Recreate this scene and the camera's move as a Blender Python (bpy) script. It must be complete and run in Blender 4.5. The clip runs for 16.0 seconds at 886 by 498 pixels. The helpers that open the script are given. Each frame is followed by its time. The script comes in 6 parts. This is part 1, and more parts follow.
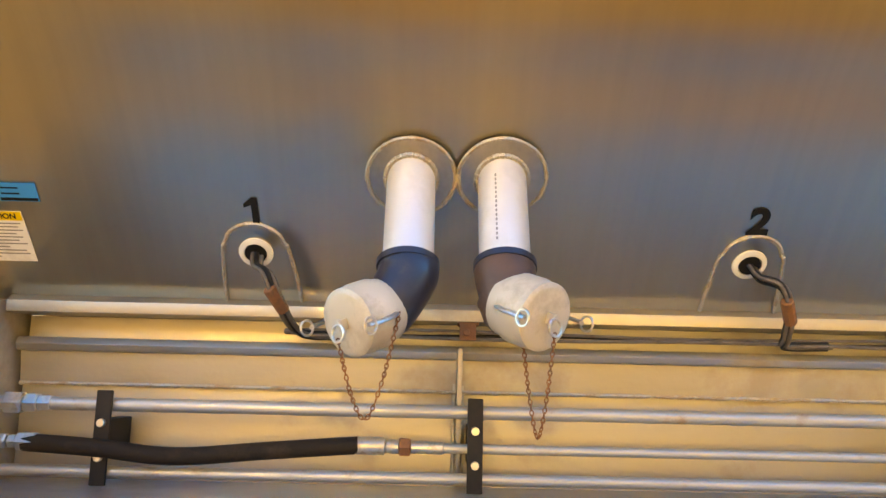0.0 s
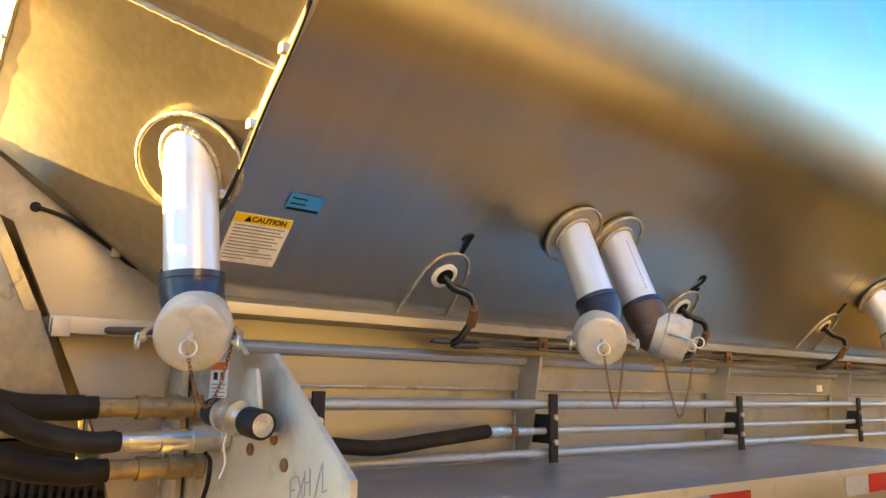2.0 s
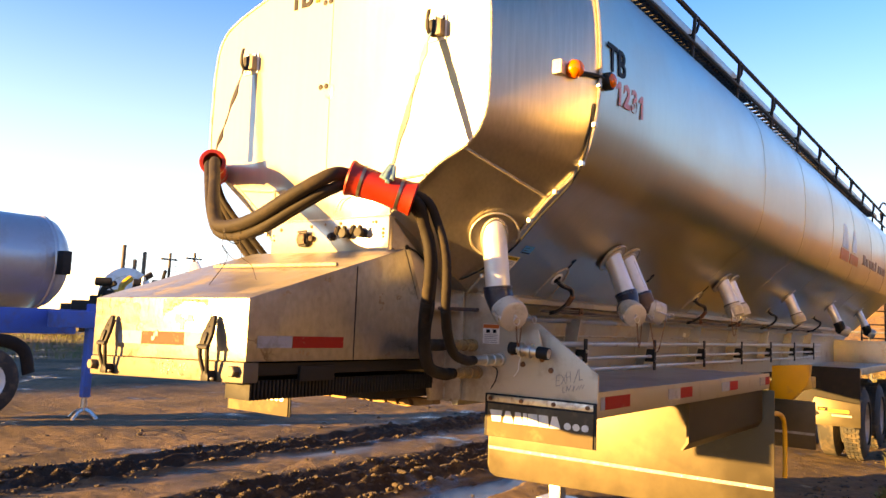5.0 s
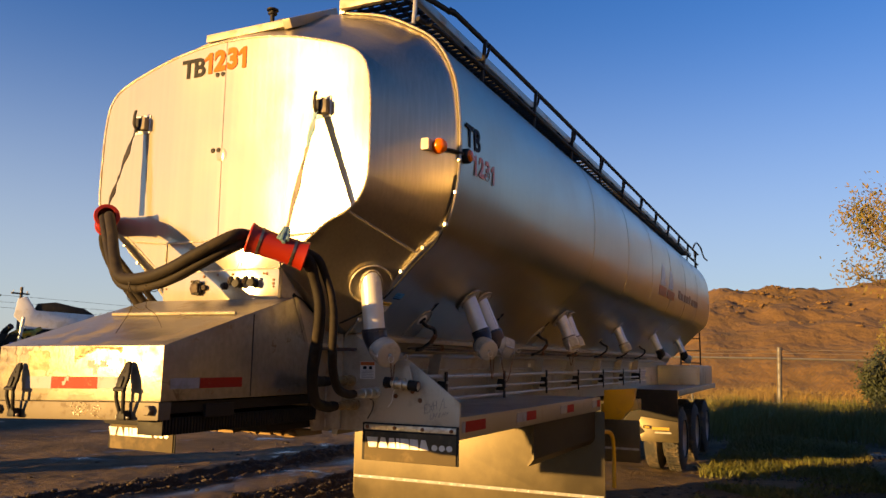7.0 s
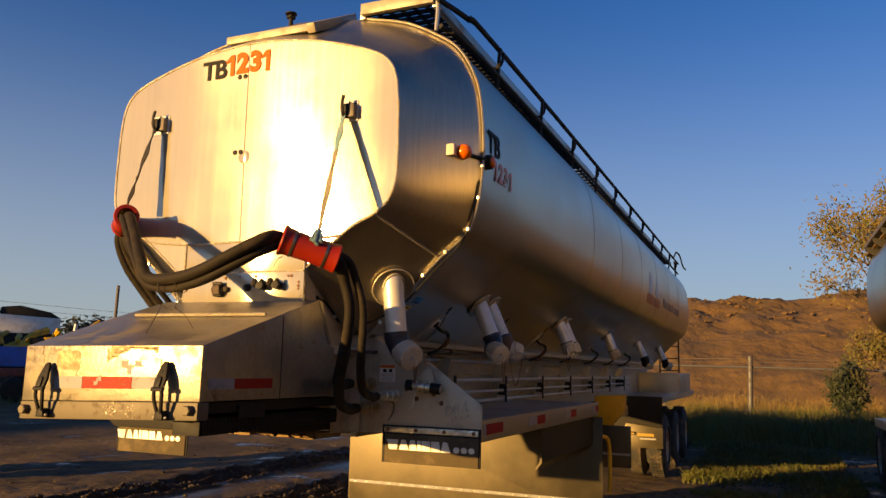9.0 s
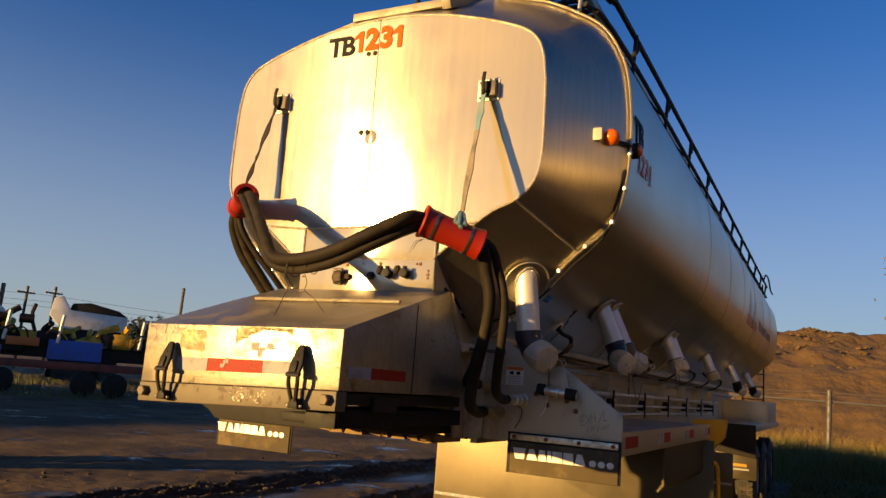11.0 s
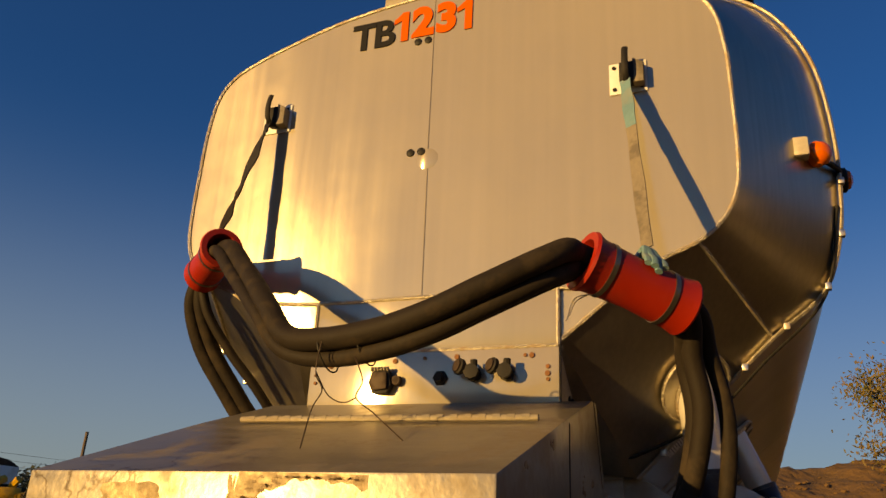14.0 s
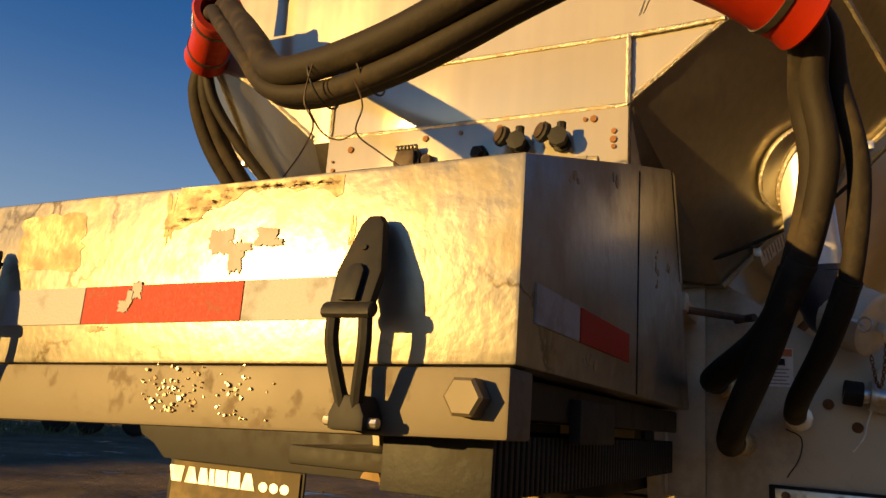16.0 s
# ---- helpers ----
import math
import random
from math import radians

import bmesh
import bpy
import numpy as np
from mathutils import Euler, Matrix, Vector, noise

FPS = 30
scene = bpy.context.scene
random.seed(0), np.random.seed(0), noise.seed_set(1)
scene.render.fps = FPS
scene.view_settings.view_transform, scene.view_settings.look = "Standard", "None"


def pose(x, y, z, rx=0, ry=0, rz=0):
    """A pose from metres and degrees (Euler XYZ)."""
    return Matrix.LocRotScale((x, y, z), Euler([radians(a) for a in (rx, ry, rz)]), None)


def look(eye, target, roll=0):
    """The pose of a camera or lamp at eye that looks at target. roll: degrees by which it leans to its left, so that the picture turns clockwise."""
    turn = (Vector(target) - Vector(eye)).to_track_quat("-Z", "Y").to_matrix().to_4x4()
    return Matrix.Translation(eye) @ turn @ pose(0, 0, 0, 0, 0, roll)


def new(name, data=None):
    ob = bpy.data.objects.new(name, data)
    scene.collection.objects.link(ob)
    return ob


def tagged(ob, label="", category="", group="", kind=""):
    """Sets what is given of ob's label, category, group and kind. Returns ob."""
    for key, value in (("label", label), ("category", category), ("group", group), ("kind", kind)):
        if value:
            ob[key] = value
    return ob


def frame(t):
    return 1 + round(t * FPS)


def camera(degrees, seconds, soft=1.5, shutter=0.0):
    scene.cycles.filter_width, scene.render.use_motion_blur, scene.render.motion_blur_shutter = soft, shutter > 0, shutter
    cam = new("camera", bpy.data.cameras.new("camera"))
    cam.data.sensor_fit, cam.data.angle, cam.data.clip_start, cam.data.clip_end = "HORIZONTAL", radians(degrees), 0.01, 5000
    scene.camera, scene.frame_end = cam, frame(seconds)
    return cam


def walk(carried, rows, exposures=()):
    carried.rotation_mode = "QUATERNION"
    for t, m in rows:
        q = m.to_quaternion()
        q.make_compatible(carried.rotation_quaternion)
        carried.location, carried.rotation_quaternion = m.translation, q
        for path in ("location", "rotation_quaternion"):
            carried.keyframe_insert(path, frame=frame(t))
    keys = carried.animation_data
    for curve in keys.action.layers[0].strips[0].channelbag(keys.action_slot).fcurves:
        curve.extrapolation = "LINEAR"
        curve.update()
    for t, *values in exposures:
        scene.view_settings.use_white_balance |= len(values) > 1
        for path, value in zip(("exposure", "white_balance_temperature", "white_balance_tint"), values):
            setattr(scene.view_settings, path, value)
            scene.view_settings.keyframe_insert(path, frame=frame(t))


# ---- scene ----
cam = camera(60.05, 16.0)
# seconds, eye x, y, z, yaw, pitch, roll
ROWS = [
    (0.0, 0.001, -0.007, 1.617, -0.45, 9.70, 1.34),
    (0.5, -0.500, 0.067, 1.599, -8.54, 12.54, 0.45),
    (1.0, -1.016, 0.084, 1.584, -21.75, 11.92, -0.35),
    (1.5, -1.433, 0.134, 1.600, -31.77, 10.33, -0.53),
    (2.0, -1.944, 0.111, 1.589, -39.11, 10.20, 1.05),
    (2.5, -2.399, 0.157, 1.547, -40.85, 9.79, 1.04),
    (3.0, -2.851, 0.115, 1.566, -40.86, 8.02, 1.52),
    (3.2, -3.041, 0.087, 1.589, -40.33, 6.39, 2.52),
    (5.3, -4.785, -0.292, 1.634, -56.68, 5.92, 2.17),
    (5.5, -4.917, -0.320, 1.633, -58.68, 6.09, 2.05),
    (6.0, -5.049, -0.391, 1.644, -61.59, 5.94, 1.08),
    (6.5, -5.132, -0.419, 1.638, -62.44, 6.94, 1.52),
    (7.0, -5.177, -0.457, 1.660, -64.65, 8.22, 0.96),
    (7.5, -5.213, -0.464, 1.646, -66.70, 8.99, 0.67),
    (8.0, -5.245, -0.466, 1.637, -67.61, 8.87, 0.74),
    (8.5, -5.282, -0.392, 1.626, -68.98, 8.78, 0.84),
    (9.0, -5.350, -0.193, 1.630, -66.97, 8.80, 1.32),
    (9.2, -5.421, -0.137, 1.603, -63.20, 9.50, 2.37),
    (11.3, -5.074, 0.466, 1.517, -62.23, 10.03, 5.00),
    (11.5, -4.960, 0.546, 1.520, -58.90, 9.71, 5.59),
    (12.0, -4.697, 0.779, 1.551, -59.08, 10.09, 6.10),
    (12.5, -4.458, 0.956, 1.582, -60.03, 15.50, 3.05),
    (13.0, -4.248, 1.192, 1.652, -61.93, 25.08, 0.54),
    (13.5, -4.104, 1.471, 1.632, -64.80, 25.73, 1.15),
    (14.0, -3.952, 1.692, 1.596, -68.05, 20.49, 2.90),
    (14.5, -3.767, 1.735, 1.568, -65.11, 14.04, 3.83),
    (15.0, -3.659, 1.726, 1.529, -64.05, 11.41, 3.56),
    (15.5, -3.579, 1.760, 1.473, -64.33, 10.85, 4.00),
    (16.0, -3.411, 1.804, 1.395, -63.10, 12.43, 4.11),
]
EXPOSURES = [(0.0, 4.75, 11500, -6), (1.0, 4.68, 9900, -7), (2.0, 4.36, 11200, -4), (3.0, 4.30, 12200, 10), (5.5, 2.65, 11000, 20), (6.5, 1.9, 10500, 20), (7.0, 1.62, 10200, 19), (7.5, 1.28, 10000, 18), (9.0, 1.15, 9900, 18), (11.5, 1.05, 9100, 16), (12.0, 0.7, 9200, 17), (12.5, 0.75, 9000, 18), (13.0, 0.5, 8500, 20), (13.6, 0.45, 9500, 16), (14.5, 0.72, 10300, 12), (15.0, 0.68, 10400, 11), (15.5, 0.95, 10700, 11), (16.0, 1.22, 10100, 9)]
walk(cam, [(t, pose(x, y, z, 90 + pitch, 0, yaw) @ pose(0, 0, 0, 0, 0, roll)) for t, x, y, z, yaw, pitch, roll in ROWS], EXPOSURES)

# ---- world and sun ----
SUN_EL, SUN_AZ = radians(6.0), radians(32.5)   # height, and turn from -x towards +y
SUN_DIR = Vector((-math.cos(SUN_AZ) * math.cos(SUN_EL), math.sin(SUN_AZ) * math.cos(SUN_EL), math.sin(SUN_EL)))
world = bpy.data.worlds.new("sky")
scene.world = world
world.use_nodes = True
wn = world.node_tree
sky = wn.nodes.new("ShaderNodeTexSky")
sky.sky_type, sky.sun_disc = "NISHITA", False
sky.sun_elevation, sky.sun_rotation = SUN_EL, math.atan2(SUN_DIR.x, SUN_DIR.y)
sky.dust_density, sky.ozone_density, sky.air_density = 0.6, 8.0, 1.0
# pale dust haze low over the horizon, all the way round
way = wn.nodes.new("ShaderNodeTexCoord")
parts_of = wn.nodes.new("ShaderNodeSeparateXYZ")
wn.links.new(way.outputs["Generated"], parts_of.inputs["Vector"])
low = wn.nodes.new("ShaderNodeMapRange")
low.interpolation_type = "SMOOTHERSTEP"
for key, val in zip(("From Min", "From Max", "To Min", "To Max"), (-0.10, 0.52, 0.66, 0.0)):
    low.inputs[key].default_value = val
wn.links.new(parts_of.outputs["Z"], low.inputs["Value"])
both = wn.nodes.new("ShaderNodeMix")
both.data_type = "RGBA"
both.inputs["B"].default_value = (1.56, 2.08, 2.75, 1)
wn.links.new(low.outputs["Result"], both.inputs["Factor"])
wn.links.new(sky.outputs["Color"], both.inputs["A"])
wn.links.new(both.outputs["Result"], wn.nodes["Background"].inputs["Color"])
wn.nodes["Background"].inputs["Strength"].default_value = 0.122
sun = new("sun", bpy.data.lights.new("sun", "SUN"))
sun.data.energy, sun.data.angle, sun.data.color = 4.5, radians(0.6), (1.0, 0.70, 0.30)
sun.matrix_world = look(SUN_DIR * 60, (0, 0, 0))


# ---- building helpers ----
def mesh_of(bm, name, smooth=35):
    me = bpy.data.meshes.new(name)
    bmesh.ops.recalc_face_normals(bm, faces=bm.faces)
    if smooth:
        for f in bm.faces:
            f.smooth = True
        for e in bm.edges:
            e.smooth = not (len(e.link_faces) == 2 and e.calc_face_angle(0) > radians(smooth))
    bm.to_mesh(me)
    bm.free()
    return me


def origin_of(ob):
    p = Vector((0, 0, 0))
    while ob:
        p += ob.location
        ob = ob.parent
    return p


def part(name, bm, material, parent=None, label="", smooth=35):
    """One mesh object, its bmesh given in world metres, under a thing or a part."""
    o = origin_of(parent)
    bmesh.ops.translate(bm, verts=bm.verts, vec=-o)
    ob = new(name, mesh_of(bm, name, smooth))
    ob.data.materials.append(material)
    ob.parent = parent
    if label:
        tagged(ob, label)
    return ob


def thing(name, at, label, category, group=""):
    ob = new(name)
    ob.location = at
    return tagged(ob, label, category, group)


def solo(name, bm, material, label, category, at=None, group="", kind="", smooth=35):
    """A thing that is one mesh."""
    at = Vector(at) if at else Vector((0, 0, 0))
    bmesh.ops.translate(bm, verts=bm.verts, vec=-at)
    ob = new(name, mesh_of(bm, name, smooth))
    ob.location = at
    ob.data.materials.append(material)
    return tagged(ob, label, category, group, kind)


def box(x0, x1, y0, y1, z0, z1, bevel=0.0, bm=None, m=None):
    bm = bm or bmesh.new()
    r = bmesh.ops.create_cube(bm, size=1)
    vs = r["verts"]
    for v in vs:
        v.co = Vector((x0 + (v.co.x + 0.5) * (x1 - x0), y0 + (v.co.y + 0.5) * (y1 - y0), z0 + (v.co.z + 0.5) * (z1 - z0)))
    if m is not None:
        bmesh.ops.transform(bm, matrix=m, verts=vs)
    if bevel:
        es = list({e for v in vs for e in v.link_edges})
        bmesh.ops.bevel(bm, geom=es, offset=bevel, segments=2, affect="EDGES", profile=0.6)
    return bm


def prism(outline, axis, a, b, bevel=0.0, bm=None):
    """A flat outline (pairs on the two other axes, in order) from a to b along an axis."""
    bm = bm or bmesh.new()

    def at(p, s):
        return {"x": (s, p[0], p[1]), "y": (p[0], s, p[1]), "z": (p[0], p[1], s)}[axis]

    lo = [bm.verts.new(at(p, a)) for p in outline]
    hi = [bm.verts.new(at(p, b)) for p in outline]
    n = len(outline)
    fs = [bm.faces.new(lo), bm.faces.new(hi[::-1])]
    fs += [bm.faces.new((lo[i], hi[i], hi[(i + 1) % n], lo[(i + 1) % n])) for i in range(n)]
    if bevel:
        bmesh.ops.recalc_face_normals(bm, faces=fs)
        bmesh.ops.bevel(bm, geom=list({e for f in fs for e in f.edges}), offset=bevel, segments=2, affect="EDGES", profile=0.6)
    return bm


def side_frame(d):
    d = d.normalized()
    s = d.cross(Vector((0, 0, 1))) if abs(d.z) < 0.95 else d.cross(Vector((0, 1, 0)))
    s.normalize()
    return s, s.cross(d).normalized()


def lathe(p, q, profile, seg=24, bm=None):
    """A body turned about the line from p to q: profile of (way along in metres, radius)."""
    bm = bm or bmesh.new()
    p, d = Vector(p), (Vector(q) - Vector(p)).normalized()
    u, w = side_frame(d)
    rings = []
    for a, r in profile:
        c = p + d * a
        if r < 1e-5:
            rings.append([bm.verts.new(c)])
        else:
            rings.append([bm.verts.new(c + (u * math.cos(k * math.tau / seg) + w * math.sin(k * math.tau / seg)) * r) for k in range(seg)])
    for A, B in zip(rings, rings[1:]):
        for k in range(seg):
            k2 = (k + 1) % seg
            if len(A) == 1 and len(B) > 1:
                bm.faces.new((A[0], B[k], B[k2]))
            elif len(B) == 1 and len(A) > 1:
                bm.faces.new((A[k], B[0], A[k2]))
            elif len(A) > 1:
                bm.faces.new((A[k], B[k], B[k2], A[k2]))
    return bm


def rod(p, q, r, seg=16, bm=None, cham=None):
    """A round bar with closed, slightly chamfered ends."""
    L = (Vector(q) - Vector(p)).length
    c = min(r * 0.15 if cham is None else cham, L * 0.3)
    return lathe(p, q, [(0, 0), (0, r - c), (c, r), (L - c, r), (L, r - c), (L, 0)], seg, bm)


def spline(points, n=8):
    """A smooth line through points (Catmull-Rom)."""
    P = [Vector(p) for p in points]
    P = [2 * P[0] - P[1]] + P + [2 * P[-1] - P[-2]]
    out = []
    for i in range(1, len(P) - 2):
        for k in range(n):
            t = k / n
            a, b, c, d = P[i - 1], P[i], P[i + 1], P[i + 2]
            out.append(0.5 * (2 * b + (c - a) * t + (2 * a - 5 * b + 4 * c - d) * t * t + (3 * b - a - 3 * c + d) * t ** 3))
    out.append(P[-2])
    return out


def tube(points, r, seg=12, n=8, bm=None, flat=1.0, closed_ends=True):
    """A hose or bar along a smooth line; r is a number or one radius a point of the line."""
    bm = bm or bmesh.new()
    L = spline(points, n) if n else [Vector(p) for p in points]
    rings, u = [], None
    for i, c in enumerate(L):
        d = (L[min(i + 1, len(L) - 1)] - L[max(i - 1, 0)]).normalized()
        if u is None:
            u, w = side_frame(d)
        else:
            u = (u - d * u.dot(d)).normalized()
            w = u.cross(d).normalized()
        rr = r(i / (len(L) - 1)) if callable(r) else r
        rings.append([bm.verts.new(c + u * rr * math.cos(k * math.tau / seg) + w * rr * flat * math.sin(k * math.tau / seg)) for k in range(seg)])
    for A, B in zip(rings, rings[1:]):
        for k in range(seg):
            bm.faces.new((A[k], B[k], B[(k + 1) % seg], A[(k + 1) % seg]))
    if closed_ends:
        bm.faces.new(rings[0][::-1])
        bm.faces.new(rings[-1])
    return bm


def loft(loops, close=True, caps=(False, False), bm=None):
    """A skin over loops of equal length."""
    bm = bm or bmesh.new()
    R = [[bm.verts.new(p) for p in loop] for loop in loops]
    n = len(R[0])
    for A, B in zip(R, R[1:]):
        for k in range(n if close else n - 1):
            bm.faces.new((A[k], B[k], B[(k + 1) % n], A[(k + 1) % n]))
    if caps[0]:
        bm.faces.new(R[0][::-1])
    if caps[1]:
        bm.faces.new(R[-1])
    return bm


def letters(text, size, material, name, m, parent, depth=0.002, bold=0.0, label="", shear=0.0, spacing=1.0):
    """Characters of the built-in font as a mesh, standing on the plane of m."""
    cu = bpy.data.curves.new(name, "FONT")
    cu.body, cu.size, cu.extrude, cu.offset, cu.shear, cu.space_character = text, size, depth, bold, shear, spacing
    cu.align_x, cu.align_y = "CENTER", "CENTER"
    tmp = bpy.data.objects.new("tmp", cu)
    scene.collection.objects.link(tmp)
    me = bpy.data.meshes.new_from_object(tmp.evaluated_get(bpy.context.evaluated_depsgraph_get()))
    bpy.data.objects.remove(tmp)
    me.transform(Matrix.Translation(-origin_of(parent)) @ m)
    me.materials.clear()
    me.materials.append(material)
    ob = new(name, me)
    ob.parent = parent
    if label:
        tagged(ob, label)
    return ob


def numeral_one(h, material, name, m, parent, label=""):
    """A bold figure 1 with its flag, standing on the plane of m."""
    bm = prism([(-.30 * h, .26 * h), (-.30 * h, .12 * h), (-.06 * h, .22 * h), (-.06 * h, -.5 * h), (.16 * h, -.5 * h), (.16 * h, .5 * h), (-.02 * h, .5 * h)], "z", 0, .002)
    bmesh.ops.transform(bm, matrix=m, verts=bm.verts)
    return part(name, bm, material, parent, label)


def on_plane(p, right, up):
    """The pose of a thing flat on a plane: x along right, y along up."""
    r = Vector(right).normalized()
    u = Vector(up)
    u = (u - r * u.dot(r)).normalized()
    f = r.cross(u)
    return Matrix((((r.x, u.x, f.x, p[0]), (r.y, u.y, f.y, p[1]), (r.z, u.z, f.z, p[2]), (0, 0, 0, 1))))


def flat(m, w, h, t=0.002, bm=None):
    """A thin plate of w by h on the plane of m, t proud of it."""
    return box(-w / 2, w / 2, -h / 2, h / 2, 0, t, 0, bm, m)


# ---- materials ----
def material(name, colour, rough=0.5, metal=0.0, grain=0.0, scale=(8, 8, 8), dirt=None, dirt_amount=0.0, dirt_scale=3.0,
             bump=0.0, bump_scale=40.0, rough_var=0.1, coat=0.0, aniso=0.0, wave=0.0, detail=5.0, spec=0.5, random_tone=0.0, dirt_edge=(0.5, 0.62), wave_map=(1, 1, 1), lines=0.0):
    """A surface with grain (fine change of tone), dirt (patches of another colour), bump and uneven gloss."""
    m = bpy.data.materials.new(name)
    m.use_nodes = True
    nt = m.node_tree
    N, L = nt.nodes, nt.links
    b = N["Principled BSDF"]
    b.inputs["Metallic"].default_value, b.inputs["Roughness"].default_value = metal, rough
    b.inputs["Specular IOR Level"].default_value = spec
    co = N.new("ShaderNodeTexCoord")
    mp = N.new("ShaderNodeMapping")
    mp.inputs["Scale"].default_value = scale
    L.new(co.outputs["Object"], mp.inputs["Vector"])
    n1 = N.new("ShaderNodeTexNoise")
    n1.inputs["Scale"].default_value, n1.inputs["Detail"].default_value = 1.0, detail
    L.new(mp.outputs["Vector"], n1.inputs["Vector"])
    mix = N.new("ShaderNodeMix")
    mix.data_type = "RGBA"
    c = Vector(colour[:3])
    lo, hi = c * (1 - grain), c * (1 + grain)
    mix.inputs["A"].default_value, mix.inputs["B"].default_value = (*lo, 1), (*[min(v, 1) for v in hi], 1)
    L.new(n1.outputs["Fac"], mix.inputs["Factor"])
    last = mix.outputs["Result"]
    rr = N.new("ShaderNodeMapRange")
    rr.inputs["To Min"].default_value, rr.inputs["To Max"].default_value = max(rough - rough_var, 0.03), min(rough + rough_var, 1)
    L.new(n1.outputs["Fac"], rr.inputs["Value"])
    rough_out = rr.outputs["Result"]
    if dirt is not None:
        n2 = N.new("ShaderNodeTexNoise")
        n2.inputs["Scale"].default_value, n2.inputs["Detail"].default_value, n2.inputs["Roughness"].default_value = dirt_scale, 7, 0.65
        L.new(co.outputs["Object"], n2.inputs["Vector"])
        r2 = N.new("ShaderNodeMapRange")
        r2.inputs["From Min"].default_value, r2.inputs["From Max"].default_value = dirt_edge
        r2.inputs["To Max"].default_value = dirt_amount
        L.new(n2.outputs["Fac"], r2.inputs["Value"])
        m2 = N.new("ShaderNodeMix")
        m2.data_type = "RGBA"
        m2.inputs["B"].default_value = (*dirt[:3], 1)
        L.new(r2.outputs["Result"], m2.inputs["Factor"])
        L.new(last, m2.inputs["A"])
        last = m2.outputs["Result"]
        ra = N.new("ShaderNodeMath")
        ra.operation, ra.use_clamp = "MULTIPLY_ADD", True
        ra.inputs[1].default_value = 0.35
        L.new(r2.outputs["Result"], ra.inputs[0])
        L.new(rough_out, ra.inputs[2])
        rough_out = ra.outputs["Value"]
        if metal:
            mm = N.new("ShaderNodeMath")
            mm.operation = "MULTIPLY_ADD"
            mm.inputs[1].default_value, mm.inputs[2].default_value = -0.8 * metal, metal
            L.new(r2.outputs["Result"], mm.inputs[0])
            L.new(mm.outputs["Value"], b.inputs["Metallic"])
    if lines:
        # thin dark edges of dried water stains
        n5 = N.new("ShaderNodeTexNoise")
        n5.inputs["Scale"].default_value, n5.inputs["Detail"].default_value = 5.0, 6
        L.new(co.outputs["Object"], n5.inputs["Vector"])
        off = N.new("ShaderNodeMath")
        off.operation = "SUBTRACT"
        off.inputs[1].default_value = 0.5
        L.new(n5.outputs["Fac"], off.inputs[0])
        ab = N.new("ShaderNodeMath")
        ab.operation = "ABSOLUTE"
        L.new(off.outputs["Value"], ab.inputs[0])
        r5 = N.new("ShaderNodeMapRange")
        for k, v in zip(("From Min", "From Max", "To Min", "To Max"), (0.0, 0.014, lines, 0.0)):
            r5.inputs[k].default_value = v
        L.new(ab.outputs["Value"], r5.inputs["Value"])
        n6 = N.new("ShaderNodeTexNoise")
        n6.inputs["Scale"].default_value = 2.6
        L.new(co.outputs["Object"], n6.inputs["Vector"])
        r6 = N.new("ShaderNodeMapRange")
        r6.inputs["From Min"].default_value, r6.inputs["From Max"].default_value = 0.47, 0.60
        L.new(n6.outputs["Fac"], r6.inputs["Value"])
        mu = N.new("ShaderNodeMath")
        mu.operation = "MULTIPLY"
        L.new(r5.outputs["Result"], mu.inputs[0])
        L.new(r6.outputs["Result"], mu.inputs[1])
        m5 = N.new("ShaderNodeMix")
        m5.data_type = "RGBA"
        m5.inputs["B"].default_value = tuple(v * 0.5 for v in (dirt or (0.2, 0.14, 0.08))) + (1,)
        L.new(mu.outputs["Value"], m5.inputs["Factor"])
        L.new(last, m5.inputs["A"])
        last = m5.outputs["Result"]
    if random_tone:
        oi = N.new("ShaderNodeObjectInfo")
        hs = N.new("ShaderNodeHueSaturation")
        r3 = N.new("ShaderNodeMapRange")
        r3.inputs["To Min"].default_value, r3.inputs["To Max"].default_value = 1 - random_tone, 1 + random_tone
        L.new(oi.outputs["Random"], r3.inputs["Value"])
        L.new(r3.outputs["Result"], hs.inputs["Value"])
        L.new(last, hs.inputs["Color"])
        last = hs.outputs["Color"]
    L.new(last, b.inputs["Base Color"])
    L.new(rough_out, b.inputs["Roughness"])
    normal = None
    if wave:
        n4 = N.new("ShaderNodeTexNoise")
        n4.inputs["Scale"].default_value, n4.inputs["Detail"].default_value = 1.6, 1.0
        wm = N.new("ShaderNodeMapping")
        wm.inputs["Scale"].default_value = wave_map
        L.new(co.outputs["Object"], wm.inputs["Vector"])
        L.new(wm.outputs["Vector"], n4.inputs["Vector"])
        b4 = N.new("ShaderNodeBump")
        b4.inputs["Strength"].default_value, b4.inputs["Distance"].default_value = 1.0, wave
        L.new(n4.outputs["Fac"], b4.inputs["Height"])
        normal = b4.outputs["Normal"]
    if bump:
        n3 = N.new("ShaderNodeTexNoise")
        n3.inputs["Scale"].default_value, n3.inputs["Detail"].default_value = bump_scale, 6
        L.new(co.outputs["Object"], n3.inputs["Vector"])
        b3 = N.new("ShaderNodeBump")
        b3.inputs["Strength"].default_value, b3.inputs["Distance"].default_value = 1.0, bump
        L.new(n3.outputs["Fac"], b3.inputs["Height"])
        if normal:
            L.new(normal, b3.inputs["Normal"])
        normal = b3.outputs["Normal"]
    if normal:
        L.new(normal, b.inputs["Normal"])
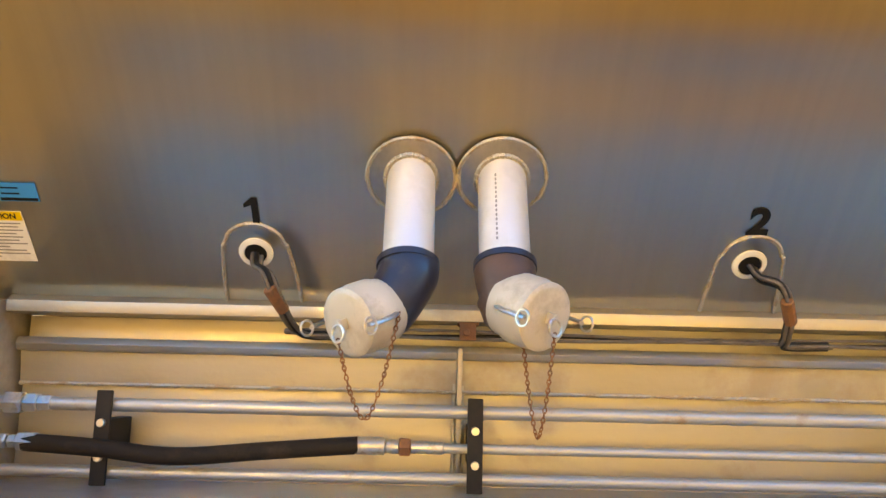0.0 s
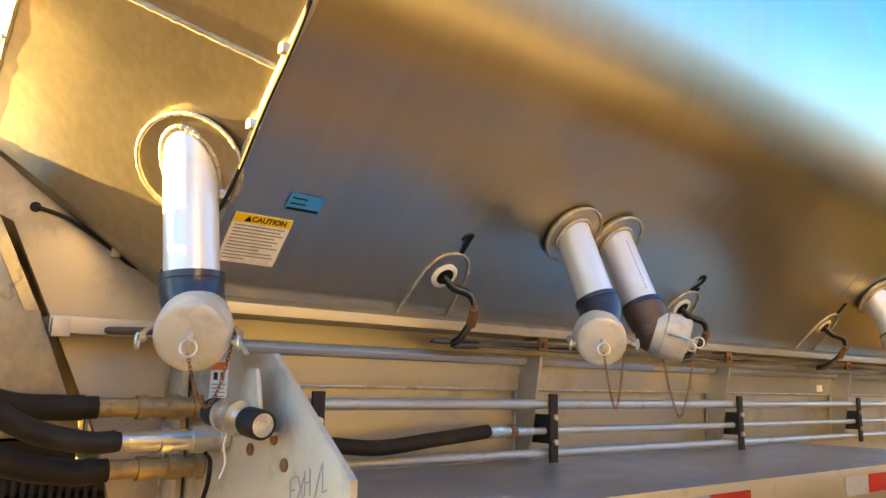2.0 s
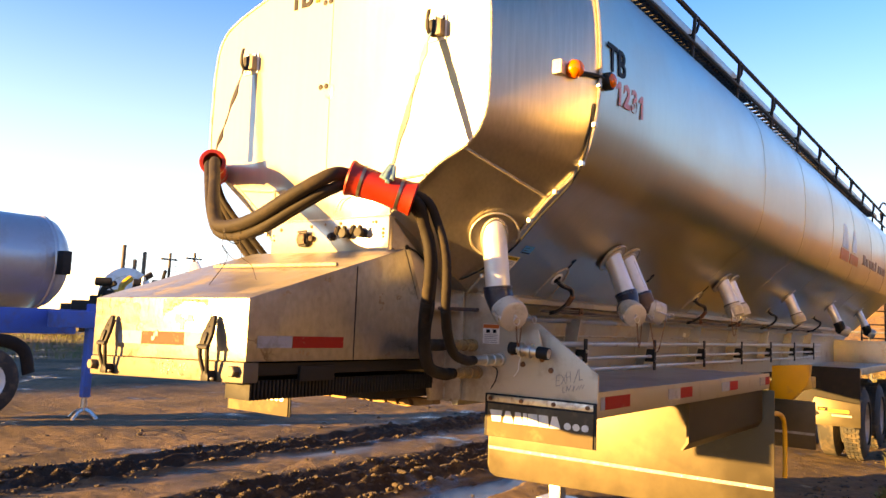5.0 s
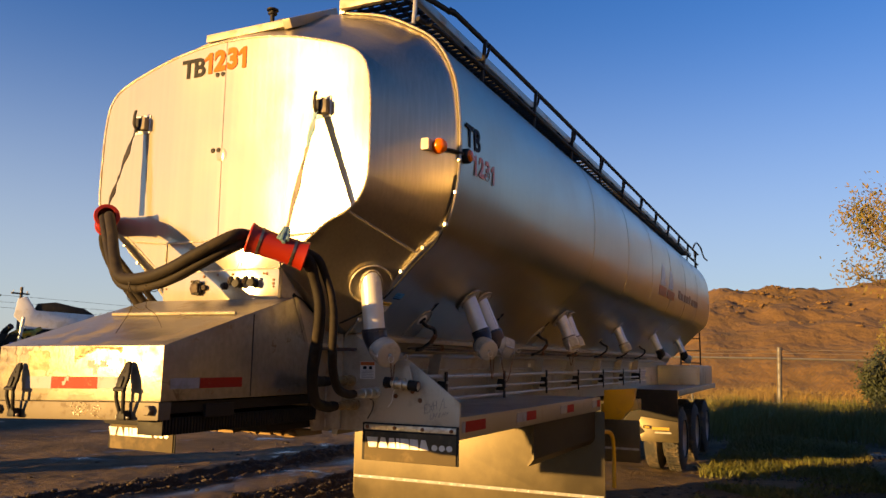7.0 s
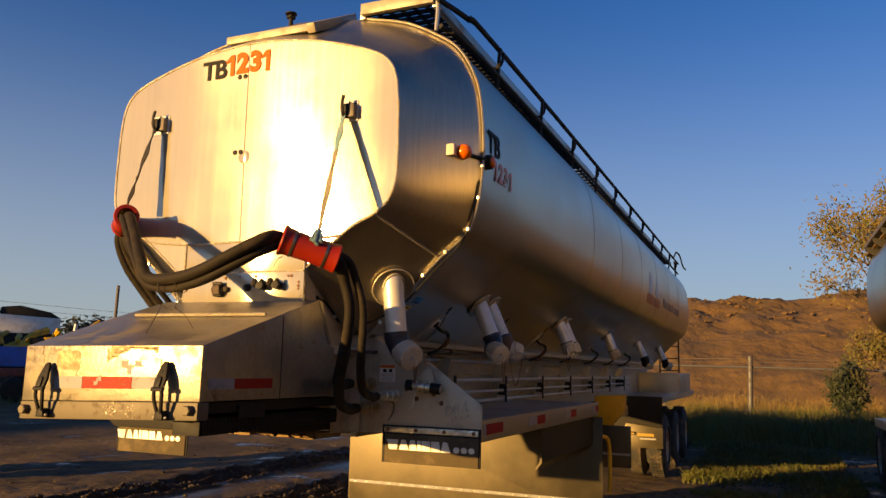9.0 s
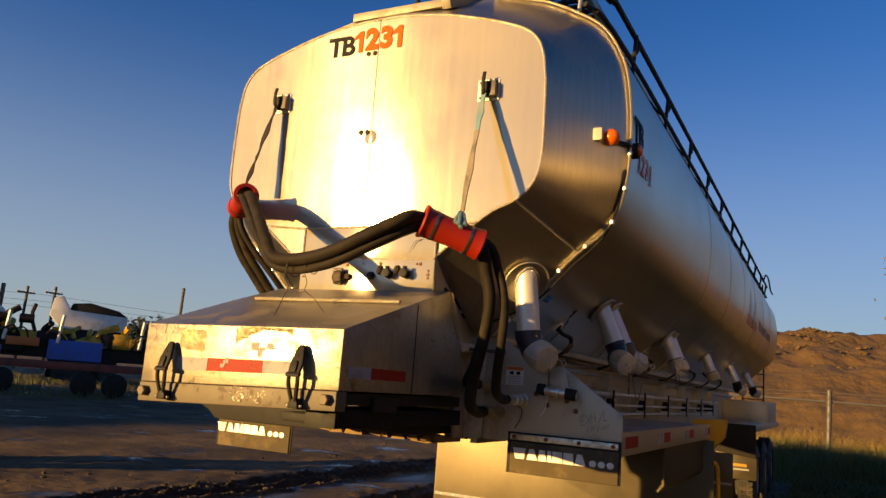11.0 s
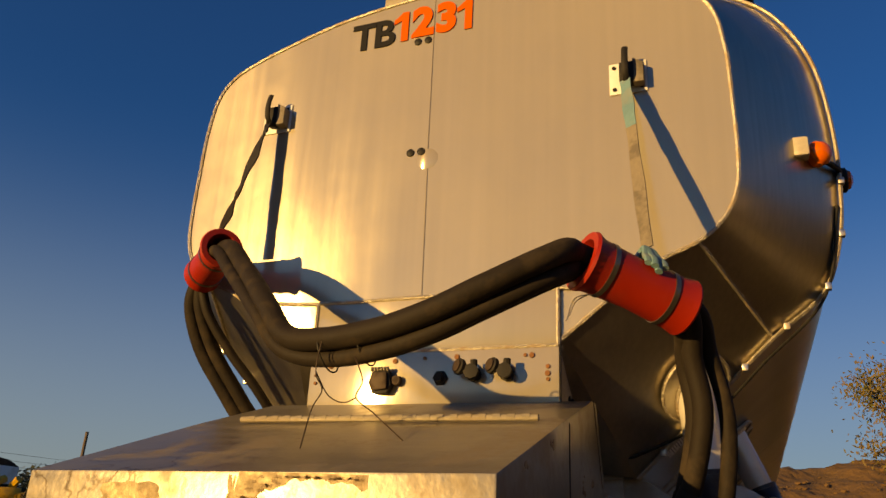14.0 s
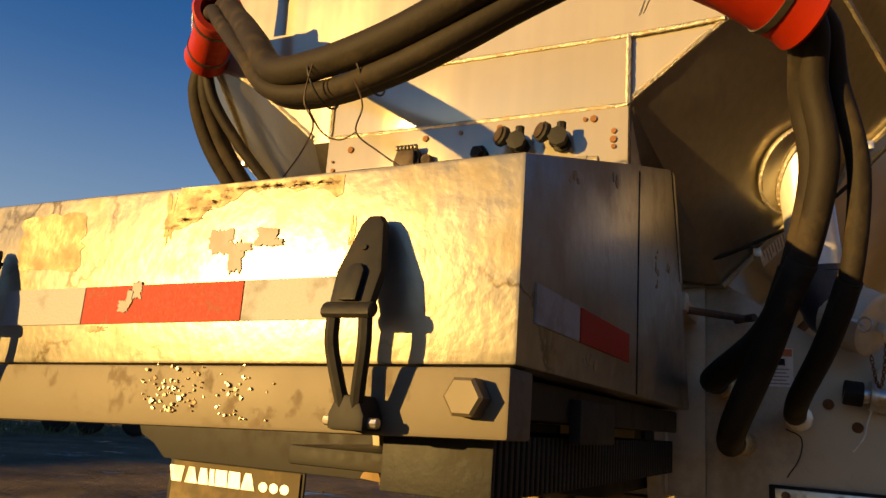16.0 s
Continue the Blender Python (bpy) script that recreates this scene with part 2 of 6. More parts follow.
    if coat:
        b.inputs["Coat Weight"].default_value, b.inputs["Coat Roughness"].default_value = coat, 0.09
        if normal:
            L.new(normal, b.inputs["Coat Normal"])
    if aniso:
        tg = N.new("ShaderNodeTangent")
        tg.direction_type, tg.axis = "RADIAL", "Z"
        L.new(tg.outputs["Tangent"], b.inputs["Tangent"])
        b.inputs["Anisotropic"].default_value, b.inputs["Anisotropic Rotation"].default_value = aniso, 0.25
    return m


M_FACE = material("brushed_aluminium_face", (0.42, 0.371, 0.28), 0.14, 0.40, 0.10, (3, 22, 0.6), (0.38, 0.32, 0.22), 0.25, 1.4, 0.00008, 60, 0.03, coat=0.35, aniso=0.85, wave=0.005, dirt_edge=(0.42, 0.8), wave_map=(1, 1.3, 0.6))
M_TANK = material("tank_aluminium", (0.445, 0.392, 0.288), 0.31, 1.0, 0.09, (34, 1.2, 1.2), (0.32, 0.27, 0.175), 0.30, 1.3, 0.00008, 50, 0.04, aniso=0.45, wave=0.003, dirt_edge=(0.45, 0.85))
M_RING = material("ring_aluminium", (0.46, 0.42, 0.34), 0.30, 1.0, 0.20, (60, 60, 3), (0.30, 0.24, 0.15), 0.25, 1.5, 0.0001, 50, 0.05, aniso=0.4, wave=0.002, dirt_edge=(0.42, 0.85))
M_HOOD = material("hood_aluminium", (0.265, 0.24, 0.195), 0.37, 0.76, 0.34, (40, 5, 26), (0.20, 0.145, 0.08), 0.6, 5.0, 0.0009, 45, 0.08, wave=0.0004, dirt_edge=(0.51, 0.66), lines=0.9)
M_FRAME = material("frame_aluminium", (0.42, 0.39, 0.33), 0.42, 0.85, 0.10, (5, 30, 30), (0.30, 0.23, 0.15), 0.6, 3.0, 0.0006, 60, 0.08, dirt_edge=(0.54, 0.66))
M_PLATE = material("painted_plate", (0.47, 0.41, 0.315), 0.5, 0.35, 0.08, (10, 10, 10), (0.22, 0.17, 0.11), 0.5, 3.5, 0.0004, 60)
M_ROOF = material("weathered_roof_aluminium", (0.288, 0.256, 0.2), 0.5, 0.5, 0.12, (6, 6, 6), (0.22, 0.17, 0.11), 0.5, 4, 0.0003, 60)
M_WELD = material("weld_bead", (0.50, 0.46, 0.38), 0.5, 0.9, 0.2, (60, 60, 60), (0.30, 0.20, 0.11), 0.6, 14, 0.004, 150)
M_PIPE = material("bare_aluminium_pipe", (0.68, 0.66, 0.62), 0.40, 0.45, 0.06, (20, 20, 6), (0.5, 0.48, 0.44), 0.35, 7, 0.0004, 70)
M_CAP = material("cast_aluminium_cap", (0.51, 0.46, 0.365), 0.55, 0.25, 0.08, (20, 20, 20), (0.28, 0.24, 0.18), 0.5, 8, 0.0008, 60)
M_BLUE = material("worn_blue_rubber", (0.016, 0.017, 0.029), 0.34, 0.0, 0.35, (15, 15, 15), (0.07, 0.055, 0.045), 0.6, 12, 0.001, 50, dirt_edge=(0.55, 0.68))
M_RUSTPIPE = material("rusty_elbow", (0.085, 0.048, 0.030), 0.55, 0.2, 0.4, (15, 15, 15), (0.03, 0.03, 0.05), 0.8, 9, 0.001, 60)
M_RUST = material("rust", (0.20, 0.085, 0.035), 0.85, 0.1, 0.4, (40, 40, 40), (0.10, 0.06, 0.04), 0.7, 20, 0.002, 120)
M_GREY = material("grey_steel_bar", (0.43, 0.42, 0.39), 0.4, 0.6, 0.08, (4, 30, 30), (0.26, 0.15, 0.08), 0.6, 9, 0.0004, 70, dirt_edge=(0.58, 0.7))
M_BLACK = material("black_rubber", (0.010, 0.0095, 0.009), 0.6, 0.0, 0.3, (12, 12, 12), (0.045, 0.038, 0.03), 0.4, 6, 0.0008, 80, spec=0.25)
M_HOSE = material("dusty_hose_rubber", (0.016, 0.012, 0.0085), 0.7, 0.0, 0.3, (20, 20, 20), (0.052, 0.038, 0.025), 0.6, 7, 0.0012, 90, spec=0.18)
M_BLKMETAL = material("black_painted_steel", (0.013, 0.012, 0.011), 0.6, 0.0, 0.3, (20, 20, 20), (0.035, 0.027, 0.02), 0.4, 14, 0.0003, 90, spec=0.22)
M_RED = material("red_plastic_sleeve", (0.2964, 0.0156, 0.00858), 0.5, 0.0, 0.12, (8, 8, 8), (0.26, 0.02, 0.012), 0.5, 9, 0.001, 40, spec=0.35)
M_REDTAPE = material("red_reflective_tape", (0.27, 0.010, 0.006), 0.55, 0.0, 0.2, (200, 200, 200), (0.26, 0.10, 0.07), 0.7, 16, 0.0006, 300, dirt_edge=(0.60, 0.63), spec=0.2)
M_WHTTAPE = material("white_reflective_tape", (0.25, 0.26, 0.275), 0.5, 0.0, 0.16, (260, 260, 260), (0.17, 0.15, 0.12), 0.6, 14, 0.0006, 300, spec=0.25)
M_STEEL = material("zinc_fitting", (0.62, 0.60, 0.55), 0.35, 1.0, 0.12, (30, 30, 30), (0.28, 0.17, 0.08), 0.6, 18, 0.0008, 90)
M_BRASS = material("dull_brass_fitting", (0.42, 0.31, 0.17), 0.42, 0.9, 0.2, (30, 30, 30), (0.22, 0.15, 0.09), 0.6, 20, 0.0008, 90)
M_STRAP = material("teal_webbing_strap", (0.11, 0.22, 0.25), 0.8, 0.0, 0.2, (120, 120, 30), (0.22, 0.22, 0.20), 0.5, 12, 0.001, 200)
M_STRAPGREY = material("dirty_grey_webbing", (0.20, 0.17, 0.13), 0.85, 0.0, 0.25, (120, 120, 30), (0.08, 0.07, 0.06), 0.7, 9, 0.001, 200)
M_WHITE = material("white_label", (0.72, 0.71, 0.67), 0.45, 0.0, 0.05, (30, 30, 30), (0.45, 0.42, 0.36), 0.4, 16)
M_YEL = material("yellow_label", (0.72, 0.50, 0.02), 0.45, 0.0, 0.06, (30, 30, 30))
M_ORGLABEL = material("orange_label", (0.62, 0.13, 0.02), 0.45, 0.0, 0.06, (30, 30, 30))
M_CYAN = material("blue_sticker", (0.02, 0.23, 0.60), 0.4, 0.0, 0.06, (30, 30, 30))
M_INK = material("black_print", (0.010, 0.010, 0.011), 0.6, 0.0, 0.1, (30, 30, 30), spec=0.12)
M_GREYINK = material("grey_print", (0.22, 0.21, 0.20), 0.5, 0.0, 0.1, (30, 30, 30))
M_ORGINK = material("orange_letters", (0.56, 0.085, 0.006), 0.5, 0.0, 0.06, (30, 30, 30), spec=0.15)
M_REDINK = material("faded_red_letters", (0.52, 0.15, 0.09), 0.45, 0.0, 0.06, (30, 30, 30))
M_LENS = material("amber_lens", (0.70, 0.12, 0.008), 0.2, 0.0, 0.1, (60, 60, 60))
M_DECK = material("deck_aluminium", (0.46, 0.455, 0.45), 0.36, 0.9, 0.05, (0.8, 9, 9), (0.26, 0.235, 0.21), 0.3, 2.5, 0.0008, 60)
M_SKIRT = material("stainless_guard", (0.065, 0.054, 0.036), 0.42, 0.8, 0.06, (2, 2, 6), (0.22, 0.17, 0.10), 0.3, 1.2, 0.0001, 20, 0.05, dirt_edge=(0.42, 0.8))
M_TYRE = material("tyre_rubber", (0.025, 0.024, 0.023), 0.8, 0.0, 0.2, (20, 20, 20), (0.12, 0.09, 0.06), 0.7, 5, 0.002, 60)
M_RIM = material("painted_wheel_rim", (0.45, 0.44, 0.42), 0.5, 0.4, 0.1, (10, 10, 10), (0.18, 0.13, 0.09), 0.6, 6)
M_YELPAINT = material("yellow_paint", (0.576, 0.32, 0.016), 0.5, 0.0, 0.15, (6, 6, 6), (0.20, 0.14, 0.06), 0.6, 4, 0.0008, 60)
M_BLUEPAINT = material("blue_paint", (0.022, 0.12, 0.46), 0.6, 0.0, 0.12, (5, 5, 5), (0.10, 0.10, 0.10), 0.5, 3, 0.0008, 60, spec=0.25)
M_WHTPAINT = material("white_paint", (0.68, 0.68, 0.66), 0.45, 0.0, 0.06, (4, 4, 4), (0.42, 0.38, 0.30), 0.5, 1.5, 0.0008, 60)
M_REDPAINT = material("dark_red_paint", (0.20, 0.03, 0.02), 0.5, 0.0, 0.15, (5, 5, 5), (0.05, 0.04, 0.03), 0.6, 3)
M_GREYTANK = material("grey_tank_paint", (0.36, 0.38, 0.40), 0.35, 0.5, 0.06, (3, 3, 3), (0.22, 0.20, 0.18), 0.4, 1.5)
M_FENCE = material("dull_fence_steel", (0.085, 0.085, 0.09), 0.55, 0.3, 0.2, (10, 10, 10), (0.06, 0.04, 0.03), 0.5, 6)
M_WOODPOLE = material("grey_wood", (0.10, 0.075, 0.055), 0.85, 0.0, 0.25, (20, 20, 2), (0.05, 0.04, 0.03), 0.6, 4)
M_TIMBER = material("raw_timber", (0.20, 0.125, 0.055), 0.8, 0.0, 0.25, (3, 30, 30), (0.16, 0.10, 0.05), 0.7, 6, 0.002, 60)
M_BARK = material("bark", (0.09, 0.06, 0.04), 0.9, 0.0, 0.3, (20, 20, 4), None)
M_LEAF = material("autumn_leaves", (0.115, 0.080, 0.02), 0.6, 0.0, 0.35, (2, 2, 2), (0.06, 0.075, 0.02), 0.9, 1.2)
M_LEAFDARK = material("dark_leaves", (0.020, 0.028, 0.010), 0.6, 0.0, 0.4, (2, 2, 2), (0.05, 0.036, 0.012), 0.6, 1.2)
M_GRASS = material("grass", (0.085, 0.092, 0.018), 0.7, 0.0, 0.4, (0.8, 0.8, 0.8), (0.13, 0.10, 0.03), 0.8, 0.6)
M_DRYGRASS = material("dry_grass", (0.225, 0.1425, 0.045), 0.8, 0.0, 0.3, (0.8, 0.8, 0.8), (0.16, 0.11, 0.04), 0.8, 0.6)
M_MOUND = material("soil_mound", (0.1209, 0.06552, 0.0234), 0.95, 0.0, 0.3, (0.5, 0.5, 0.5), (0.085, 0.048, 0.020), 0.8, 0.30, 0.25, 1.3)
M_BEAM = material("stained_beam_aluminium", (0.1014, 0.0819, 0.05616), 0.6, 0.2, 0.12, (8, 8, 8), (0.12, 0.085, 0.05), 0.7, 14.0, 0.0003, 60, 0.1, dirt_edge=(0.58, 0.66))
M_BARE = material("peeling_bare_metal", (0.42, 0.40, 0.36), 0.42, 0.75, 0.3, (60, 60, 60), (0.30, 0.18, 0.08), 0.8, 45, 0.001, 90, 0.12, dirt_edge=(0.42, 0.55))
M_GLUE = material("brown_glue_residue", (0.28, 0.225, 0.14), 0.5, 0.5, 0.3, (90, 90, 90), (0.20, 0.14, 0.07), 0.6, 30, 0.0012, 120, dirt_edge=(0.38, 0.66))
M_SMEAR = material("dark_glue_smear", (0.27, 0.20, 0.12), 0.6, 0.3, 0.3, (60, 60, 60), (0.14, 0.095, 0.05), 0.7, 30, 0.0012, 90, dirt_edge=(0.38, 0.66))
M_BAND = material("dull_steel_band", (0.20, 0.18, 0.15), 0.35, 0.9, 0.2, (40, 40, 40))
M_DARKRUST = material("dark_rusty_fitting", (0.045, 0.028, 0.018), 0.6, 0.2, 0.3, (40, 40, 40), (0.02, 0.015, 0.012), 0.6, 20, 0.0006, 90, spec=0.3)
M_DULLYEL = material("dull_yellow_mark", (0.30, 0.17, 0.015), 0.5, 0.0, 0.1, (30, 30, 30))
M_CABLE = material("dusty_grey_cable", (0.10, 0.085, 0.07), 0.6, 0.0, 0.3, (40, 40, 40), (0.05, 0.04, 0.035), 0.6, 15)
M_TORN = material("torn_grey_sticker_backing", (0.25, 0.245, 0.24), 0.65, 0.0, 0.1, (40, 40, 40), (0.30, 0.27, 0.23), 0.5, 30)


M_FLAP = material("flap_face", (.085, .066, .040), .85, .0, .3, (6, 6, 6), (.15, .115, .07), .8, 9.0, spec=.15)
M_FLAPDUSTY = material("dusty_flap_face", (.085, .068, .045), .85, .0, .3, (6, 6, 6), (.16, .12, .07), .8, 5.0, spec=.15)
M_PALEMARK = material("pale_worn_letters", (.62, .61, .58), .45, .3, .08, (10, 10, 10), (.42, .40, .37), .5, 6)
M_BROWNMARK = material("brown_worn_letters", (.24, .12, .06), .5, .3, .1, (10, 10, 10), (.35, .25, .17), .6, 9)
M_ORGMARK = material("worn_orange_block", (.50, .13, .025), .45, .2, .1, (10, 10, 10), (.45, .25, .12), .5, 7)


# ---- ground ----
def ground_material():
    m = bpy.data.materials.new("muddy_yard_soil")
    m.use_nodes = True
    nt = m.node_tree
    N, L = nt.nodes, nt.links
    b = N["Principled BSDF"]
    co = N.new("ShaderNodeTexCoord")

    def noise_tex(scale, detail, rough=0.6):
        n = N.new("ShaderNodeTexNoise")
        n.inputs["Scale"].default_value, n.inputs["Detail"].default_value, n.inputs["Roughness"].default_value = scale, detail, rough
        L.new(co.outputs["Object"], n.inputs["Vector"])
        return n.outputs["Fac"]

    def ramp(src, a, b_, lo=0.0, hi=1.0):
        r = N.new("ShaderNodeMapRange")
        for k, v in zip(("From Min", "From Max", "To Min", "To Max"), (a, b_, lo, hi)):
            r.inputs[k].default_value = v
        L.new(src, r.inputs["Value"])
        return r.outputs["Result"]

    def blend(f, a, c):
        x = N.new("ShaderNodeMix")
        x.data_type = "RGBA"
        L.new(f, x.inputs["Factor"])
        for k, v in (("A", a), ("B", c)):
            if isinstance(v, tuple):
                x.inputs[k].default_value = (*v, 1)
            else:
                L.new(v, x.inputs[k])
        return x.outputs["Result"]

    fine = blend(ramp(noise_tex(9, 8), 0.3, 0.7), (0.100, 0.065, 0.036), (0.205, 0.138, 0.080))
    big = blend(ramp(noise_tex(0.45, 5), 0.42, 0.62), fine, (0.068, 0.047, 0.028))
    wet = ramp(noise_tex(0.7, 4), 0.56, 0.66)
    col = blend(wet, big, (0.037, 0.027, 0.017))
    # churned, darker mud along wheel tracks, shade painted under the trailer, smooth wet places
    def mask(name):
        at = N.new("ShaderNodeAttribute")
        at.attribute_name = name
        return at.outputs["Fac"]

    mud_and_shade = N.new("ShaderNodeMath")
    mud_and_shade.operation = "MULTIPLY"
    L.new(mask("mud"), mud_and_shade.inputs[0])
    L.new(ramp(noise_tex(3.0, 7), 0.30, 0.48), mud_and_shade.inputs[1])
    col = blend(mud_and_shade.outputs["Value"], col, (0.030, 0.020, 0.013))
    damp = N.new("ShaderNodeMath")
    damp.operation, damp.use_clamp = "MAXIMUM", True
    L.new(wet, damp.inputs[0])
    L.new(mask("wet"), damp.inputs[1])
    wet = damp.outputs["Value"]
    col = blend(wet, col, (0.055, 0.041, 0.028))
    L.new(col, b.inputs["Base Color"])
    L.new(ramp(wet, 0, 1, 0.95, 0.22), b.inputs["Roughness"])
    b.inputs["Specular IOR Level"].default_value = 0.22
    bp = N.new("ShaderNodeBump")
    bp.inputs["Strength"].default_value, bp.inputs["Distance"].default_value = 1.0, 0.05
    calm = N.new("ShaderNodeMath")
    calm.operation = "MULTIPLY"
    rough_soil = N.new("ShaderNodeMath")
    rough_soil.operation = "MULTIPLY_ADD"
    rough_soil.inputs[1].default_value = 0.35
    L.new(noise_tex(46, 6, 0.7), rough_soil.inputs[0])
    L.new(noise_tex(11, 9, 0.72), rough_soil.inputs[2])
    L.new(rough_soil.outputs["Value"], calm.inputs[0])
    L.new(ramp(wet, 0, 1, 1.0, 0.12), calm.inputs[1])
    L.new(calm.outputs["Value"], bp.inputs["Height"])
    L.new(bp.outputs["Normal"], b.inputs["Normal"])
    return m


def spaced(lo, hi, near_lo, near_hi, step, grow):
    """Grid lines, close together between near_lo and near_hi and ever wider outside."""
    out = list(np.arange(near_lo, near_hi, step))
    s, v = step, near_hi
    while v < hi:
        out.append(v)
        s *= grow
        v += s
    out.append(hi)
    s, v = step, near_lo - step
    while v > lo:
        out.insert(0, v)
        s *= grow
        v -= s
    out.insert(0, lo)
    return out


# wheel tracks: place across the yard, width, height (ridge) or depth (trough)
TRACKS = ((6.98, .05, .05), (7.12, .08, -.09), (7.32, .06, .075), (7.50, .09, -.10), (7.74, .06, .05),
          (4.62, .06, .05), (4.80, .09, -.09), (5.02, .06, .075), (5.22, .09, -.10), (5.42, .05, .06), (5.58, .07, -.08), (5.78, .06, .055), (5.92, .05, -.04))


def across(x, y):
    return y + .02 * x + .10 * noise.noise((x * .3, y * .1, 7))


def puddle(x, y):
    d = math.hypot((x - 2.2) / 1.1, (y - 4.18) / .26) + .25 * noise.noise((x * 2, y * 3, 6))
    return max(0.0, min(1.0, (1.1 - d) / .15))


def mud_shade_mask(x, y):
    u = across(x, y) + .10 * noise.noise((x * 2.5, y * 2.5, 2))
    a, b = max(0.0, min(1.0, (.46 - abs(u - 7.36)) / .10)), max(0.0, min(1.0, (.78 - abs(u - 5.27)) / .12))
    # ground by the trailer darkened too: its shade put into the colour
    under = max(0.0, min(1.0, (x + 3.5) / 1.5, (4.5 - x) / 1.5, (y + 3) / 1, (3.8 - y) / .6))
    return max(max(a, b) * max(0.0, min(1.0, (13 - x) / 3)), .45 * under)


def wet_mask(x, y):
    u = across(x, y)
    strip = max(0.0, min(1.0, (.46 - abs(u - 6.43)) / .2)) * max(0.0, min(1.0, .55 + 2.2 * noise.noise((x * .55, y * .9, 3))))
    return max(strip * .85, puddle(x, y))


def ground_height(x, y):
    r = math.hypot(x - 2, y - 4)
    fade = max(0.0, min(1.0, (45 - r) / 25))
    h = 0.035 * noise.fractal((x * 0.5, y * 0.5, 0), 1.0, 2.0, 4) + 0.014 * noise.noise((x * 4, y * 4, 3.1)) + 0.010 * abs(noise.noise((x * 9, y * 9, 4)))
    u = across(x, y)
    t = 0.0
    if 4.3 < u < 8.1 and x < 16:
        lump = .35 + 1.3 * abs(noise.noise((x * 3.0, u * 6.0, 5))) + .5 * abs(noise.noise((x * 8.0, u * 11.0, 9)))
        for c, w, k in TRACKS:
            d = (u - c + .02 * noise.noise((x * 2.2, c, 1))) / w
            if abs(d) < 2.6:
                t += k * math.exp(-d * d) * (lump if k > 0 else .9)
        m = mud_shade_mask(x, y)
        t += m * (.03 * noise.fractal((x * 4, y * 4, 11), .8, 2.1, 4))
        h *= 1 - .75 * wet_mask(x, y)
    p = puddle(x, y)
    return (h + t) * fade * (1 - p) - .035 * p - 0.03


def build_ground():
    xs = spaced(-900, 1500, -2.4, 8.6, 0.045, 1.08)
    ys = spaced(-900, 900, 4.0, 8.2, 0.028, 1.06)
    verts = [(x, y, ground_height(x, y)) for y in ys for x in xs]
    n = len(xs)
    faces = [(j * n + i, j * n + i + 1, (j + 1) * n + i + 1, (j + 1) * n + i) for j in range(len(ys) - 1) for i in range(n - 1)]
    me = bpy.data.meshes.new("ground")
    me.from_pydata(verts, [], faces)
    me.polygons.foreach_set("use_smooth", [True] * len(faces))
    for name, f in (("mud", mud_shade_mask), ("wet", wet_mask)):
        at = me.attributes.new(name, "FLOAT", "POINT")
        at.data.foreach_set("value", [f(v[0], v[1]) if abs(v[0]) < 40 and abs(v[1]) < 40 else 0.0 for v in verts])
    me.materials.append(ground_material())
    ob = new("ground", me)
    return tagged(ob, "brown muddy yard with tyre ruts and damp patches", "ground", "", "structure")
ground = build_ground()


def scatter_clods():
    """Lumps of churned mud along the wheel tracks."""
    rng = random.Random(17)
    ico = bmesh.new()
    bmesh.ops.create_icosphere(ico, subdivisions=1, radius=1)
    base = [v.co.copy() for v in ico.verts]
    tris = [[v.index for v in f.verts] for f in ico.faces]
    verts, faces = [], []
    while len(faces) < 20 * 9500:
        if len(faces) > 20 * 7500:
            # loose crumbs beside the rear wheels and along the yard's edge
            x, y = rng.uniform(2.5, 13), rng.uniform(-3.2, 1.6)
            if noise.noise((x * .8, y * .8, 14)) < -.05:
                continue
        else:
            x, y = rng.uniform(-4, 13), rng.uniform(3.2, 10)
        u = across(x, y) if y > 2.5 else 7.0
        near = min(abs(u - c) for c, w, k in TRACKS if k > 0) if y > 2.5 else 0
        if rng.random() > math.exp(-(near / .07) ** 2) + .015 or noise.noise((x * .9, y * .9, 4)) < -.25:
            continue
        s = min(.042, .006 + rng.expovariate(1 / .009))
        c = Vector((x, y, ground_height(x, y) + s * .15))
        r = Matrix.Rotation(rng.uniform(0, 6), 3, "Z") @ Matrix.Diagonal((s * rng.uniform(.8, 1.7), s, s * rng.uniform(.5, .9)))
        i = len(verts)
        verts += [c + r @ (p * rng.uniform(.65, 1.2)) for p in base]
        faces += [[i + k for k in t] for t in tris]
    me = bpy.data.meshes.new("mud_clods")
    me.from_pydata(verts, [], faces)
    me.materials.append(material("dark_mud", (0.036, 0.026, 0.018), 0.85, 0.0, 0.4, (9, 9, 9), (0.085, 0.062, 0.042), 0.6, 3, 0.004, 60))
    tagged(new("mud_clods", me), "dark broken clods of mud along the ruts", "clods", "", "stuff")


scatter_clods()


# ---- the bulk feed trailer ----
YC = 2.667                       # middle line of the trailer
X_FACE, X_SEAM, X_TAIL = -1.69, -1.21, 11.75
# half outlines: way out from the middle line, height
FACE = [(0, 3.578), (.15, 3.575), (.42, 3.538), (.67, 3.471), (.85, 3.405), (.94, 3.345), (.99, 3.26), (1.012, 3.13), (1.018, 3.027), (1.021, 2.732),
        (1.006, 2.607), (.962, 2.521), (.887, 2.457), (.731, 2.381), (.462, 2.17), (.455, 2.15)]
SEAM = [(0, 3.93), (.25, 3.905), (.53, 3.86), (.81, 3.788), (1.02, 3.68), (1.17, 3.57), (1.27, 3.41), (1.322, 3.24), (1.345, 3.0), (1.342, 2.79),
        (1.317, 2.595), (1.247, 2.415), (1.08, 2.27), (.88, 2.07), (.617, 1.807), (.45, 1.80)]
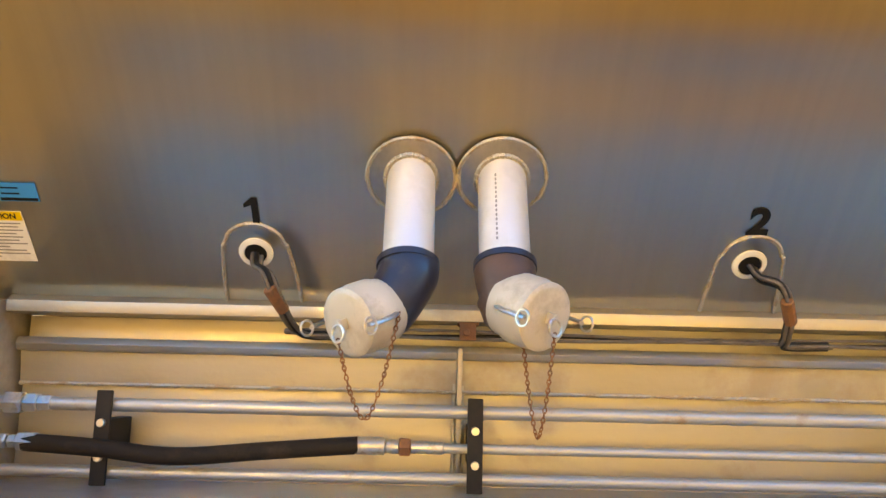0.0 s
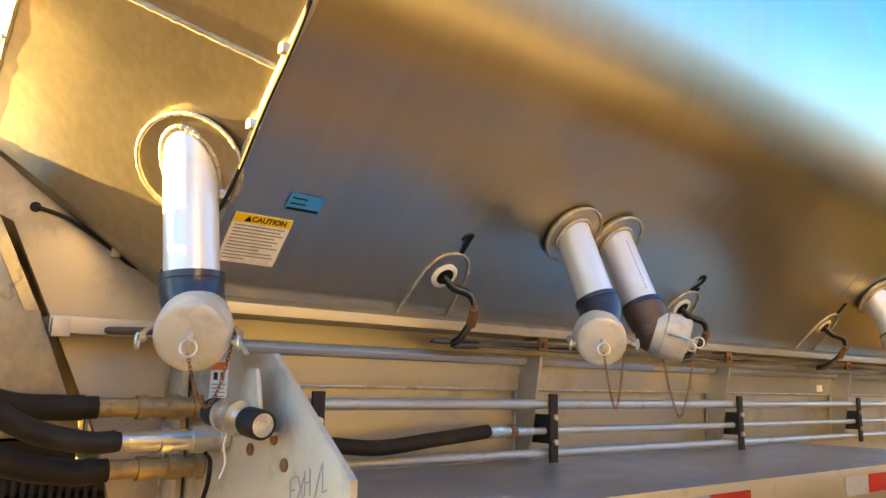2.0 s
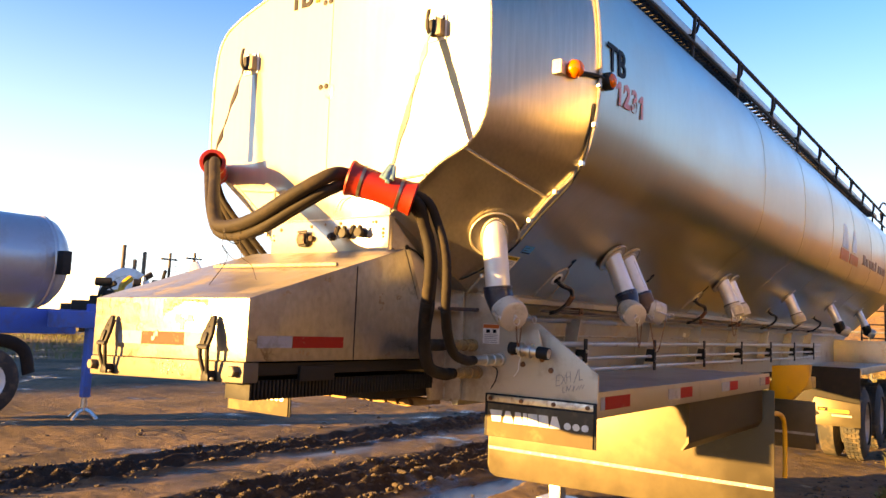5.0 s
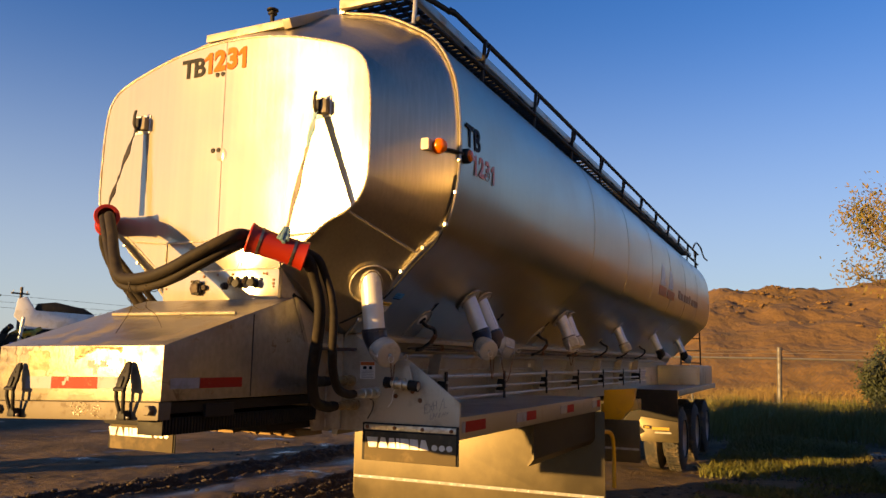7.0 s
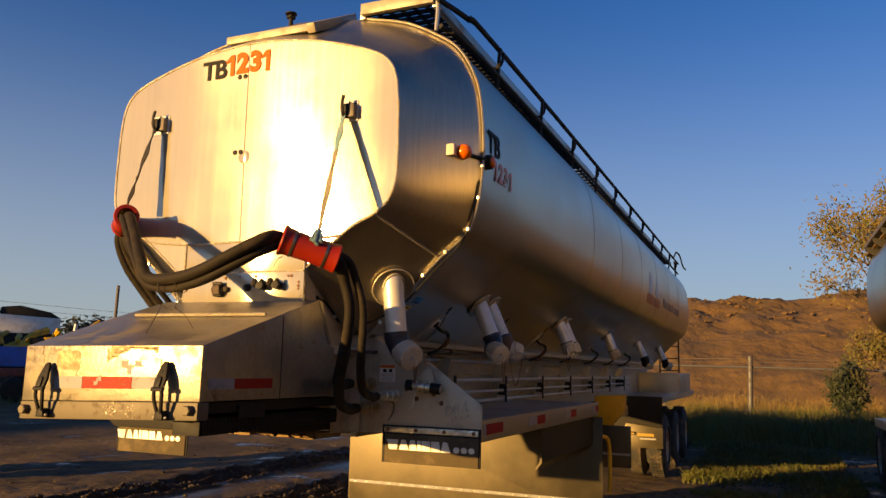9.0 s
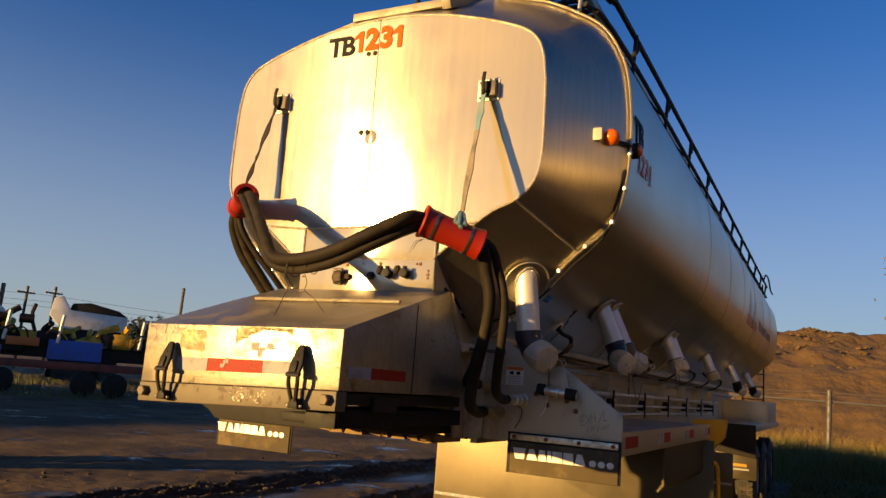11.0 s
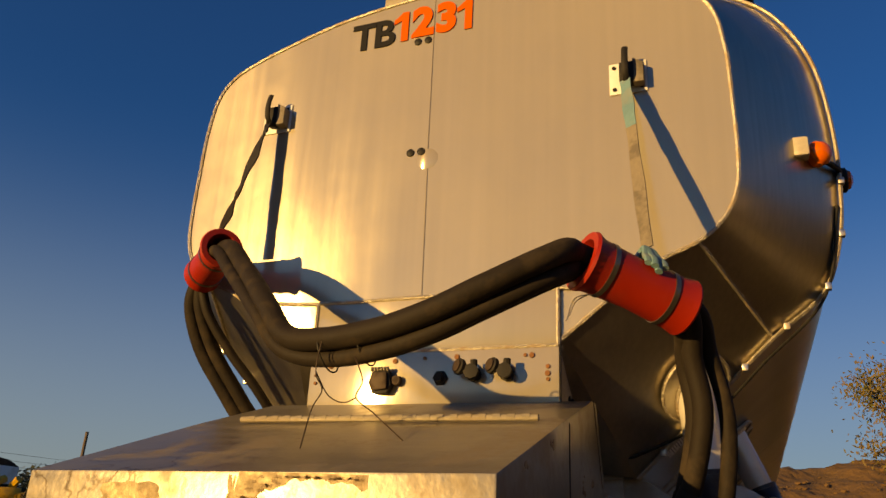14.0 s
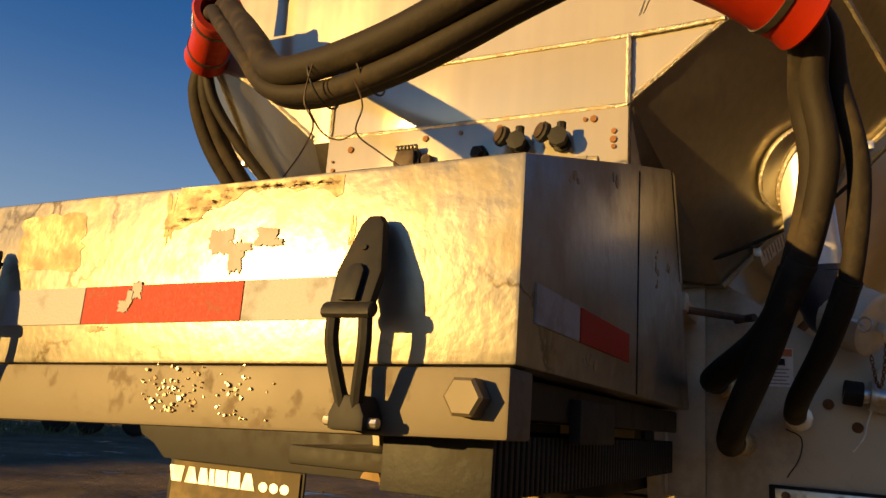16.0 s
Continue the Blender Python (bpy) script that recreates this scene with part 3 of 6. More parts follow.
trailer = thing("tank_trailer", (5.0, YC, 0.0), "long brushed-aluminium bulk feed tank trailer parked on mud", "trailer")


def rounded(half, n=5):
    """A finer half outline: smooth down to the bilge, straight below it."""
    pts = [(p.x, p.y) for p in spline([(a, b, 0) for a, b in half[:13]], n)]
    for (a, b), (c, d) in zip(half[12:], half[13:]):
        pts += [(a + (c - a) * k / n, b + (d - b) * k / n) for k in range(1, n + 1)]
    return pts


def whole(half, x, yc=YC, grow=0.0):
    """The closed outline, both halves, at x."""
    near = [Vector((x, yc - d, z)) for d, z in half]
    far = [Vector((x, yc + d, z)) for d, z in half[::-1]]
    return near + (far[:-1] if half[0][0] == 0 else far)


def shrink(half, k, zc=2.85):
    return [(d * k, zc + (z - zc) * k) for d, z in half]


def tank_shell(yc, x0, x1, parent, mat, name="tank_shell"):
    S = rounded(SEAM)
    xs = [x0 + (x1 - x0) * i / 24 for i in range(25)]
    loops = [whole(S, x, yc) for x in xs]
    for dx, k in ((0.06, 0.995), (0.16, 0.97), (0.26, 0.925), (0.33, 0.86), (0.37, 0.78)):
        loops.append(whole(shrink(S, k), x1 + dx, yc))
    return part(name, loft(loops, True, (False, True)), mat, parent, "long brushed aluminium tank body", 50)


tank_shell(YC, X_SEAM, X_TAIL - 0.35, trailer, M_TANK)

# front ring of bevelled plates between the face and the seam
ring_seam = SEAM[:15] + [(.45, 1.825)]
RF, RS = rounded(FACE), rounded(ring_seam)
part("front_ring", loft([whole(RF, X_FACE), whole(RS, X_SEAM)], True), M_RING, trailer, "bevelled aluminium ring round the front face", 30)
bm = bmesh.new()
face_half = RF
bm.faces.new([bm.verts.new(p) for p in whole(face_half, X_FACE - 0.002)])
r = bmesh.ops.extrude_face_region(bm, geom=bm.faces[:])
bmesh.ops.translate(bm, verts=[v for v in r["geom"] if isinstance(v, bmesh.types.BMVert)], vec=(0.03, 0, 0))
face = part("front_face", bm, M_FACE, trailer, "flat brushed aluminium front panel glowing in low sun", 30)


def bead(points, r=0.008, n=6, parent=trailer, mat=M_WELD, name="weld_seam", wob=0.2):
    """A welded seam: a thin uneven bead."""
    k = [0]

    def rad(t):
        k[0] += 1
        return r * (1 + wob * math.sin(k[0] * 2.4) * math.sin(k[0] * 0.7 + 1))
    return part(name, tube(points, rad, 6, n), mat, parent)


# welded edge of the face, the weld lines on the ring, and the seam strip with its bolts
bead([(X_FACE - 0.003, YC - d, z) for d, z in FACE[:15]] , 0.007, 14)
bead([(X_FACE - 0.003, YC + d, z) for d, z in FACE[:15]] , 0.007, 14)
for s in (-1, 1):
    bead([(X_FACE, YC + s * .889, 2.458), (X_SEAM - 0.005, YC + s * 1.083, 2.273)], 0.007, 40)
    bead([(X_FACE, YC + s * .457, 2.165), (X_SEAM, YC + s * .45, 1.825)], 0.007, 40)
    strip = tube([(X_SEAM - 0.012, YC + s * d * 1.004, 2.85 + (z - 2.85) * 1.004) for d, z in SEAM[2:15]], 0.011, 6, 6, flat=0.7)
    part("seam_strip", strip, M_WELD, trailer, "dull welded seam strip round the tank")
    L = spline([(X_SEAM - 0.02, YC + s * d * 1.006, 2.85 + (z - 2.85) * 1.006) for d, z in SEAM[8:15]], 40)
    run, last = 0.0, L[0]
    for p in L:
        run += (p - last).length
        last = p
        if run > 0.19:
            run = 0.0
            part("seam_clip", box(-.016, .012, -.010, .010, -.012, .012, 0.004, None, Matrix.Translation(p)), M_STEEL, trailer)

WIRE = [(-1.248, 2.187, 1.873), (-1.317, 2.197, 1.894), (-1.358, 2.197, 1.922), (-1.417, 2.197, 1.959), (-1.486, 2.197, 1.996), (-1.556, 2.197, 2.013)]
# the black wire that runs along the seam down to the frame
part("wire", tube([(X_SEAM - .025, YC - 1.33, 2.72), (X_SEAM - .027, YC - 1.255, 2.40), (X_SEAM - .027, YC - 1.05, 2.185), (X_SEAM - .03, YC - .86, 2.0), (-1.272, 2.02, 1.884), (-1.275, 2.10, 1.868)] + WIRE, 0.0055, 6, 8), M_BLACK, trailer, "thin black cable clipped along the seam")
part("grommet", lathe((WIRE[-1][0], 2.206, WIRE[-1][2]), (WIRE[-1][0], 2.1, WIRE[-1][2]), [(0, .013), (.006, .013), (.008, .008), (.008, 0)], 12), M_BLACK, trailer)
part("cable_clip", box(WIRE[2][0] - .012, WIRE[2][0] + .012, 2.188, 2.206, WIRE[2][2] - .014, WIRE[2][2] + .012, .003), M_STEEL, trailer)

# lower front box: panel with couplings, weld panel above, and its sides
PL, PR = 3.058, 2.205
part("weld_panel", box(X_FACE - 0.012, X_FACE + 0.02, PR, PL, 2.155, 2.335, 0.004), M_FACE, trailer)
panel = part("coupling_panel", box(X_FACE - 0.016, X_FACE + 0.02, PR - 0.003, PL + 0.003, 1.93, 2.153, 0.005), M_FACE, trailer, "aluminium panel with air and electric couplings")
bead([(X_FACE - 0.014, PR, 2.155), (X_FACE - 0.014, PL, 2.155)], 0.006, 50)
bead([(X_FACE - 0.010, PR - .22, 2.345), (X_FACE - 0.012, PR, 2.337), (X_FACE - 0.014, YC, 2.337), (X_FACE - 0.012, PL, 2.337), (X_FACE - .01, PL + .28, 2.36)], 0.006, 24)
bead([(X_FACE - 0.014, PR, 2.155), (X_FACE - 0.014, PR, 2.335)], 0.006, 20)
bead([(X_FACE - 0.014, PL, 2.155), (X_FACE - 0.014, PL, 2.335)], 0.006, 20)
for s in (-1, 1):
    y = 2.217 if s < 0 else 3.046
    part("box_side", prism([(X_FACE + .02, 2.15), (X_SEAM + .02, 1.815), (X_SEAM + .02, 1.23), (-1.30, 1.23), (-1.36, 1.45), (-1.60, 1.97), (X_FACE + .02, 2.0)], "y", y - .012, y + .012, 0.002), M_PLATE, trailer)

bead([(-1.676, 2.203, 2.160), (-1.44, 2.203, 1.995), (-1.205, 2.203, 1.830)], .006, 40)
bead([(-1.194, 2.203, 1.828), (-1.192, 2.203, 1.56), (-1.190, 2.203, 1.24)], .006, 40)
part("bulkhead", box(-1.188, -1.172, 2.10, 2.24, 1.235, 1.826, .002), M_PLATE, trailer)

# vertical seam with a patch on the face
bead([(X_FACE - .002, YC + .02, 3.57), (X_FACE - .002, YC + .015, 2.90)], 0.003, 20, trailer, M_FACE, 'weld_seam', .1)
bead([(X_FACE - .002, YC + .012, 2.82), (X_FACE - .002, YC + .005, 2.34)], 0.003, 20, trailer, M_FACE, 'weld_seam', .1)
patch = lathe((X_FACE + .005, YC + .014, 2.86), (X_FACE - .1, YC + .014, 2.86), [(0, .042), (.0065, .042), (.0075, .040), (.0075, 0)], 24)
part("round_patch", patch, M_FACE, trailer)
for z in (3.372, 2.892):
    for dy in (.040, .082):
        b = lathe((X_FACE, YC + dy, z), (X_FACE - .1, YC + dy, z), [(0, .016), (.006, .015), (.008, .008), (.010, 0)], 12)
        part("bolt_hole", b, M_BLKMETAL, trailer)

# fleet number on the face and on the flank
for ch, y in (("T", 2.985), ("B", 2.897)):
    letters(ch, .168, M_INK, "fleet_letter", on_plane((X_FACE - .005, y, 3.435), (0, -1, 0), (0, 0, 1)), trailer, .002, .0045, "black letter")
for ch, y in (("1", 2.815), ("2", 2.732), ("3", 2.635), ("1", 2.552)):
    at = on_plane((X_FACE - .005, y, 3.455), (0, -1, 0), (0, 0, 1))
    if ch == "1":
        numeral_one(.135, M_ORGINK, "fleet_digit", at, trailer, "bold orange digit")
    else:
        letters(ch, .175, M_ORGINK, "fleet_digit", at, trailer, .002, .009, "bold orange digit")
for ch, x in (("T", -1.08), ("B", -.965)):
    letters(ch, .19, M_INK, "fleet_letter", on_plane((x, YC - 1.349, 2.985), (1, 0, 0), (0, 0, 1)), trailer, .002, .004, "black letter")
for k, ch in enumerate("1231"):
    at = on_plane((-.985 + .098 * k, YC - 1.347, 2.835), (1, 0, 0), (0, 0, 1))
    if ch == "1":
        numeral_one(.125, M_REDINK, "fleet_digit", at, trailer, "red digit")
    else:
        letters(ch, .165, M_REDINK, "fleet_digit", at, trailer, .002, .006, "red digit")

# worn lettering, unreadable, far along the flank: pale and orange blocks that follow the shell
BILGE = sorted((z, d) for d, z in rounded(SEAM) if 2.42 < z < 3.4)


def on_flank(x0, x1, z0, z1, mat, narrow=0.0):
    loops = []
    for k in range(5):
        z = z0 + (z1 - z0) * k / 4
        d = float(np.interp(z, [b[0] for b in BILGE], [b[1] for b in BILGE]))
        n = narrow * k / 4
        loops.append([Vector((x0 + n, YC - d - .004, z)), Vector((x1 - n, YC - d - .004, z)), Vector((x1 - n, YC - d + .004, z)), Vector((x0 + n, YC - d + .004, z))])
    part("lettering_block", loft(loops, True, (True, True)), mat, trailer)


for x0, x1, z0, z1, mat, narrow in ((5.55, 6.12, 2.60, 2.73, M_ORGMARK, 0), (6.22, 6.85, 2.60, 2.72, M_ORGMARK, 0), (5.62, 6.02, 2.75, 3.04, M_PALEMARK, .10), (6.30, 6.72, 2.75, 3.02, M_PALEMARK, .12)):
    on_flank(x0, x1, z0, z1, mat, narrow)
for k in range(8):
    on_flank(7.25 + .30 * k, 7.25 + .30 * k + (.22, .18, .24, .20, .12, .22, .24, .20)[k], 2.665, 2.80 if k in (0, 4) else 2.775, M_BROWNMARK)
for x in (1.95, 3.5, 5.0, 6.5, 8.0, 9.5):
    L = [(x, YC - d * 1.0008, 2.85 + (z - 2.85) * 1.0008) for d, z in SEAM[3:14]]
    part("shell_seam", tube(L, 0.0014, 6, 5), M_TANK, trailer)

# side marker lamps
lamp_base = part("marker_bracket", box(-1.428, -1.372, 1.420, 1.475, 2.834, 2.904, .010, None), M_CAP, trailer, "pale cast lamp bracket")
part("marker_lamp", lathe((-1.350, 1.388, 2.868), (-1.430, 1.328, 2.868), [(-.02, 0), (-.02, .042), (.010, .044), (.016, .040), (.028, .033), (.036, .018), (.038, 0)], 20), M_LENS, trailer, "round amber marker lamp")
part("marker_arm", tube([(-1.36, 1.41, 2.86), (-1.25, 1.325, 2.855), (-1.17, 1.31, 2.85)], .010, 8, 4), M_BLACK, trailer)
ml = part("side_lamp", lathe((-1.15, 1.335, 2.85), (-1.15, 1.25, 2.85), [(0, .045), (.045, .045), (.05, .038), (.05, 0)], 18), M_BLACK, trailer)
part("lens", lathe((-1.15, 1.287, 2.85), (-1.15, 1.2, 2.85), [(0, .036), (.012, .032), (.02, .015), (.021, 0)], 16), M_LENS, ml, "amber lens")
fb = part("far_marker_lamp", lathe((-1.38, YC + 1.16, 2.80), (-1.5, YC + 1.2, 2.80), [(0, .044), (.02, .044), (.034, .034), (.044, 0)], 16), M_LENS, trailer, "round amber marker lamp")

# frame along the flank: rail, recess, lip and lower web
X0, X1 = -1.13, 10.9
for s, y0 in ((1, 2.05), (-1, 2 * YC - 2.05)):
    def P(a):
        return [(y0 + s * (y - 2.05), z) for y, z in a]
    part("top_rail", prism(P([(2.02, 1.77), (2.02, 1.80), (2.05, 1.825), (2.16, 1.825), (2.16, 1.77)]), "x", X0, X1, .003), M_FRAME, trailer, "light aluminium rail under the tank")
    part("recess_web", prism(P([(2.155, 1.70), (2.155, 1.768), (2.19, 1.768), (2.19, 1.70)]), "x", X0, X1), M_FRAME, trailer)
    part("lip", prism(P([(2.095, 1.672), (2.085, 1.69), (2.095, 1.708), (2.19, 1.708), (2.19, 1.672)]), "x", X0, X1, .003), M_FRAME, trailer)
    part("upper_web", prism(P([(2.135, 1.585), (2.12, 1.671), (2.19, 1.671), (2.19, 1.585)]), "x", X0, X1), M_FRAME, trailer)
    part("lower_web", prism(P([(2.15, 1.20), (2.15, 1.583), (2.19, 1.583), (2.19, 1.20)]), "x", X0, X1), M_FRAME, trailer)
bead([(X0 + .25 * i, 2.134, 1.584) for i in range(34)], .006, 5)
for x in (.069, 1.31, 2.55, 3.75, 5.03, 6.27, 7.51):
    g = prism([(2.16, 1.70), (2.02, 1.70), (2.085, 1.34), (2.16, 1.34)], "x", x - .006, x + .006, .001)
    part("gusset", g, M_FRAME, trailer)
    bead([(x - .012, 2.132, 1.69), (x - .012, 2.148, 1.345)], .0055, 24)
    bead([(x + .012, 2.132, 1.69), (x + .012, 2.148, 1.345)], .0045, 24)

# wiring loom with a bracket at each gusset
for k, (dy, dz, r) in enumerate(((0, 0, .0055), (.014, .006, .005), (.004, .014, .0045))):
    pts = [(-.40 + .35 * i, 2.045 + dy + .006 * math.sin(i * 1.7 + k), 1.735 + dz - .010 * abs(math.sin(i * .9 + k))) for i in range(26)]
    part("loom_cable", tube(pts, r, 6, 4), (M_CABLE, M_BLACK, M_CABLE)[k], trailer)
for x in (.088, 1.32, 2.55, 3.80, 5.05):
    bk = box(x - .026, x + .030, 2.03, 2.10, 1.762, 1.774, .003)
    box(x - .022, x + .022, 2.026, 2.036, 1.722, 1.770, .003, bk)
    rod((x - .004, 2.028, 1.742), (x - .004, 2.014, 1.742), .010, 8, bk)
    part("loom_bracket", bk, M_RUST, trailer, "rusty cable bracket")

# three grey bars with black clamps
for z, r, xa in ((1.535, .0175, -1.10), (1.443, .0125, .02), (1.367, .015, -1.10)):
    part("service_bar", rod((xa, 2.03, z), (8.1, 2.03, z), r, 14), M_GREY, trailer, "long grey steel bar with rust spots")
for i, x in enumerate([-.84] + [.11 + 1.235 * k for k in range(7)]):
    c = box(x - .020, x + .020, 1.998, 2.009, 1.335, 1.572, .003)
    box(x - .018, x + .018, 2.008, 2.15, 1.40, 1.50, .004, c)
    cl = part("bar_clamp", c, M_BLKMETAL, trailer, "black steel clamp")
    for z in (1.49, 1.405):
        part("clamp_bolt", rod((x, 1.999, z), (x, 1.986, z), .011, 8), M_STEEL, cl)
for z, y, sizes in ((1.535, 2.03, ((-1.14, -1.105, .020), (-1.105, -1.06, .030), (-1.055, -1.02, .026), (-1.02, -.985, .021))), (1.440, 2.0, ((-1.14, -1.10, .023), (-1.10, -1.075, .020), (-1.07, -1.05, .018), (-1.048, -1.00, .0245)))):
    for a, b, r in sizes:
        part("hex_nut", rod((a, y, z), (b, y, z), r, 6), M_STEEL, trailer)
part("bar_hose", tube([(-1.03, 2.0, 1.438), (-.85, 1.985, 1.43), (-.65, 1.985, 1.413), (-.42, 2.0, 1.43), (-.19, 2.02, 1.447)], .0225, 14, 8), M_HOSE, trailer, "black hydraulic hose beside the bars")
f = rod((-.20, 2.02, 1.446), (-.12, 2.026, 1.446), .0225, 14)
rod((-.12, 2.026, 1.446), (-.085, 2.028, 1.445), .018, 14, f)
rod((-.055, 2.03, 1.444), (.03, 2.03, 1.443), .016, 12, f)
part("hose_fitting", f, M_STEEL, trailer, "zinc hose fitting with rust")
part("rusty_nut", rod((-.085, 2.028, 1.445), (-.055, 2.03, 1.444), .025, 6), M_RUST, trailer)

# side deck with fascia and red and white tape
dk = box(-1.13, 2.12, 1.345, 2.15, 1.31, 1.333, .003)
deck = part("side_deck", dk, M_DECK, trailer, "grey aluminium running board")
part("deck_fascia", box(-1.145, 2.125, 1.332, 1.345, 1.213, 1.338, .003), M_FRAME, deck)


def tape(x0, x1, y0, y1, z0, z1, mat, parent, nm="reflective_tape"):
    return part(nm, box(x0, x1, y0, y1, z0, z1), mat, parent)


for xa, xb, c in ((-1.115, -1.068, M_WHTTAPE), (-1.064, -.76, M_REDTAPE), (-.20, -.004, M_WHTTAPE), (0, .21, M_REDTAPE), (.82, 1.0, M_WHTTAPE), (1.004, 1.2, M_REDTAPE), (1.82, 1.98, M_WHTTAPE), (1.984, 2.115, M_REDTAPE)):
    tape(xa, xb, 1.3285, 1.331, 1.25, 1.312, c, deck)

# transverse front plate with diagonal top, at the deck's end
TP = [(2.19, 1.235), (1.325, 1.235), (1.325, 1.42), (1.655, 1.655), (1.80, 1.655), (2.02, 1.80), (2.10, 1.81), (2.19, 1.79)]
for s in (1, -1):
    o = [(y if s == 1 else 2 * YC - y, z) for y, z in TP]
    tp = part("end_plate", prism(o, "x", -1.162, -1.146, .002), M_PLATE, trailer, "painted grey end plate with diagonal edge")
    if s == 1:
        near_plate = tp
bead([(-1.166, 2.185, 1.25), (-1.166, 2.18, 1.80)], .007, 40)
bead([(-1.17, 2.235, 1.25), (-1.185, 2.235, 1.80)], .007, 40)

# mud flaps on bars
for s in (1, -1):
    def Y(y):
        return y if s == 1 else 2 * YC - y
    ya, yb = sorted((Y(1.322), Y(1.945 if s == 1 else 1.935)))
    dz = 0.0 if s == 1 else -.062
    flap = part("mud_flap", box(-1.178, -1.168, ya, yb, 1.072 + dz, 1.288 + dz, .003), M_BLACK, trailer, "black rubber mud flap with worn pale mark" if s == 1 else "dusty rubber mud flap with pale mark")
    part("flap_backing", box(-1.186, -1.1795, ya + .012, yb - .022, 1.074 + dz, 1.238 + dz, .003), M_FLAP if s == 1 else M_FLAPDUSTY, flap)
    if s == 1:
        part("flap_bar", box(-1.184, -1.1785, ya + .015, yb - .015, 1.248, 1.280, .002), M_STEEL, flap)
        for k in range(4):
            y = ya + .04 + k * (yb - ya - .08) / 3
            part("flap_bolt", rod((-1.184, y, 1.264), (-1.196, y, 1.264), .011, 8), M_RUST, flap)
    # the maker's mark as plain white shapes
    y = 1.908 if s == 1 else 4.005
    top, low = (1.207, 1.150) if s == 1 else (1.158, 1.102)
    for wide_top, wide_low in ((.074, .048), (.026, .060), (.030, .048), (.020, .024), (.052, .056), (.050, .056), (.026, .060)):
        w = max(wide_top, wide_low)
        c = y - w / 2
        part("mark_shape", prism([(c + wide_top / 2, top), (c - wide_top / 2, top), (c - wide_low / 2 - .004, low), (c + wide_low / 2 - .004, low)], "x", -1.1885, -1.186), M_PALEMARK, flap)
        y -= w + .004
    y -= .016
    for k in range(3):
        c = y - .020
        part("mark_shape", prism([(c + .019 * math.cos(a), low + .017 + .017 * math.sin(a)) for a in [j * math.tau / 10 for j in range(10)]], "x", -1.1885, -1.186), M_PALEMARK, flap)
        y -= .046

# guard panel across the trailer ahead of the landing legs
GX = 2.1
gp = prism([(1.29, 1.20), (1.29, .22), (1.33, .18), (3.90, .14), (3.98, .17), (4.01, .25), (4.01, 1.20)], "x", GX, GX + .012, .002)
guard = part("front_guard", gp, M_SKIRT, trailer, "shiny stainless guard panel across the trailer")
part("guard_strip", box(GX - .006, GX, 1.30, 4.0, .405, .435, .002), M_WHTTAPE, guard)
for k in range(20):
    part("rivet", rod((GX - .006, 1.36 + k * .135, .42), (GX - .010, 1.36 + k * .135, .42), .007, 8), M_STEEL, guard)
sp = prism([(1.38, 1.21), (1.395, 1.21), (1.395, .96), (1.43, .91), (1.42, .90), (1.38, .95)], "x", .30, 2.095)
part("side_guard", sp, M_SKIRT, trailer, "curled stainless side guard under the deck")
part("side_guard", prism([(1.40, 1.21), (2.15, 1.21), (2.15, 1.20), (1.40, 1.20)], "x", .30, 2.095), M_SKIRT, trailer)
for y in (1.98, 3.33):
    lg = box(GX + .14, GX + .28, y - .07, y + .07, .12, 1.2, .006)
    leg = part("landing_leg", lg, M_YELPAINT, trailer, "square landing leg")
    part("leg_foot", box(GX + .06, GX + .36, y - .15, y + .15, -.03, .0, .008, box(GX + .15, GX + .27, y - .06, y + .06, 0, .14, .004)), M_GREY, leg)

# main frame beams and cross members under the tank
for y in (2.30, 3.03):
    part("main_beam", prism([(y - .07, 1.215), (y + .07, 1.215), (y + .07, 1.235), (y + .01, 1.245), (y + .01, 1.78), (y - .01, 1.78), (y - .01, 1.245), (y - .07, 1.235)], "x", -1.1, 11.2), M_FRAME, trailer)
# black sheet added where the machinery above the far flap lies in shade
part("shade_sheet", prism([(2.50, 1.40), (2.50, 1.20), (2.9, 1.186), (4.0, 1.182), (4.06, 1.23), (4.13, 1.26), (4.20, 1.40)], "x", -1.23, -1.20, .004), M_BLKMETAL, trailer, "black sheet standing in for shaded machinery under the frame")
part("front_bolster", box(-1.7, -1.15, 2.24, 3.09, 1.25, 1.30, .01), M_BLKMETAL, trailer, "black upper coupler plate")
bolster = prism([(2.22, 1.205), (2.40, 1.178), (2.62, 1.192), (2.95, 1.202), (3.10, 1.198), (3.13, 1.235), (3.02, 1.262), (2.98, 1.285), (2.90, 1.28), (2.88, 1.25), (2.62, 1.235), (2.22, 1.23)], "x", -1.262, -1.19, .006)
part("timber_block", bolster, M_TIMBER, trailer, "splintered timber packing under the coupler")
rngt = random.Random(12)
for k in range(9):
    y = 2.35 + .085 * k + rngt.uniform(-.02, .02)
    part("splinter", prism([(y, 1.19), (y + rngt.uniform(.05, .12), 1.185 + rngt.uniform(0, .02)), (y + .07, 1.215), (y + .02, 1.222 + rngt.uniform(0, .015))], "x", -1.29 - rngt.uniform(0, .03), -1.255, .002), M_TIMBER, trailer)

# ---- front hood over the machinery ----
HN, HF = 2.106, 3.195            # near and far side
HX = -2.62


def leaning(bm):
    """The hood hangs a little lower towards its far side."""
    for v in bm.verts:
        f = (v.co.y - HN) / (HF - HN)
        v.co.z -= f * (.012 + .020 * max(0, min(1.4, (1.70 - v.co.z) / .25))) * (1 if v.co.z < 1.71 else max(0, (1.9 - v.co.z) / .19))
    return bm


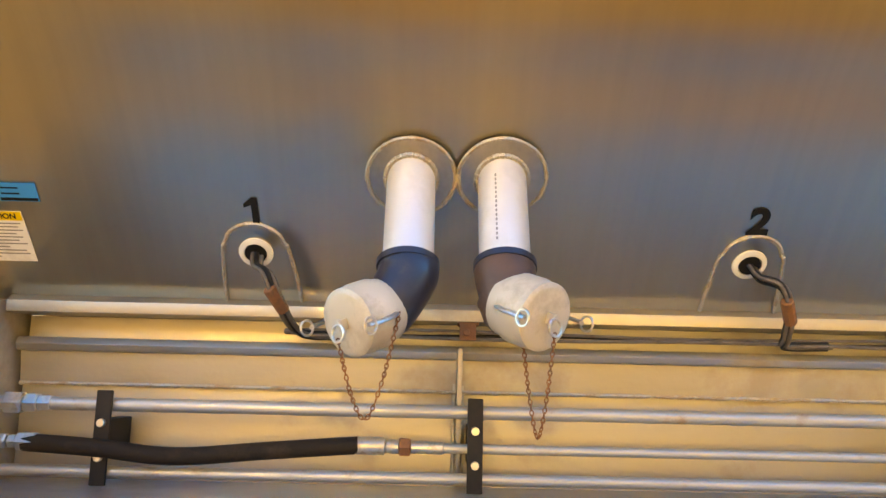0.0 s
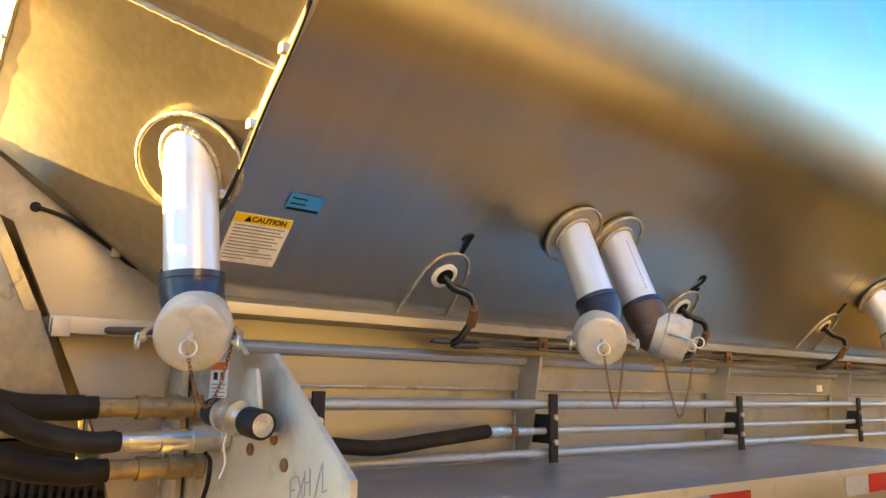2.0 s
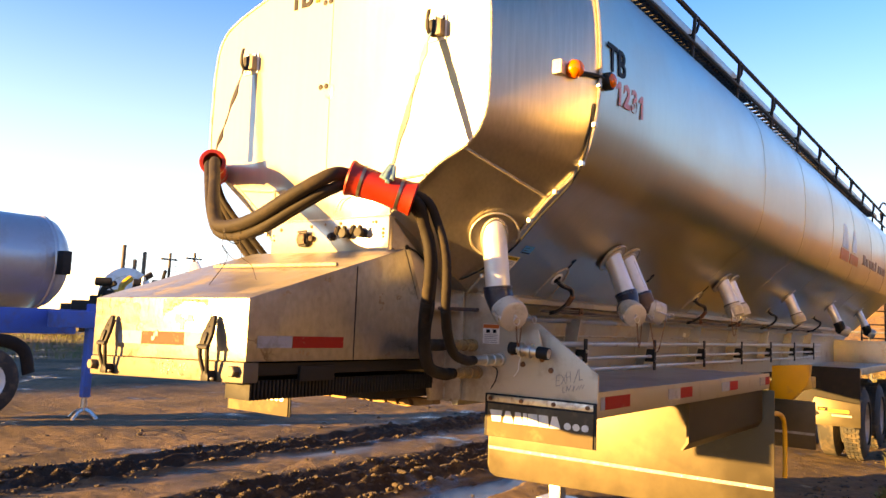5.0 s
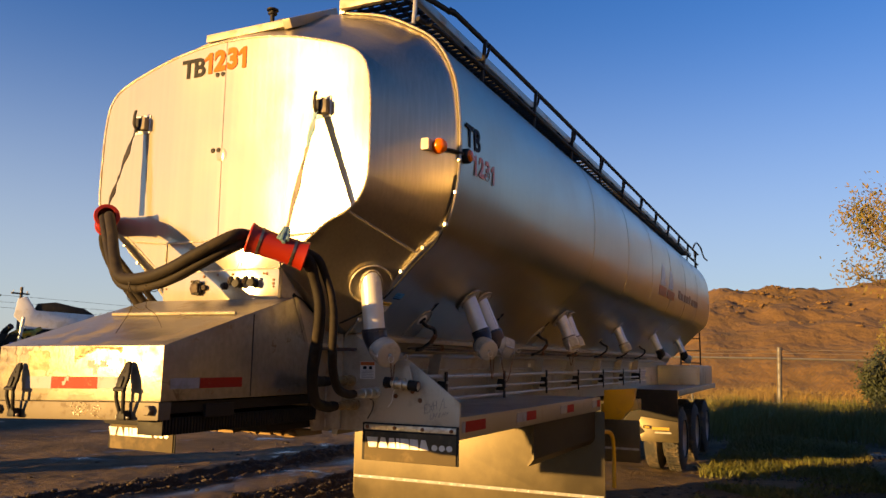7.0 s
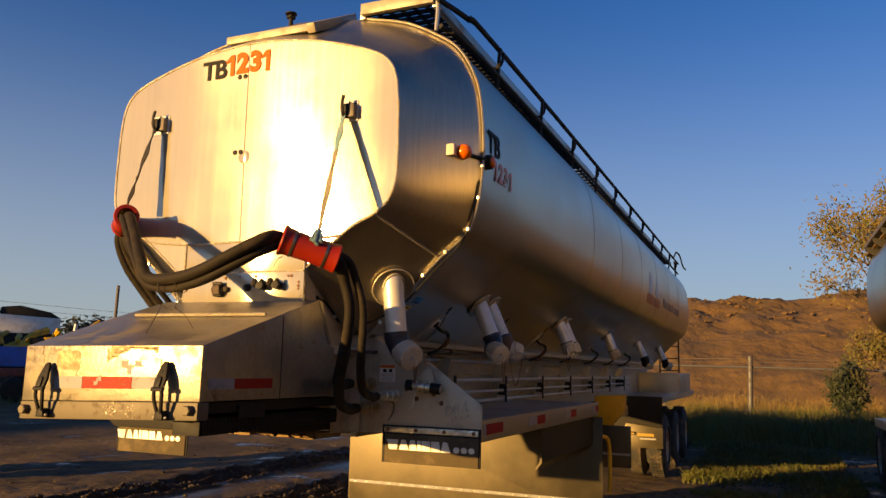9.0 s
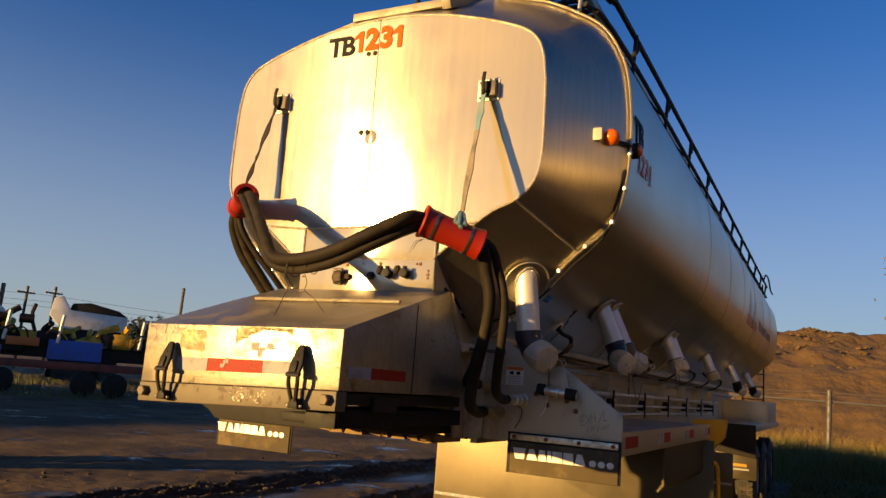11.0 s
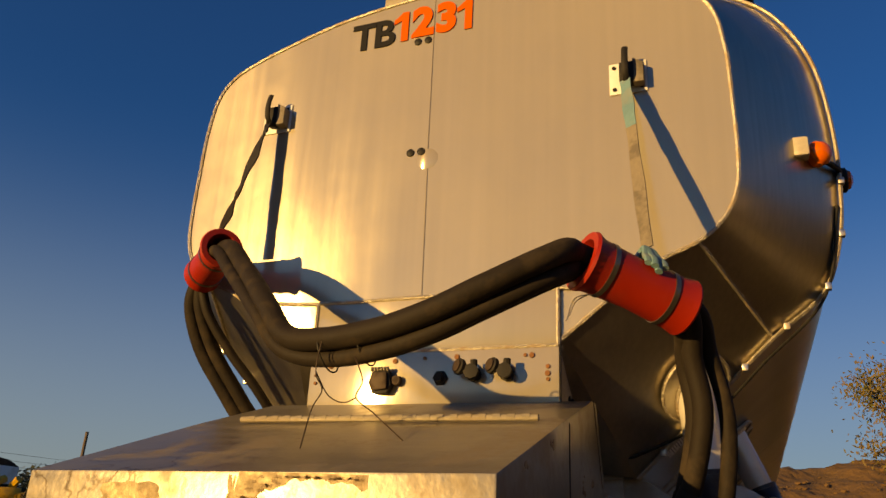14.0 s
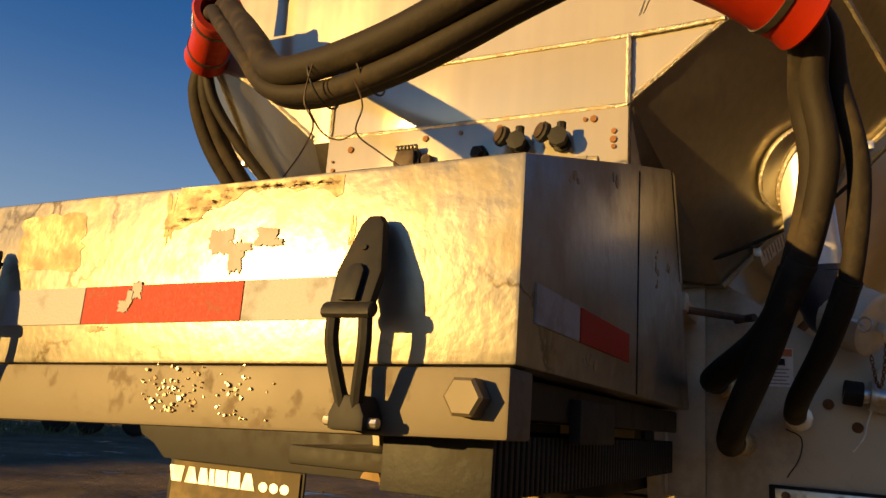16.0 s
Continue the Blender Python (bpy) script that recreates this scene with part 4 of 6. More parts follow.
hood = part("hood", leaning(prism([(HX, 1.457), (HX, 1.703), (-2.075, 1.872), (-1.70, 1.985), (-1.655, 1.985), (-1.54, 1.75), (-1.42, 1.457)], "y", HN, HF, .005)), M_HOOD, trailer, "sloping aluminium hood with stains")
part("hood_flange", leaning(prism([(-1.688, 1.983), (-1.658, 1.983), (-1.543, 1.748), (-1.573, 1.748)], "y", HN - .0025, HN)), M_HOOD, hood, "folded rear flange")
part("hood_joint", box(-2.023, -2.017, HN - .0015, HN, 1.46, 1.875), M_INK, hood)
part("hinge", rod((-2.09, HN + .06, 1.879), (-2.09, HF - .16, 1.879), .009, 10), M_ROOF, hood, "long piano hinge")
for k in range(22):
    y = HN + .08 + k * .038
    part("hinge_knuckle", rod((-2.09, y, 1.880), (-2.09, y + .022, 1.880), .0102, 8), M_ROOF, hood)
for ya, yb, c in ((2.352, 2.497, M_WHTTAPE), (2.499, 2.803, M_REDTAPE), (2.805, 2.985, M_WHTTAPE)):
    part("reflective_tape", leaning(box(HX - .0025, HX, ya, yb, 1.512, 1.565)), c, hood)
tape(-2.385, -2.09, HN - .0026, HN, 1.51, 1.558, M_REDTAPE, hood)
tape(-2.57, -2.39, HN - .0025, HN, 1.51, 1.558, M_WHTTAPE, hood)
# glue residue and torn backing where stickers were


def ragged(y, z, w, hh, mat, name, seed, rough=.25, thick=.0010):
    """A thin patch on the hood front with a torn outline."""
    rng = random.Random(seed)
    pts = []
    for i in range(36):
        a = i * math.tau / 36
        c, s = math.cos(a), math.sin(a)
        k = 1 / max(abs(c), abs(s)) * (1 - rough * rng.random() * (1.6 if rng.random() < .25 else 1))
        pts.append((y + c * k * w / 2, z + s * k * hh / 2))
    part(name, prism(pts, "x", HX - thick, HX), mat, hood)


# faint dark rubs on the hood's near side
rng = random.Random(77)
for x, z, w, hh, n in ((-1.839, 1.718, .020, .045, 9), (-2.327, 1.492, .045, .012, 7), (-2.207, 1.806, .040, .010, 6), (-1.787, 1.484, .030, .012, 6), (-2.42, 1.735, .035, .012, 5), (-1.724, 1.748, .022, .020, 5)):
    for k in range(n):
        cx, cz, r = x + rng.gauss(0, w * .5), z + rng.gauss(0, hh * .5), rng.uniform(.003, .008)
        rim = [(cx + r * 1.4 * math.cos(a) * (.7 + .5 * rng.random()), cz + r * math.sin(a) * (.7 + .5 * rng.random())) for a in [i * math.tau / 9 for i in range(9)]]
        part("dark_rub", prism(rim, "y", HN - .0005 - .0001 * k, HN), M_SMEAR, hood)

ragged(2.905, 1.625, .165, .105, M_GLUE, "glue_residue", 3, .16, .0006)
ragged(2.655, 1.652, .02, .085, M_GLUE, "glue_residue", 7, .45, .0006)
ragged(2.335, 1.60, .012, .08, M_GLUE, "glue_residue", 8, .6, .0008)
ragged(2.77, 1.488, .05, .012, M_SMEAR, "glue_residue", 12, .6, .0008)
# brown smear of old glue that sweeps up to the top edge
smear_top = [(2.64 - .285 * i / 15, 1.697 - .002 * i / 15) for i in range(16)]
smear_low = [(2.655 - .30 * u, 1.622 + .070 * math.sin(min(1, u * 1.35) * 1.57) - .022 * max(0, u - .55) / .45 + .004 * math.sin(u * 31) + .003 * math.sin(u * 57)) for u in [i / 27 for i in range(28)]]
part("glue_smear", prism(smear_top + smear_low[::-1], "x", HX - .0007, HX), M_GLUE, hood)
rng = random.Random(44)
for i in range(34):
    u = .03 + .94 * i / 33
    a, b = smear_low[min(27, int(u * 27))]
    ragged(a + rng.uniform(-.008, .008), min(1.688, b + .006 + rng.random() ** 2 * .03), .012 + .018 * rng.random(), .004 + .007 * rng.random(), M_SMEAR, "glue_dab", 60 + i, .55, .0011)
for k, (y, z, w, hh) in enumerate(((2.552, 1.612, .050, .040), (2.520, 1.590, .030, .050), (2.508, 1.604, .03, .014), (2.470, 1.616, .042, .030), (2.455, 1.608, .03, .010))):
    ragged(y, z, w, hh, M_TORN, "torn_sticker", 20 + k, .28, .0013 + .0004 * k)
ragged(2.695, 1.545, .022, .030, M_TORN, "tape_tear", 31, .35, .0034)
ragged(2.72, 1.522, .024, .020, M_TORN, "tape_tear", 33, .35, .0038)
ragged(2.708, 1.533, .014, .030, M_TORN, "tape_tear", 34, .35, .0042)
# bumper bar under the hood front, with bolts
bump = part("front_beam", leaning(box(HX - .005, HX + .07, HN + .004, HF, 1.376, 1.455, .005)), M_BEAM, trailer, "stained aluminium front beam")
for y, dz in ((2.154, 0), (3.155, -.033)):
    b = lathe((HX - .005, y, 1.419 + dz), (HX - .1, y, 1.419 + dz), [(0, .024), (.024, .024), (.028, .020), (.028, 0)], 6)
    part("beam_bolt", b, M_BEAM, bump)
rngb = random.Random(4)
for k in range(110):
    y, z = rngb.choice((2.60, 2.60, 2.50)) + rngb.gauss(0, .03), 1.405 + rngb.gauss(0, .018)
    if not 1.372 < z < 1.445:
        continue
    w = min(.0055, .0011 + rngb.expovariate(1 / .0012))
    pts = [(y + math.cos(a) * w * rngb.uniform(.4, 1), z + math.sin(a) * w * rngb.uniform(.4, 1)) for a in [j * math.tau / 9 for j in range(9)]]
    part("peeled_spot", prism(pts, "x", HX - .0062 - .00003 * k, HX - .005), M_BARE, bump)
# dark machinery under the hood: beam and toothed belt
part("under_beam", box(HX + .075, -1.42, HN + .03, HF - .03, 1.40, 1.45, .005), M_BLKMETAL, trailer)
part("under_plate", box(-2.32, -2.12, HN + .012, HN + .03, 1.372, 1.435, .003), M_BLKMETAL, trailer)
belt = part("ribbed_strip", box(-2.30, -1.34, HN + .06, HN + .30, 1.325, 1.379, .004), M_BLACK, trailer, "black ribbed rubber strip")
rib_mesh = None
for k in range(60):
    x = -2.55 + k * .02
    if rib_mesh is None:
        rib = part("rib", box(x, x + .011, HN + .05, HN + .20, 1.302, 1.379, .002), M_BLACK, belt)
        rib_mesh = rib.data
    else:
        o = new("rib", rib_mesh)
        o.parent, o.location = belt, (k * .02, 0, 0)


def latch(y, dz):
    """A black hood latch: leaf-shaped lever with a tongue, pivot, forked handle and foot."""
    x = HX

    def tilt(bm):
        for v in bm.verts:
            v.co.x -= max(0, 1.634 - v.co.z) * .33
            v.co.z += dz
        return bm
    leaf = prism([(y - .008, 1.634), (y - .016, 1.622), (y - .031, 1.560), (y - .028, 1.520), (y - .018, 1.510), (y + .018, 1.510), (y + .028, 1.520), (y + .031, 1.560), (y + .016, 1.622), (y + .008, 1.634)], "x", x - .026, x - .010, .005)
    lt = part("latch", tilt(leaf), M_BLKMETAL, hood, "black steel hood latch")
    part("latch_tongue", tilt(prism([(y - .012, 1.522), (y - .012, 1.560), (y - .006, 1.568), (y + .006, 1.568), (y + .012, 1.560), (y + .012, 1.522)], "x", x - .034, x - .026, .003)), M_BLKMETAL, lt)
    part("latch_screw", tilt(rod((x - .025, y, 1.590), (x - .029, y, 1.590), .004, 8)), M_BLACK, lt)
    part("latch_plate", tilt(prism([(y - .014, 1.53), (y - .010, 1.615), (y + .010, 1.615), (y + .014, 1.53)], "x", x - .012, x - .001, .003)), M_BLKMETAL, lt)
    part("latch_pivot", tilt(rod((x - .022, y - .033, 1.512), (x - .022, y + .033, 1.512), .010, 10)), M_BLACK, lt)
    for s in (-1, 1):
        part("latch_arm", tube([(x - .060, y + s * .021, 1.514 + dz), (x - .058, y + s * .022, 1.475 + dz), (x - .050, y + s * .015, 1.435 + dz), (x - .042, y + s * .009, 1.405 + dz)], .0085, 8, 6), M_BLACK, lt)
    part("latch_foot", prism([(y - .024, 1.378 + dz), (y + .024, 1.378 + dz), (y + .024, 1.396 + dz), (y + .014, 1.418 + dz), (y - .014, 1.418 + dz), (y - .024, 1.396 + dz)], "x", x - .050, x - .006, .005), M_BLKMETAL, lt)
    part("latch_pin", rod((x - .036, y - .036, 1.388 + dz), (x - .036, y + .036, 1.388 + dz), .006, 8), M_STEEL, lt)


latch(2.288, -.004)
latch(3.012, -.022)

# couplings on the panel
px = X_FACE - .016
sy, sz = 2.782, 2.052
plug = part("socket", prism([(sy - .040, sz - .012), (sy - .030, sz + .034), (sy + .030, sz + .034), (sy + .042, sz - .004), (sy + .026, sz - .040), (sy - .026, sz - .040)], "x", px - .030, px, .006), M_BLKMETAL, panel, "dark trailer socket with spring lid")
for k in range(6):
    part("socket_spring", rod((px - .026, sy - .028 + k * .011, sz + .040), (px - .026, sy - .020 + k * .011, sz + .040), .008, 8), M_BAND, plug)
part("socket_lid", prism([(sy - .030, sz - .026), (sy - .026, sz + .028), (sy + .024, sz + .028), (sy + .034, sz - .002), (sy + .020, sz - .032)], "x", px - .042, px - .031, .005), M_DARKRUST, plug)
part("socket_knob", rod((px, sy - .052, sz + .004), (px - .022, sy - .052, sz + .004), .017, 8), M_DARKRUST, plug)
part("cable_gland", lathe((px, 2.582, 2.062), (px - .1, 2.582, 2.062), [(0, .024), (.012, .024), (.013, .016), (.03, .015), (.03, 0)], 6), M_BLKMETAL, panel)
for y in (2.470, 2.364):
    gh = lathe((px, y, 2.070), (px - .1, y - .01, 2.072), [(0, .024), (.016, .024), (.018, .017), (.036, .017), (.038, .024), (.058, .024), (.060, 0)], 8)
    lathe((px - .030, y + .020, 2.082), (px - .075, y + .055, 2.094), [(0, .010), (.010, .020), (.016, .026), (.028, .026), (.032, .018), (.033, 0)], 16, gh)
    rod((px - .045, y - .012, 2.088), (px - .045, y - .012, 2.108), .012, 8, gh)
    part("air_coupling", gh, M_BLKMETAL, panel, "black air-line coupling")
    part("coupling_seal", lathe((px - .052, y + .037, 2.088), (px - .095, y + .070, 2.100), [(0, .020), (.008, .020), (.010, .012), (.010, 0)], 12), M_DARKRUST, panel)
for y, z, r in ((2.981, 2.113, .010), (3.035, 2.056, .006), (3.038, 2.082, .004), (2.744, 2.122, .009), (2.640, 2.128, .006), (2.530, 2.129, .009), (2.307, 2.127, .006), (2.286, 2.126, .009), (2.236, 2.090, .007), (2.237, 2.069, .009), (2.236, 2.051, .006)):
    part("rusty_screw", rod((px, y, z), (px - .005, y, z), r, 8), M_RUST, panel)

# ---- discharge pipes with caps and chains ----
SLANT = Vector((0, -1, -1)).normalized()      # outward from the sloping flank


def chain(points, parent, mat, r=.005):
    """A hanging chain of round links."""
    L = spline(points, 30)
    bm, run, last, flip = bmesh.new(), 0.0, L[0], 0
    for i, p in enumerate(L):
        run += (p - last).length
        last = p
        if run >= r * 1.55 or i == 0:
            run, flip = 0.0, 1 - flip
            d = (L[min(i + 1, len(L) - 1)] - L[max(i - 1, 0)]).normalized()
            u, w = side_frame(d)
            s = u if flip else w
            ring = [p + d * r * 1.25 * math.cos(k * math.tau / 8) + s * r * .75 * math.sin(k * math.tau / 8) for k in range(8)]
            c = (d.cross(s)).normalized()
            loops = []
            for k in range(8):
                o = (ring[k] - p).normalized()
                loops.append([ring[k] + (o * math.cos(a) + c * math.sin(a)) * r * .30 for a in (0, math.tau / 4, math.tau / 2, 3 * math.tau / 4)])
            loft(loops + [loops[0]], True, (False, False), bm)
    return part("chain", bm, mat, parent, "rusty chain")


def round_flange(c, n, r, parent, mat):
    n = Vector(n).normalized()
    return part("flange", lathe(Vector(c) - n * .004, Vector(c) + n, [(0, r), (.008, r), (.011, r - .003), (.011, .05), (.011, 0)], 36), mat, parent)


def discharge(top, n, bottom, cap_c, axis, r=.057, elbow=M_BLUE, detail=True, chain_drop=.15, ring_r=.104, doubled=False):
    """A capped unloading pipe that leaves the tank through a flange."""
    top, bottom, cap_c, axis = Vector(top), Vector(bottom), Vector(cap_c), Vector(axis).normalized()
    d = (bottom - top).normalized()
    L = (bottom - top).length
    pipe = part("discharge_pipe", lathe(top - d * .10, bottom, [(0, r), (L + .10, r), (L + .10, r - .005), (L + .05, r - .006), (L + .05, 0)], 32), M_PIPE, trailer, "bright bare aluminium discharge pipe")
    round_flange(top + d * .01, n, ring_r, pipe, M_RING)
    if detail:
        nn = Vector(n).normalized()
        u, w = side_frame(nn)
        c = top + d * .01 + nn * .009
        bead([c + (u * math.cos(a) + w * math.sin(a)) * ring_r for a in [k * math.tau / 20 for k in range(21)]], .0055, 6, pipe)
        # oval where the pipe meets the flange
        pts = []
        for k in range(21):
            a = k * math.tau / 20
            u2, w2 = side_frame(d)
            q = top + (u2 * math.cos(a) + w2 * math.sin(a)) * (r + .003)
            t = (c - q).dot(nn) / d.dot(nn)
            pts.append(q + d * t)
        bead(pts, .007, 6, pipe)
    inlet = cap_c - axis * .105
    bend = [bottom - d * .004, bottom + d * .03, bottom.lerp(inlet, .55) + d * .03, inlet - axis * .01, inlet + axis * .03]
    part("elbow", tube(bend, lambda t: r + .008 + .0025 * math.sin(t * 9), 24, 8), elbow, pipe, "dark worn elbow" if elbow is M_BLUE else "rusty brown elbow")
    part("elbow_band", lathe(bottom - d * .006, bottom + d, [(0, r + .004), (.001, r + .0125), (.016, r + .0125), (.017, r + .006)], 28), M_BLUE, pipe)
    R = r + .018
    cp = lathe(inlet - axis * .005, cap_c, [(0, R - .018), (.002, R - .006), (.03, R - .004), (.034, R), (.075, R), (.08, R - .003), (.105, R - .003), (.109, R - .008), (.111, R - .016), (.111, 0)], 32)
    cap = part("cap", cp, M_CAP, pipe, "dusty cast aluminium cam-lock cap")
    if detail:
        u, w = side_frame(axis)
        face_c = inlet + axis * .106
        lug = box(-.006, .006, -.012, .012, 0, .022, .003, None, Matrix.Translation(face_c) @ axis.to_track_quat("Z", "Y").to_matrix().to_4x4())
        part("cap_lug", lug, M_CAP, pipe)
        for s in (-1, 1):
            q = inlet + axis * .05 + u * s * (R + .004)
            arm = tube([q - axis * .01, q + u * s * .012 + axis * .012, q + u * s * .014 + axis * .045, q + u * s * .006 + axis * .075], .0075, 8, 5, flat=.6)
            part("cam_lever", arm, M_STEEL, pipe, "zinc cam lever")
            rg = [q + u * s * .016 + axis * .08 + (axis * math.cos(a) + w * math.sin(a)) * .016 for a in [k * math.tau / 12 for k in range(13)]]
            part("pull_ring", tube(rg, .0028, 6, 3), M_STEEL, pipe)
        ring = [face_c + axis * .022 + Vector((0, 0, -.014)) + (u * math.cos(a) + Vector((0, 0, 1)) * math.sin(a)) * .017 for a in [k * math.tau / 14 for k in range(15)]]
        part("lug_ring", tube(ring, .003, 6, 3), M_STEEL, pipe)
        if chain_drop:
            p, q = face_c + axis * .02 + Vector((0, 0, -.03)), inlet + axis * .03 + u * (R + .005)
            if (inlet + axis * .03 - u * (R + .005)).y < q.y:
                q = inlet + axis * .03 - u * (R + .005)
            if doubled:
                q = p + Vector((-.055, .085, .010))
            lo = p.lerp(q, .5)
            lo.z = min(p.z, q.z) - chain_drop
            chain([p, p.lerp(lo, .5) + Vector((0, 0, -.03)), lo, q.lerp(lo, .5) + Vector((0, 0, -.03)), q], pipe, M_RUST)
    return pipe


def ring_at(s, t):
    """A place on the lower front ring: s along its outline from the bilge, t from the face to the seam."""
    k = min(int(s), 1)
    f = s - k
    (a, b), (c, d) = FACE[12 + k], FACE[13 + k]
    (e, g), (h, i) = SEAM[12 + k], SEAM[13 + k]
    p = Vector((X_FACE, YC - (a + (c - a) * f), b + (d - b) * f))
    q = Vector((X_SEAM, YC - (e + (h - e) * f), g + (i - g) * f))
    return p.lerp(q, t)


T1 = .80
s1 = min((k * .02 for k in range(100)), key=lambda s: abs(ring_at(s, T1).z - 2.105))
on_wedge = ring_at(s1, T1)
WEDGE = (ring_at(s1 + .05, T1) - ring_at(s1 - .05, T1)).cross(ring_at(s1, T1 + .05) - ring_at(s1, T1 - .05)).normalized()
if WEDGE.y > 0:
    WEDGE = -WEDGE
on_wedge += WEDGE * .004
discharge(on_wedge, WEDGE, (-1.295, 1.815, 1.825), (-1.335, 1.69, 1.68), (-.45, -.80, -.40), r=.062, chain_drop=.10, ring_r=.125)


def slanted(x, y):
    return Vector((x, y, 3.855 - y))


discharge(slanted(-.064, 1.755), SLANT, (-.062, 1.657, 1.865), (-.178, 1.545, 1.725), (-.62, -.70, -.33))
discharge(slanted(.150, 1.752), SLANT, (.150, 1.645, 1.865), (.225, 1.53, 1.745), (.60, -.72, -.30), elbow=M_RUSTPIPE, chain_drop=.20, doubled=True)
p_top, p_low = slanted(.150, 1.752), Vector((.150, 1.645, 1.865))
p_dir = (p_low - p_top).normalized()
p_out = (Vector((-.35, -1, 0)) - p_dir * Vector((-.35, -1, 0)).dot(p_dir)).normalized()
for k in range(15):
    a = p_top + p_dir * (.045 + .0125 * k) + p_out * .0565
    part("stencil_dash", rod(a, a + p_dir * .007, .0022, 5), M_GREYINK, trailer)
part("web_label", box(2.36, 2.43, 2.126, 2.134, 1.60, 1.665, .001), M_WHITE, trailer, "small white label on the frame")
DOWN = Vector((.0, -.105, -.255)).normalized()
for x in (2.26, 2.47, 4.79):
    top = slanted(x, 1.755)
    discharge(top, SLANT, top + DOWN * .22, top + DOWN * .325, DOWN, elbow=M_CAP, detail=x < 3, chain_drop=.12 if x < 2.4 else 0)
for x in (7.30, 9.85):
    discharge(slanted(x, 1.755), SLANT, (x, 1.65, 1.865), (x + .09, 1.54, 1.74), (.5, -.78, -.3), elbow=M_BLKMETAL, detail=False, chain_drop=0)

# ---- numbered cable ports ----
N_UP = Vector((0, -1, 1)).normalized()         # up the sloping flank
for k in range(7):
    x = -.46 + 1.262 * k
    c = slanted(x, 1.928)
    port = part("cable_port", lathe(c - SLANT * .01, c + SLANT, [(0, .044), (.013, .044), (.017, .038), (.017, .030), (.006, .029), (.006, 0)], 24), M_WHTPAINT if k < 2 else M_CAP, trailer, "round cable port with white rim")
    part("port_hole", lathe(c - SLANT * .002, c + SLANT, [(0, .028), (.009, .028), (.009, 0)], 16), M_INK, port)
    if k < 4:
        arch = [slanted(x + .105, 2.045), slanted(x + .095, 1.97), slanted(x + .082, 1.915)] + [c + Vector((math.cos(q) * .076, 0, 0)) + N_UP * (.018 + math.sin(q) * .070) for q in (0.15, .5, .9, 1.3, 1.57, 1.85, 2.25, 2.65, 3.0)] + [slanted(x - .082, 1.915), slanted(x - .09, 1.97), slanted(x - .095, 2.045)]
        bead([p + SLANT * .002 for p in arch], .0055, 8, port, M_WELD)
    lead = [c, c + SLANT * .05 + Vector((.01, 0, 0)), c + Vector((.045, -.075, -.06)), c + Vector((.07, -.055, -.12)), c + Vector((.095, .03, -.18)), c + Vector((.13, .105, -.197)), c + Vector((.25, .118, -.195))]
    for j, (o, r) in enumerate(((Vector((0, 0, 0)), .0085), (Vector((.013, .004, -.006)), .0065), (Vector((-.006, -.012, -.004)), .005), (Vector((.004, .010, -.012)), .004))):
        part("port_cable", tube([q + o for q in lead], r, 8, 6), (M_BLACK, M_CABLE, M_CABLE, M_BLACK)[j], port)
    if k < 3:
        part("cable_tie", rod(c + Vector((.055, -.08, -.10)), c + Vector((.085, -.03, -.15)), .016, 8), M_RUST, port)
numeral_one(.075, M_INK, "port_number", on_plane(slanted(-.452, 1.838) + SLANT * .0015, (1, 0, 0), N_UP), trailer, "black stencilled number")
letters("2", .105, M_INK, "port_number", on_plane(slanted(.795, 1.838) + SLANT * .0015, (1, 0, 0), N_UP), trailer, .001, .004, "black stencilled number")
part("port_number", flat(on_plane(slanted(2.07, 1.84), (1, 0, 0), N_UP), .03, .075), M_INK, trailer)

# ---- stickers on the flank ----
lab = on_plane(slanted(-1.105, 1.905) + SLANT * .001, (1, 0, 0), N_UP)
caution = part("caution_label", flat(lab, .158, .152, .0015), M_WHITE, trailer, "white and yellow caution label")
part("label_head", flat(lab @ pose(0, .062, .0015), .154, .026, .0008), M_YEL, caution)
letters("CAUTION", .021, M_INK, "label_word", lab @ pose(.016, .0615, .0026), caution, .0003, .0006)
part("label_sign", prism([(-.05, .053), (-.03, .053), (-.04, .071)], "z", 0, .0006), M_INK, caution).data.transform(Matrix.Translation(-origin_of(caution)) @ lab @ pose(0, 0, .0024) @ Matrix.Translation(origin_of(caution)))
for k in range(11):
    w = (.136, .128, .138, .118, .132, .120, .138, .09, .130, .136, .06)[k]
    part("label_line", flat(lab @ pose(-.138 / 2 + w / 2, .040 - k * .0102, .0015), w, .0035, .0006), M_GREYINK, caution)
bl = on_plane(slanted(-1.018, 1.812) + SLANT * .001, (1, 0, 0), N_UP)
blue = part("blue_sticker", flat(bl, .096, .052, .0012), M_CYAN, trailer, "small blue sticker")
part("sticker_bar", flat(bl @ pose(0, -.020, .0012), .09, .008, .0005), M_INK, blue)
for k in range(2):
    part("sticker_line", flat(bl @ pose(-.018, .012 - k * .016, .0012), .044, .004, .0005), M_INK, blue)

